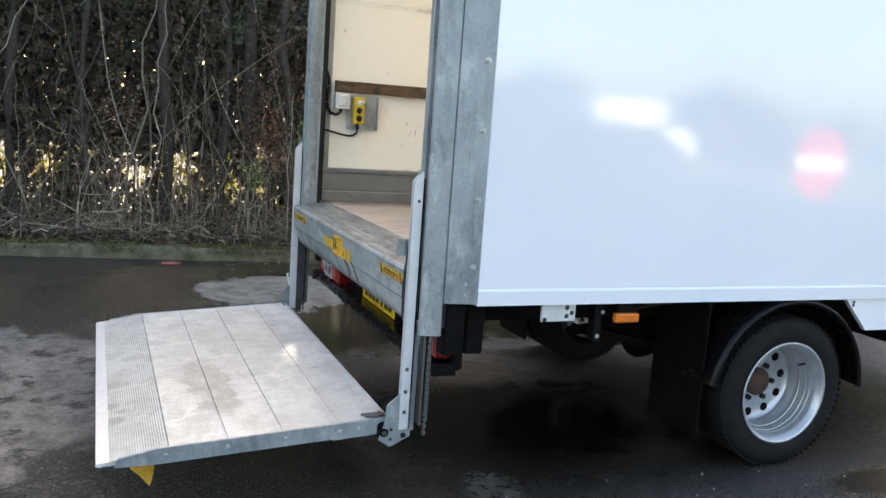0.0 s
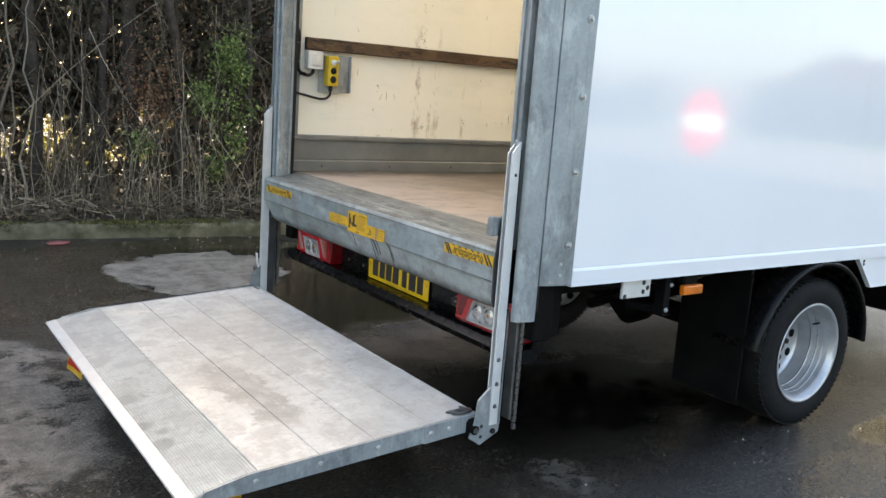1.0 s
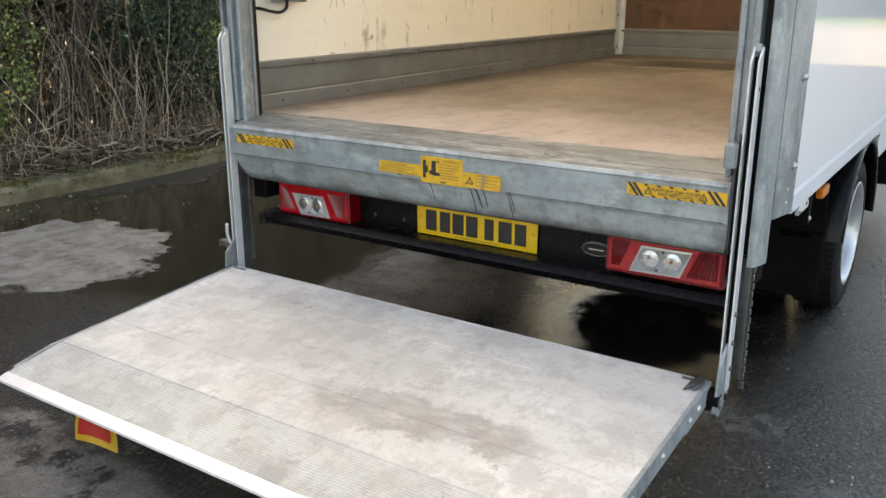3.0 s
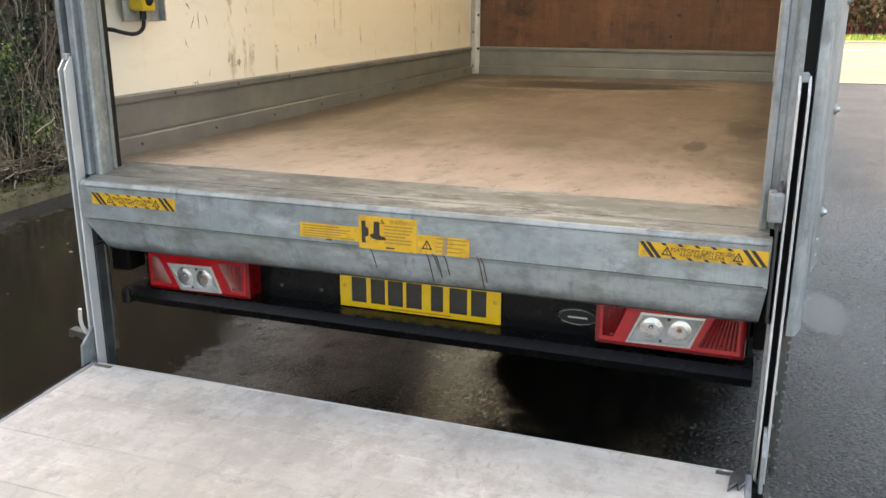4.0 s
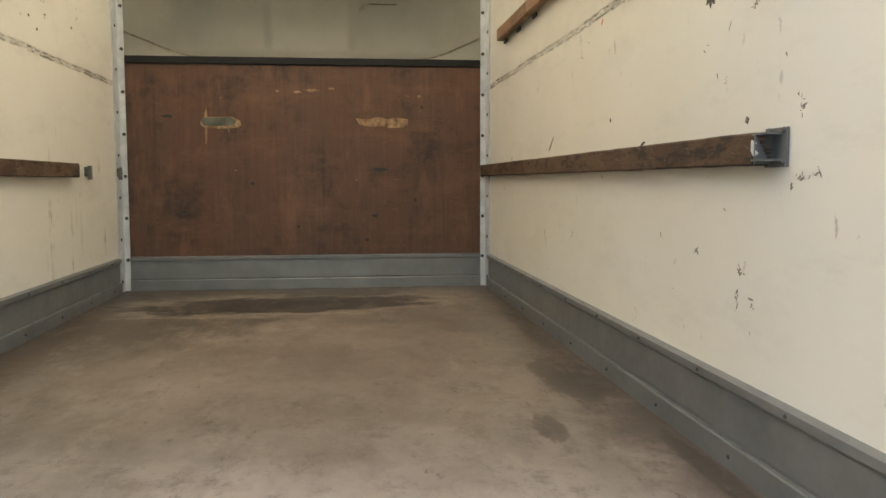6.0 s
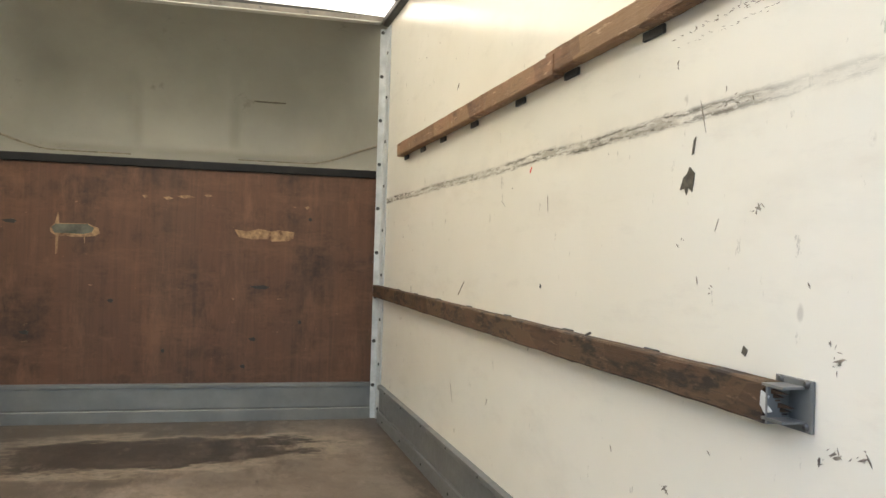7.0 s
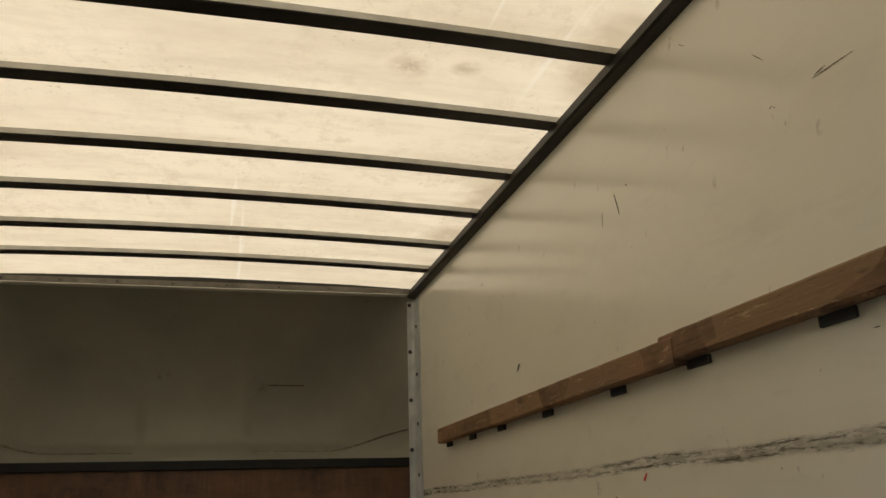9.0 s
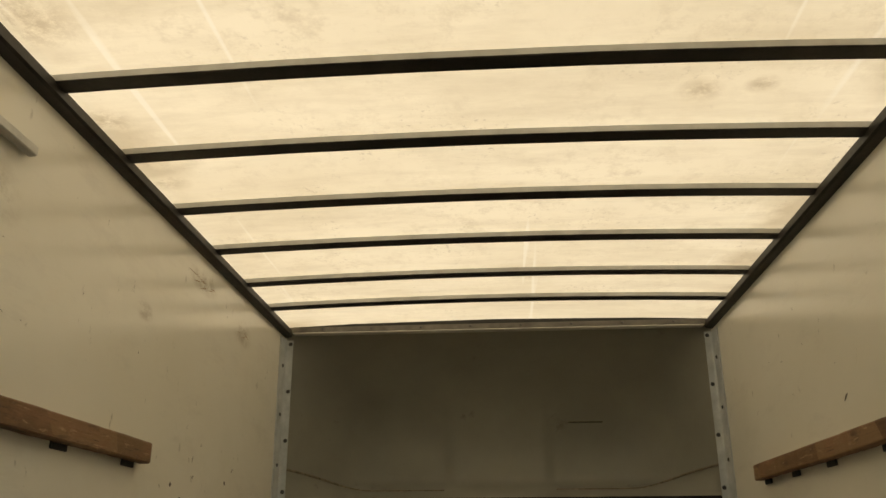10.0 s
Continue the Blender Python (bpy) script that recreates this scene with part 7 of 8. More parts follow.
# ---- hedge ----
class Heap:
    """Many small pieces joined into one mesh."""

    def __init__(self):
        self.v, self.f, self.n = [], [], 0

    def tubes(self, paths, radii, seg=4):
        """paths: (count, points, 3); radii: (count, points)."""
        c, p, _ = paths.shape
        way = np.gradient(paths, axis=1)
        way /= np.linalg.norm(way, axis=2, keepdims=True) + 1e-9
        side = np.cross(way, np.array([0.31, 0.87, 0.05]))
        side /= np.linalg.norm(side, axis=2, keepdims=True) + 1e-9
        up = np.cross(way, side)
        ang = np.arange(seg) * 2 * math.pi / seg
        ring = paths[:, :, None] + radii[:, :, None, None] * (side[:, :, None] * np.cos(ang)[:, None] + up[:, :, None] * np.sin(ang)[:, None])
        idx = np.arange(c * p * seg).reshape(c, p, seg) + self.n
        nxt = np.roll(idx, -1, axis=2)
        quads = np.stack([idx[:, :-1], nxt[:, :-1], nxt[:, 1:], idx[:, 1:]], -1).reshape(-1, 4)
        self.v.append(ring.reshape(-1, 3))
        self.f.append(quads)
        self.n += c * p * seg

    def leaves(self, at, size, rng, droop=0.3, narrow=0.55):
        """Folded four-sided leaves at the places."""
        k = len(at)
        d = rng.normal(size=(k, 3))
        d[:, 2] -= droop
        d /= np.linalg.norm(d, axis=1, keepdims=True)
        s = np.cross(d, rng.normal(size=(k, 3)))
        s /= np.linalg.norm(s, axis=1, keepdims=True)
        nrm = np.cross(d, s)
        sz = (size * rng.uniform(0.55, 1.35, k))[:, None]
        a = at
        b = at + d * sz * 0.5 + s * sz * narrow * 0.5 + nrm * sz * 0.08
        c = at + d * sz
        e = at + d * sz * 0.5 - s * sz * narrow * 0.5 + nrm * sz * 0.08
        idx = np.arange(k * 4).reshape(k, 4) + self.n
        self.v.append(np.stack([a, b, c, e], 1).reshape(-1, 3))
        self.f.append(idx)
        self.n += k * 4

    def make(self, name, material, parent=None):
        v, f = np.concatenate(self.v), np.concatenate(self.f)
        me = bpy.data.meshes.new(name)
        me.vertices.add(len(v))
        me.vertices.foreach_set("co", v.astype(np.float32).ravel())
        me.loops.add(f.size)
        me.loops.foreach_set("vertex_index", f.astype(np.int32).ravel())
        me.polygons.add(len(f))
        me.polygons.foreach_set("loop_start", np.arange(0, f.size, 4, dtype=np.int32))
        me.update(calc_edges=True)
        me.materials.append(material)
        ob = new(name, me)
        if parent:
            ob.parent = parent
        return ob


M_STEM = stem_material("grey brown stems", [(0.0, (0.026, 0.020, 0.015)), (0.60, (0.085, 0.066, 0.048)), (0.86, (0.21, 0.175, 0.13)), (1.0, (0.55, 0.49, 0.39))])
M_CANE = stem_material("dry pale canes", [(0.0, (0.10, 0.076, 0.052)), (0.6, (0.22, 0.175, 0.12)), (1.0, (0.55, 0.48, 0.36))])
M_WHIP = stem_material("pale bare whips", [(0.0, (0.14, 0.115, 0.08)), (0.5, (0.30, 0.255, 0.185)), (1.0, (0.60, 0.54, 0.43))])
M_TRUNK = simple("dark bark", (0.018, 0.015, 0.012), (0.060, 0.050, 0.040), 18, 0.9, 0.0, 0.8)
M_LEAF_DEAD = leaf_material("withered leaves", [(0.0, (0.028, 0.023, 0.017)), (0.5, (0.082, 0.065, 0.047)), (0.8, (0.056, 0.064, 0.032)), (0.93, (0.19, 0.145, 0.095)), (1.0, (0.36, 0.30, 0.22))], 0.22)
M_LEAF_RUST = leaf_material("russet leaves", [(0.0, (0.12, 0.060, 0.035)), (0.6, (0.28, 0.15, 0.085)), (1.0, (0.45, 0.28, 0.17))], 0.25)
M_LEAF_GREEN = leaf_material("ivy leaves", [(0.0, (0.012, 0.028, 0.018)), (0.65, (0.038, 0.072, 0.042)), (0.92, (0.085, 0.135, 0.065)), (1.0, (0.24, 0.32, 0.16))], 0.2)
M_LEAF_LIT_IVY = leaf_material("sun-brightened ivy leaves", [(0.0, (0.050, 0.085, 0.022)), (0.6, (0.14, 0.21, 0.060)), (1.0, (0.34, 0.42, 0.16))], 0.35)
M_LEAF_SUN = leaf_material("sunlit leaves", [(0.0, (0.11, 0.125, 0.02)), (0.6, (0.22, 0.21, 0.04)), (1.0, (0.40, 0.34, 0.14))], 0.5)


def build_hedge():
    rng = np.random.default_rng(5)
    hedge = new("hedge")
    tagged(hedge, "tall dense winter hedge of bare stems and withered leaves", "hedge", kind="stuff")
    line = np.vectorize(kerb_y)
    # low windows through the growth, and loose places higher up where flecks of sun fall through
    windows = ((-1.95, 0.72, 0.16, 0.20), (-1.52, 0.72, 0.10, 0.16), (-0.66, 0.66, 0.13, 0.15), (-0.24, 0.72, 0.17, 0.26), (0.30, 0.60, 0.14, 0.09), (0.56, 0.98, 0.07, 0.13), (0.56, 0.56, 0.12, 0.09), (-2.9, 0.7, 0.3, 0.2), (-3.9, 0.7, 0.2, 0.2))
    flecks = [(cx + rng.normal() * sx, cy + rng.normal() * sy, rng.uniform(0.035, 0.085), rng.uniform(0.05, 0.12)) for cx, cy, sx, sy, k in ((-0.34, 0.46, 0.09, 0.12, 8), (-0.27, 0.02, 0.10, 0.14, 9), (-0.16, -0.58, 0.10, 0.16, 9), (-0.80, -0.30, 0.05, 0.12, 3)) for _ in range(k)]

    def open_at(x, y, z):
        gone = np.zeros(len(x), bool)
        wig = rng.normal(size=len(x)) * 0.25
        for cx, cz, sx, sz in windows:
            gone |= ((x - cx) / sx) ** 2 + ((z - cz) / sz) ** 2 < 1.0 + wig
        t = (z - 0.32) / sun_dir.z
        fx, fy = x - sun_dir.x * t, y - sun_dir.y * t
        for cx, cy, sx, sy in flecks:
            gone |= (((fx - cx) / sx) ** 2 + ((fy - cy) / sy) ** 2 < 1.0 + wig) & (rng.uniform(size=len(x)) < 0.87)
        return gone

    # trunks
    for i, x in enumerate([-9.0 + 0.55 * k + rng.uniform(-0.2, 0.2) for k in range(13)] + [-1.75, -1.10, -0.46, 0.06, 0.43, 0.80, 1.36, 1.9, 2.3, 3.45, 3.9] + [4.4 + 0.6 * k for k in range(8)]):
        y = kerb_y(x) + rng.uniform(0.55, 1.0)
        r = (0.05, 0.032, 0.06, 0.04, 0.026)[i % 5]
        pts = [(x, y, 0.05)]
        for k in range(1, 7):
            pts.append((x + rng.normal() * 0.05 * k ** 0.6, y + rng.normal() * 0.06, 0.05 + k * 0.72))
        part("trunk", hose(pts, r, 9), M_TRUNK, hedge, smooth=True)
    # crooked upright stems
    heap = Heap()
    n = 620
    x0 = rng.uniform(-9, 10, n)
    y0 = line(x0) + 0.30 + rng.gamma(2.0, 0.33, n)
    h = rng.uniform(0.8, 4.2, n)
    t = np.linspace(0, 1, 11)
    lean = rng.normal(size=(n, 2)) * 0.8
    wob = np.cumsum(rng.normal(size=(n, 11, 2)) * 0.055, axis=1)
    z = 0.12 + h[:, None] * t[None]
    paths = np.stack([x0[:, None] + lean[:, :1] * t ** 1.5 * h[:, None] * 0.35 + wob[:, :, 0], y0[:, None] + lean[:, 1:] * t * h[:, None] * 0.18 + wob[:, :, 1], z], -1)
    rad = (0.0025 + rng.gamma(1.6, 0.0026, n))[:, None] * (1 - 0.7 * t)[None]
    heap.tubes(paths, rad)
    # side twigs, forked at random
    n = 8000
    x0 = rng.uniform(-8, 9, n)
    y0 = line(x0) + 0.30 + rng.gamma(2.0, 0.33, n)
    z0 = 0.25 + rng.uniform(0, 1, n) ** 1.2 * 4.2
    free = ~open_at(x0, y0, z0)
    x0, y0, z0 = x0[free], y0[free], z0[free]
    n = len(x0)
    d = rng.normal(size=(n, 3)) * (1, 0.7, 0.9)
    d[:, 2] += 0.35
    d /= np.linalg.norm(d, axis=1, keepdims=True)
    ln = 0.10 + rng.gamma(1.5, 0.20, n)
    t = np.linspace(0, 1, 5)
    wob = np.cumsum(rng.normal(size=(n, 5, 3)) * 0.030, axis=1)
    paths = np.stack([x0, y0, z0], -1)[:, None] + d[:, None] * (ln[:, None] * t)[..., None] + wob
    heap.tubes(paths, rng.uniform(0.0014, 0.0050, n)[:, None] * (1 - 0.7 * t)[None], 3)
    tagged(heap.make("stems", M_STEM, hedge), kind="stuff")
    # thin pale whips standing clear in front of the growth
    heap = Heap()
    n = 420
    x0 = rng.uniform(-7, 7, n)
    y0 = line(x0) + 0.22 + rng.gamma(1.6, 0.14, n)
    h = 0.5 + rng.gamma(2.0, 0.35, n)
    t = np.linspace(0, 1, 9)
    lean = rng.normal(size=(n, 2)) * 0.35
    wob = np.cumsum(rng.normal(size=(n, 9, 2)) * 0.022, axis=1)
    paths = np.stack([x0[:, None] + lean[:, :1] * t ** 1.6 * h[:, None] + wob[:, :, 0], y0[:, None] + 0.3 * np.abs(lean[:, 1:]) * t * h[:, None] + wob[:, :, 1], 0.10 + h[:, None] * t], -1)
    heap.tubes(paths, rng.uniform(0.0016, 0.0036, n)[:, None] * (1 - 0.55 * t)[None], 4)
    tagged(heap.make("pale_whips", M_WHIP, hedge), "thin pale bare whips before the hedge", kind="stuff")
    # dry arching canes along the foot
    heap = Heap()
    n = 1050
    x0 = rng.uniform(-8, 9, n)
    y0 = line(x0) + 0.24 + rng.gamma(1.6, 0.20, n)
    t = np.linspace(0, 1, 9)
    ln = 0.25 + rng.gamma(2.0, 0.30, n)
    az = rng.uniform(0, 2 * math.pi, n)
    out = rng.uniform(0.05, 0.65, n)
    px = x0[:, None] + np.cos(az)[:, None] * out[:, None] * t ** 1.6
    py = y0[:, None] + np.sin(az)[:, None] * out[:, None] * t ** 1.6 * 0.5
    pz = 0.12 + ln[:, None] * (t - 0.45 * (out / 0.55)[:, None] * t ** 3)
    paths = np.stack([px, py, np.maximum(pz, 0.10)], -1) + np.cumsum(rng.normal(size=(n, 9, 3)) * 0.014, axis=1)
    heap.tubes(paths, rng.uniform(0.0018, 0.0052, n)[:, None] * (1 - 0.6 * t)[None], 4)
    n = 4200
    x0 = rng.uniform(-7, 8, n)
    y0 = line(x0) + 0.20 + rng.gamma(1.6, 0.22, n)
    d = rng.normal(size=(n, 3)) * (1, 0.6, 0.28)
    d /= np.linalg.norm(d, axis=1, keepdims=True)
    ln = rng.uniform(0.08, 0.42, n)
    t = np.linspace(0, 1, 4)
    paths = np.stack([x0, y0, 0.14 + rng.gamma(1.2, 0.06, n)], -1)[:, None] + d[:, None] * (ln[:, None] * t)[..., None] + np.cumsum(rng.normal(size=(n, 4, 3)) * 0.014, axis=1)
    paths[..., 2] = np.maximum(paths[..., 2], 0.125)
    heap.tubes(paths, rng.uniform(0.0018, 0.0055, n)[:, None] * np.ones(4)[None], 4)
    tagged(heap.make("dry_canes", M_CANE, hedge), "pale dry canes along the hedge foot", kind="stuff")
    # withered leaves, thin low down
    heap = Heap()
    n = 190000
    x0 = rng.uniform(-8, 11, n)
    z0 = 0.25 + 4.4 * rng.uniform(0, 1, n) ** 0.75
    y0 = line(x0) + 0.55 + rng.gamma(2.4, 0.27, n)
    clump = np.sin(x0 * 2.3 + 1.1 * np.sin(z0 * 2.1)) + np.sin(z0 * 3.1 + x0 * 1.3) * 0.8 + np.sin(x0 * 7.1 - z0 * 5.3) * 0.7 + rng.normal(size=n) * 0.5
    low = np.clip((z0 - 0.75) / 1.2, 0.10, 1.0)
    keep = (clump > -0.6) & (rng.uniform(size=n) < low) & ~open_at(x0, y0, z0)
    heap.leaves(np.stack([x0, y0, z0], -1)[keep], 0.036, rng)
    tagged(heap.make("withered_leaves", M_LEAF_DEAD, hedge), kind="stuff")
    # the closed back of the hedge
    heap = Heap()
    n = 330000
    x0 = rng.uniform(-9, 12, n)
    z0 = 0.15 + 4.3 * rng.uniform(0, 1, n)
    y0 = line(x0) + 1.15 + rng.gamma(2.0, 0.13, n)
    keep = ~open_at(x0, y0, z0) & ((z0 > 1.0) | (rng.uniform(size=n) < 0.5))
    heap.leaves(np.stack([x0, y0, z0], -1)[keep], 0.10, rng, 0.3, 0.7)
    # growth added farther back to shade the hedge, kept above the low bushes' sunlight
    n = 130000
    x0 = rng.uniform(-12, 15, n)
    y0 = line(x0) + 2.6 + rng.gamma(2.0, 0.30, n)
    z0 = rng.uniform(1.4, 5.0, n)
    keep = ~open_at(x0, y0, z0) & (z0 > 1.55 + (y0 - 6.3) * 0.62)
    heap.leaves(np.stack([x0, y0, z0], -1)[keep], 0.13, rng, 0.3, 0.7)
    tagged(heap.make("inner_growth_and_screen", M_LEAF_DEAD, hedge), kind="stuff")
    # a drift of russet leaves still hanging
    heap = Heap()
    for cx, cz, sx, sz, n in ((0.55, 1.15, 0.16, 0.20, 1500), (0.62, 1.7, 0.2, 0.3, 500), (-0.85, 1.25, 0.15, 0.2, 500), (2.1, 1.5, 0.25, 0.3, 500), (-2.3, 1.5, 0.3, 0.3, 600)):
        x0, z0 = rng.normal(cx, sx, n), rng.normal(cz, sz, n)
        heap.leaves(np.stack([x0, line(x0) + 0.62 + rng.gamma(1.8, 0.12, n), np.maximum(z0, 0.3)], -1), 0.030, rng, 0.4, 0.6)
    tagged(heap.make("russet_leaves", M_LEAF_RUST, hedge), "russet dead leaves still hanging", kind="stuff")
    # ivy tufts: sun painted in as brighter green, a dark mass by the van
    brightened = ((1.14, 1.48, 0.06, 0.08, 9), (1.18, 1.29, 0.05, 0.07, 6), (0.95, 1.08, 0.05, 0.06, 6), (1.30, 0.95, 0.04, 0.05, 3), (1.14, 0.76, 0.04, 0.05, 4), (1.05, 0.46, 0.03, 0.05, 3), (0.38, 0.65, 0.04, 0.04, 3), (1.04, 0.99, 0.05, 0.06, 3), (2.98, 0.95, 0.10, 0.18, 3), (3.12, 0.62, 0.05, 0.12, 3))
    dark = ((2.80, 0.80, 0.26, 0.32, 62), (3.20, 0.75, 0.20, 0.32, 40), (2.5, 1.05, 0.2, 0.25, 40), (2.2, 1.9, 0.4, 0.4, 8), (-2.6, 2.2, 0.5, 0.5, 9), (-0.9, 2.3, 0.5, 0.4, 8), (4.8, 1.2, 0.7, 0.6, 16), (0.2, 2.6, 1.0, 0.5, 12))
    for name, spots, mat, text in (("lit_ivy", brightened, M_LEAF_LIT_IVY, "tufts of ivy painted a sunlit green in the hedge"), ("ivy", dark, M_LEAF_GREEN, "dark green ivy climbing in the hedge")):
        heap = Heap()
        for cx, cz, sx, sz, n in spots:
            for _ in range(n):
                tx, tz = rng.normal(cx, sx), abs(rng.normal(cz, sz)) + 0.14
                ty = kerb_y(tx) + (0.24 if name == "lit_ivy" else 0.40) + rng.gamma(1.8, 0.14)
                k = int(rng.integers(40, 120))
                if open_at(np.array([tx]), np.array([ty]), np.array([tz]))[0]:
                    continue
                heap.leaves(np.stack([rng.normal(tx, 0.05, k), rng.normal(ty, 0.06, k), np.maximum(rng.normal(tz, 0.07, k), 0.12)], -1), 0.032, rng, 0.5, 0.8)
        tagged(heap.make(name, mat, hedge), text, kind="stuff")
    # fallen leaves on the bank
    heap = Heap()
    n = 9000
    x0 = rng.uniform(-8, 8, n)
    dd = 0.14 + rng.gamma(1.5, 0.35, n)
    heap.leaves(np.stack([x0, line(x0) + dd, 0.125 + 0.1 * np.minimum(dd, 1.2) + rng.uniform(0, 0.05, n)], -1), 0.05, rng, 0.0, 0.6)
    tagged(heap.make("fallen_leaves", M_LEAF_DEAD, hedge), kind="stuff")
    # moss and small weeds on the kerb
    heap = Heap()
    n = 30000
    x0 = rng.uniform(-6, 6, n)
    u = rng.uniform(-0.01, 0.19, n)
    keep = np.sin(x0 * 3.1) + np.sin(x0 * 8.3 + 2) * 0.6 + rng.normal(size=n) * 0.7 > -0.1
    heap.leaves(np.stack([x0, line(x0) + u, 0.082 + np.minimum(u, 0.03) * 1.1 + 0 * u], -1)[keep], 0.023, rng, -1.2, 0.5)
    tagged(heap.make("moss", leaf_material("kerb moss", [(0.0, (0.050, 0.056, 0.014)), (0.7, (0.115, 0.115, 0.036)), (1.0, (0.22, 0.20, 0.08))], 0.2), hedge), "short olive moss on the kerb", kind="stuff")
    # old board leaning in the growth
    board = part("old_board", box(0.60, 0.905, 4.90, 4.94, 0.66, 0.80, 0.004), M_TRUNK)
    tagged(board, "dark old board with pale top edge in hedge", "board")
    part("board_edge", box(0.598, 0.907, 4.885, 4.945, 0.801, 0.815, 0.003), M_CANE, board, "pale bare wood edge")
    part("board_leg", box(0.598, 0.618, 4.90, 4.92, 0.05, 0.66), M_TRUNK, board)
    part("board_leg", box(0.887, 0.907, 4.90, 4.92, 0.05, 0.66), M_TRUNK, board)
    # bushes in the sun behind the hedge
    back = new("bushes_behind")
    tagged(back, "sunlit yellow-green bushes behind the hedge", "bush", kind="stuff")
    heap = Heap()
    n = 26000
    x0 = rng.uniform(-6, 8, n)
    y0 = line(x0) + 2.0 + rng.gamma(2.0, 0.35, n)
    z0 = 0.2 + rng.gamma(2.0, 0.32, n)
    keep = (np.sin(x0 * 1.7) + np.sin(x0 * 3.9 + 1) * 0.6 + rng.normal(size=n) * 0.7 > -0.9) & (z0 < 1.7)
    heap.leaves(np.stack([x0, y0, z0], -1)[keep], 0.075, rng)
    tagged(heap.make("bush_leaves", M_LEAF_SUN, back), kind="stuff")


build_hedge()


# ---- the far side of the yard ----
def build_distance():
    m = Nodes("pale concrete road")
    col = m.mix(m.ramp(m.noise(0.4, 6), [(0.3, 0.0), (0.7, 1.0)]), (0.155, 0.132, 0.10), (0.21, 0.18, 0.14))
    road_mat = m.done(col, 0.7)
    road = part("road", box(16.0, 36.0, -70, 60, -0.30, 0.014), road_mat)
    tagged(road, "pale dry concrete road across the yard", "road", kind="structure")
    line = part("road_line", box(29.6, 29.9, -70, 60, 0.014, 0.018), simple("worn white road paint", (0.50, 0.49, 0.46), (0.62, 0.61, 0.58), 3, 0.7), road, "white painted line")
    far_kerb = part("far_kerb", box(36.0, 36.3, -70, 60, -0.3, 0.08, 0.02), simple("pale kerb stone", (0.30, 0.29, 0.26), (0.40, 0.38, 0.35), 2, 0.8))
    tagged(far_kerb, "pale concrete kerb at the verge", "kerb", kind="structure")
    grass_mat = simple("verge grass", (0.09, 0.15, 0.022), (0.19, 0.25, 0.05), 1.5, 0.8, 0.0, 0.5)
    verge = part("verge", box(36.3, 60, -70, 60, -0.3, 0.06), grass_mat)
    tagged(verge, "bright green grass verge", "grass", kind="structure")
    rng = np.random.default_rng(9)
    g = new("verge_grass")
    tagged(g, "tufts of grass on the verge", "grass", kind="stuff")
    heap = Heap()
    n = 9000
    heap.leaves(np.stack([rng.uniform(36.4, 40.5, n), rng.uniform(-26, 4, n), np.full(n, 0.05)], -1), 0.22, rng, -2.2, 0.12)
    tagged(heap.make("blades", leaf_material("grass blades", [(0.0, (0.10, 0.17, 0.03)), (1.0, (0.22, 0.28, 0.06))], 0.3), g), kind="stuff")
    # clipped brown hedge
    h = new("far_hedge")
    tagged(h, "clipped brown hedge along the verge", "hedge", kind="stuff")
    heap = Heap()
    n = 26000
    y0 = rng.uniform(-30, 6, n)
    z0 = rng.uniform(0.45, 2.5, n) + 0.35 * np.sin(y0 * 0.9) * rng.uniform(0, 1, n)
    heap.leaves(np.stack([rng.uniform(40.8, 42.4, n), y0, z0], -1), 0.22, rng)
    tagged(heap.make("hedge_leaves", leaf_material("russet hedge leaves", [(0.0, (0.06, 0.055, 0.03)), (0.5, (0.19, 0.13, 0.08)), (1.0, (0.33, 0.23, 0.15))], 0.3), h), kind="stuff")
    heap = Heap()
    n = 2200
    y0 = rng.uniform(-30, 6, n)
    t = np.linspace(0, 1, 4)
    paths = np.stack([rng.uniform(41, 42.2, n)[:, None] + 0 * t, y0[:, None] + rng.normal(size=n)[:, None] * 0.25 * t, 0.05 + rng.uniform(0.8, 2.4, n)[:, None] * t], -1)
    heap.tubes(paths, np.full((n, 4), 0.016), 3)
    n = 5200
    y0 = rng.uniform(-30, 6, n)
    paths = np.stack([rng.uniform(41, 42.4, n)[:, None] + rng.normal(size=n)[:, None] * 0.2 * t, y0[:, None] + rng.normal(size=n)[:, None] * 0.45 * t, rng.uniform(1.6, 2.4, n)[:, None] + rng.uniform(0.5, 1.7, n)[:, None] * t], -1)
    heap.tubes(paths, np.full((n, 4), 0.011), 3)
    tagged(heap.make("hedge_stems", M_STEM, h), kind="stuff")
    # red ribbed fence
    fence_mat = simple("red painted sheet steel", (0.36, 0.035, 0.028), (0.46, 0.06, 0.045), 1.2, 0.5)
    fence = new("red_fence")
    tagged(fence, "tall red ribbed steel fence beyond the hedge", "fence")
    mesh = bpy.data.meshes.new("fence_panel")
    edge = []
    for k in range(10):
        edge += [(0.0, k * 0.30), (-0.09, k * 0.30 + 0.04), (-0.09, k * 0.30 + 0.15), (0.0, k * 0.30 + 0.19)]
    edge.append((0.0, 3.0))
    b = prism(edge + [(u + 0.02, w) for u, w in reversed(edge)], 'z', 0.0, 4.75)
    b.to_mesh(mesh)
    b.free()
    mesh.materials.append(fence_mat)
    for i in range(11):
        again("fence_panel", mesh, fence, pose(46.0, -28.0 + 3.0 * i, 0.0))
    part("fence_rail", box(45.9, 46.0, -28, 5, 4.66, 4.76), fence_mat, fence)
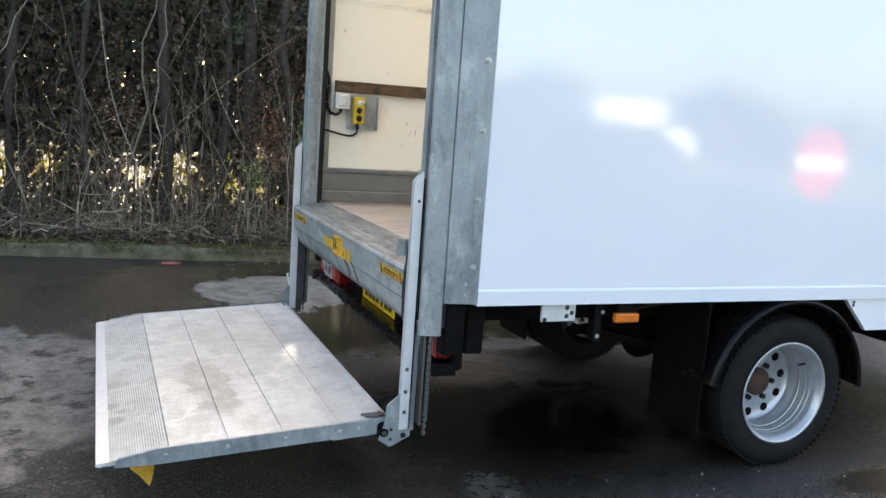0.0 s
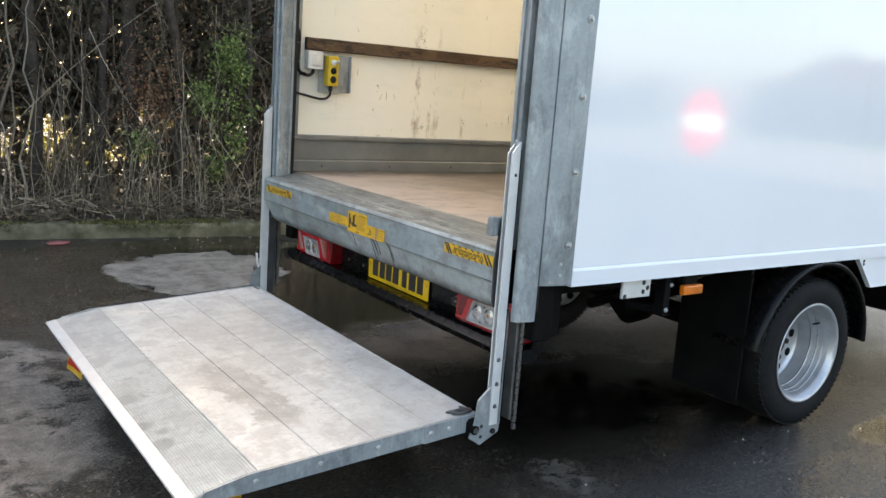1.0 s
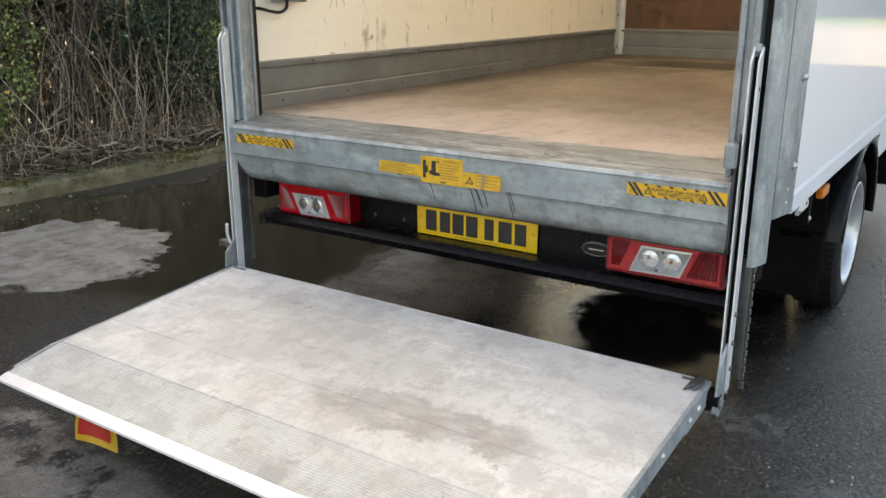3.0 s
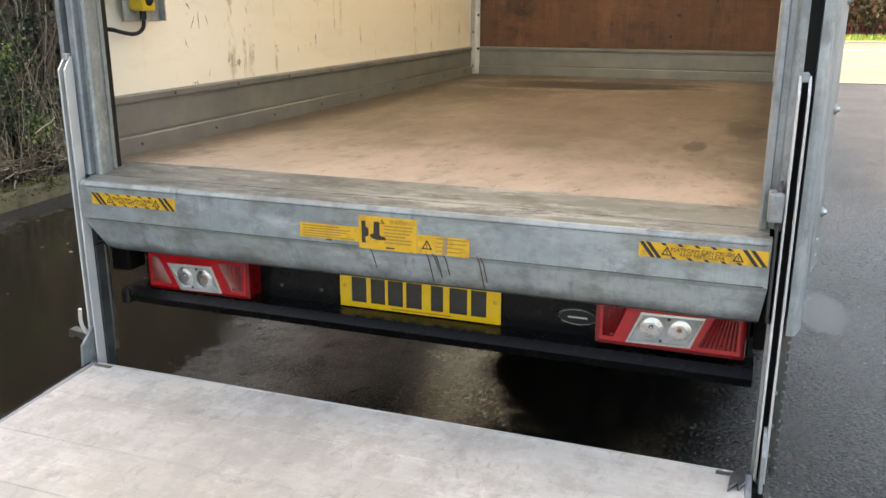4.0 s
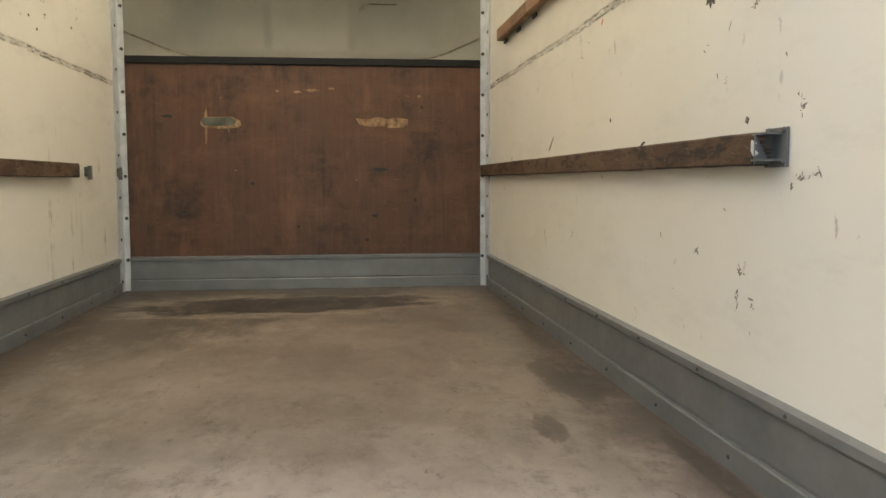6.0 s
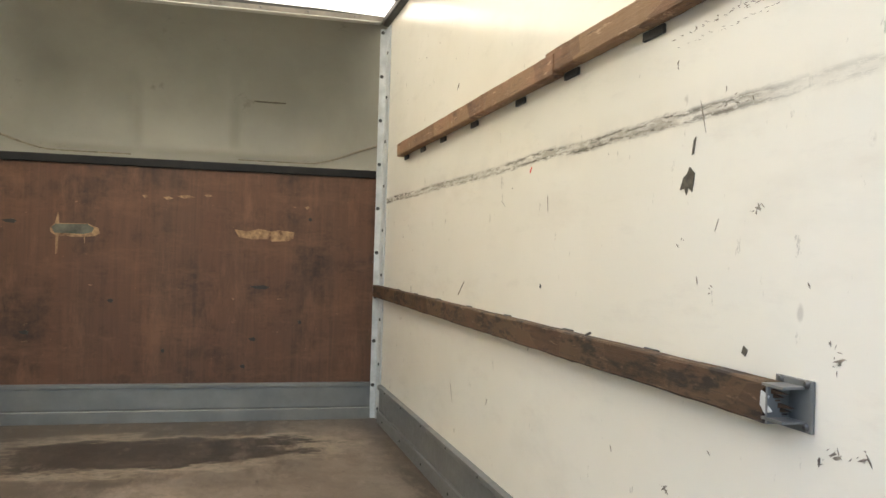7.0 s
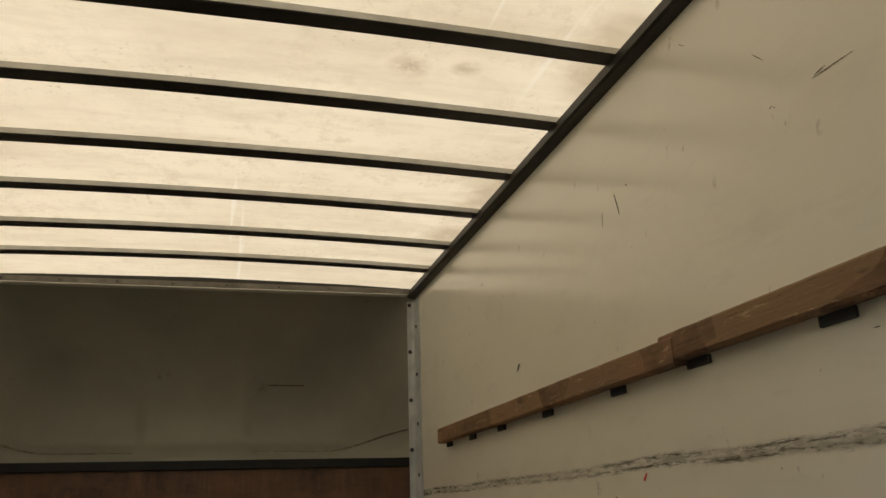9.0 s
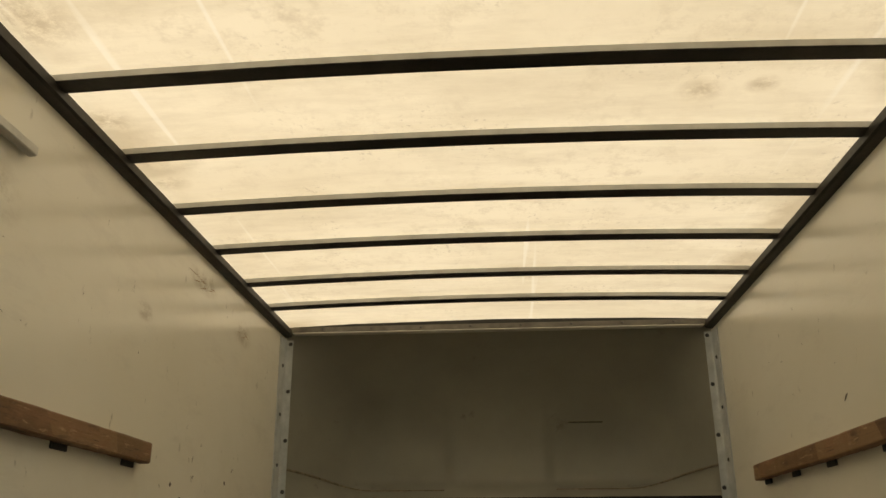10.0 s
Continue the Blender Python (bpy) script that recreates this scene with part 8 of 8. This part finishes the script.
    # trees behind
    for i, (y, r, hgt) in enumerate(((-40, 3.4, 6.6), (-31, 3.0, 6.0), (-22, 3.4, 6.5), (-13, 2.8, 5.9), (-5, 3.2, 6.3), (4, 3.4, 6.6))):
        tree = new("tree")
        tagged(tree, "hazy bare-twigged tree behind the fence", "tree", "trees behind the fence")
        x = 66 + 4 * math.sin(i * 2.1)
        part("trunk", hose([(x, y, 0), (x + 0.2, y + 0.1, hgt * 0.35), (x, y - 0.2, hgt * 0.7)], 0.22, 8), M_TRUNK, tree, smooth=True)
        heap = Heap()
        n = 2600
        d = rng.normal(size=(n, 3))
        d /= np.linalg.norm(d, axis=1, keepdims=True)
        rr = r * rng.uniform(0.3, 1, n) ** 0.5 * (1 + 0.25 * np.sin(d[:, 0] * 5 + d[:, 2] * 7 + i))
        heap.leaves(np.stack([x + d[:, 0] * rr * 0.8, y + d[:, 1] * rr, hgt * 0.62 + d[:, 2] * rr * 0.75], -1), 0.5, rng)
        heap.make("crown", leaf_material("tree crown leaves", [(0.0, (0.13, 0.115, 0.06)), (1.0, (0.26, 0.22, 0.12))], 0.3), tree)


build_distance()


# ---- things mirrored in the side panel ----
def build_mirrored():
    post = new("road_sign")
    tagged(post, "round red road sign with a white bar on a grey post", "sign")
    cx, cy, cz = 6.28, -5.41, 1.27
    part("sign_post", rod((cx, cy - 0.03, 0.0), (cx, cy - 0.03, 1.70), 0.035, 12), M_GALV, post)
    part("sign_disc", rod((cx, cy, cz), (cx, cy + 0.012, cz), 0.385, 40), simple("red sign face", (0.66, 0.03, 0.03), (0.72, 0.04, 0.04), 3, 0.4), post, "red sign face")
    part("sign_bar", box(cx - 0.335, cx + 0.335, cy + 0.012, cy + 0.015, cz - 0.085, cz + 0.085), simple("white sign bar", (0.82, 0.82, 0.82), (0.88, 0.88, 0.88), 3, 0.4), post, "white bar")
    wall_mat = simple("pale wall plaster", (0.17, 0.17, 0.165), (0.23, 0.23, 0.22), 0.6, 0.8)
    b = new("far_building")
    tagged(b, "long low pale building across the yard", "building")
    part("wall", box(-30, 40, -40.3, -40, 0, 3.4), wall_mat, b)
    part("roof", box(-30.4, 40.4, -46, -39.6, 3.4, 3.7), simple("grey roof", (0.14, 0.14, 0.14), (0.2, 0.2, 0.2), 1, 0.8), b)
    # a white panel van and a dark car parked across the yard
    glass = simple("dark vehicle glass", (0.01, 0.011, 0.012), (0.02, 0.021, 0.022), 4, 0.15)
    white = simple("white van paint", (0.80, 0.80, 0.80), (0.86, 0.86, 0.86), 2, 0.25)
    dark = simple("dark grey car paint", (0.030, 0.032, 0.036), (0.045, 0.047, 0.052), 2, 0.25)
    for name, label, x0, y0, long, prof, paint, cabin in (
            ("panel_van", "white panel van parked across the yard", 17.9, -28.9, 5.3, [(0, 0.45), (0, 1.3), (0.06, 2.72), (0.2, 2.85), (3.7, 2.85), (4.55, 1.75), (5.25, 1.45), (5.3, 0.45)], white, [(3.85, 2.55), (4.45, 1.75), (3.5, 1.75), (3.5, 2.55)]),
            ("parked_car", "dark grey car parked across the yard", 15.2, -24.6, 4.2, [(0, 0.35), (0.02, 1.05), (0.12, 1.25), (0.45, 1.80), (3.0, 1.80), (3.5, 1.20), (4.15, 1.05), (4.2, 0.35)], dark, [(0.35, 1.25), (0.60, 1.70), (2.90, 1.70), (3.25, 1.25)])):
        car = new(name)
        tagged(car, label, "van" if "van" in name else "car")
        part("body", prism([(x0 + u, w) for u, w in prof], 'y', y0 - 1.85, y0, 0.05), paint, car)
        part("side_window", prism([(x0 + u, w) for u, w in cabin], 'y', y0 - 0.02, y0 + 0.006), glass, car)
        for u in (0.2, 0.8):
            wheel = part("wheel", rod((x0 + long * u, y0 - 0.18, 0.33), (x0 + long * u, y0 + 0.02, 0.33), 0.33, 24), M_RUBBER, car)
            part("rim", rod((x0 + long * u, y0 + 0.02, 0.33), (x0 + long * u, y0 + 0.03, 0.33), 0.20, 18), M_RIM, wheel)
    # bare bushes in front of the building
    rng = np.random.default_rng(12)
    row = new("yard_bushes")
    tagged(row, "uneven brown bushes in front of the building", "bush", kind="stuff")
    heap = Heap()
    n = 9000
    x0 = rng.uniform(-14, 40, n)
    top = 2.2 + 1.5 * np.abs(np.sin(x0 * 0.23 + 0.7)) + 0.9 * np.sin(x0 * 0.61 + 2.0)
    z0 = top * rng.uniform(0, 1, n) ** 0.7
    heap.leaves(np.stack([x0, rng.uniform(-37, -35, n), z0], -1), 0.45, rng)
    tagged(heap.make("bush_leaves", M_LEAF_DEAD, row), kind="stuff")


build_mirrored()


# ---- litter on the ground ----
def build_litter():
    rng = np.random.default_rng(3)
    litter = new("leaf_litter")
    tagged(litter, "small fallen leaves and grit scattered on tarmac", "litter", kind="stuff")
    heap = Heap()
    n = 200
    x0 = rng.uniform(-4.5, 5, n)
    y0 = np.array([kerb_y(v) for v in x0]) - rng.gamma(1.1, 0.55, n) - 0.03
    keep = (y0 > -0.4)
    heap.leaves(np.stack([x0, y0, np.full(n, 0.006)], -1)[keep], 0.035, rng, 0.0, 0.6)
    v = heap.v[0]
    v[:, 2] = 0.004 + np.abs(v[:, 2] - 0.006) * 0.25
    heap.make("leaves", leaf_material("pale fallen leaves", [(0.0, (0.06, 0.045, 0.03)), (0.6, (0.20, 0.16, 0.11)), (1.0, (0.42, 0.37, 0.29))], 0.1), litter)
    # loose grit, thickest where the tarmac is driven on
    n = 900
    at = np.stack([rng.uniform(-1.2, 5.5, n), -0.95 - rng.gamma(2.2, 0.75, n)], -1)
    kx = rng.uniform(-3.2, 1.8, 60)
    ky = np.array([kerb_y(v) for v in kx]) - 0.02 - rng.gamma(1.2, 0.28, 60)
    at = np.concatenate([at, np.stack([kx, ky], -1)])
    verts, faces = [], []
    for px, py in at:
        r = rng.uniform(0.0025, 0.0065) * (1.6 if py > 0 else 1.0)
        ring = rng.uniform(0.7, 1.3, 4)
        k = len(verts)
        base = ground_z(px, py)
        turn = rng.uniform(0, 6.28)
        for j in range(4):
            verts.append((px + r * ring[j] * math.cos(turn + j * 1.571), py + r * ring[j] * math.sin(turn + j * 1.571), base))
        verts.append((px, py, base + r * 1.1))
        faces += [(k + j, k + (j + 1) % 4, k + 4) for j in range(4)]
    mesh_of("grit", verts, faces, simple("pale grit", (0.22, 0.19, 0.16), (0.50, 0.46, 0.40), 300, 0.8), litter)
    bag = part("red_wrapper", prism([(-0.52, 4.02), (-0.44, 4.05), (-0.34, 4.02), (-0.40, 3.96), (-0.50, 3.97)], 'z', 0.003, 0.02, 0.004), simple("red wrapper film", (0.28, 0.06, 0.06), (0.42, 0.16, 0.15), 30, 0.35), None)
    tagged(bag, "crumpled red wrapper lying by the kerb", "litter")


build_litter()
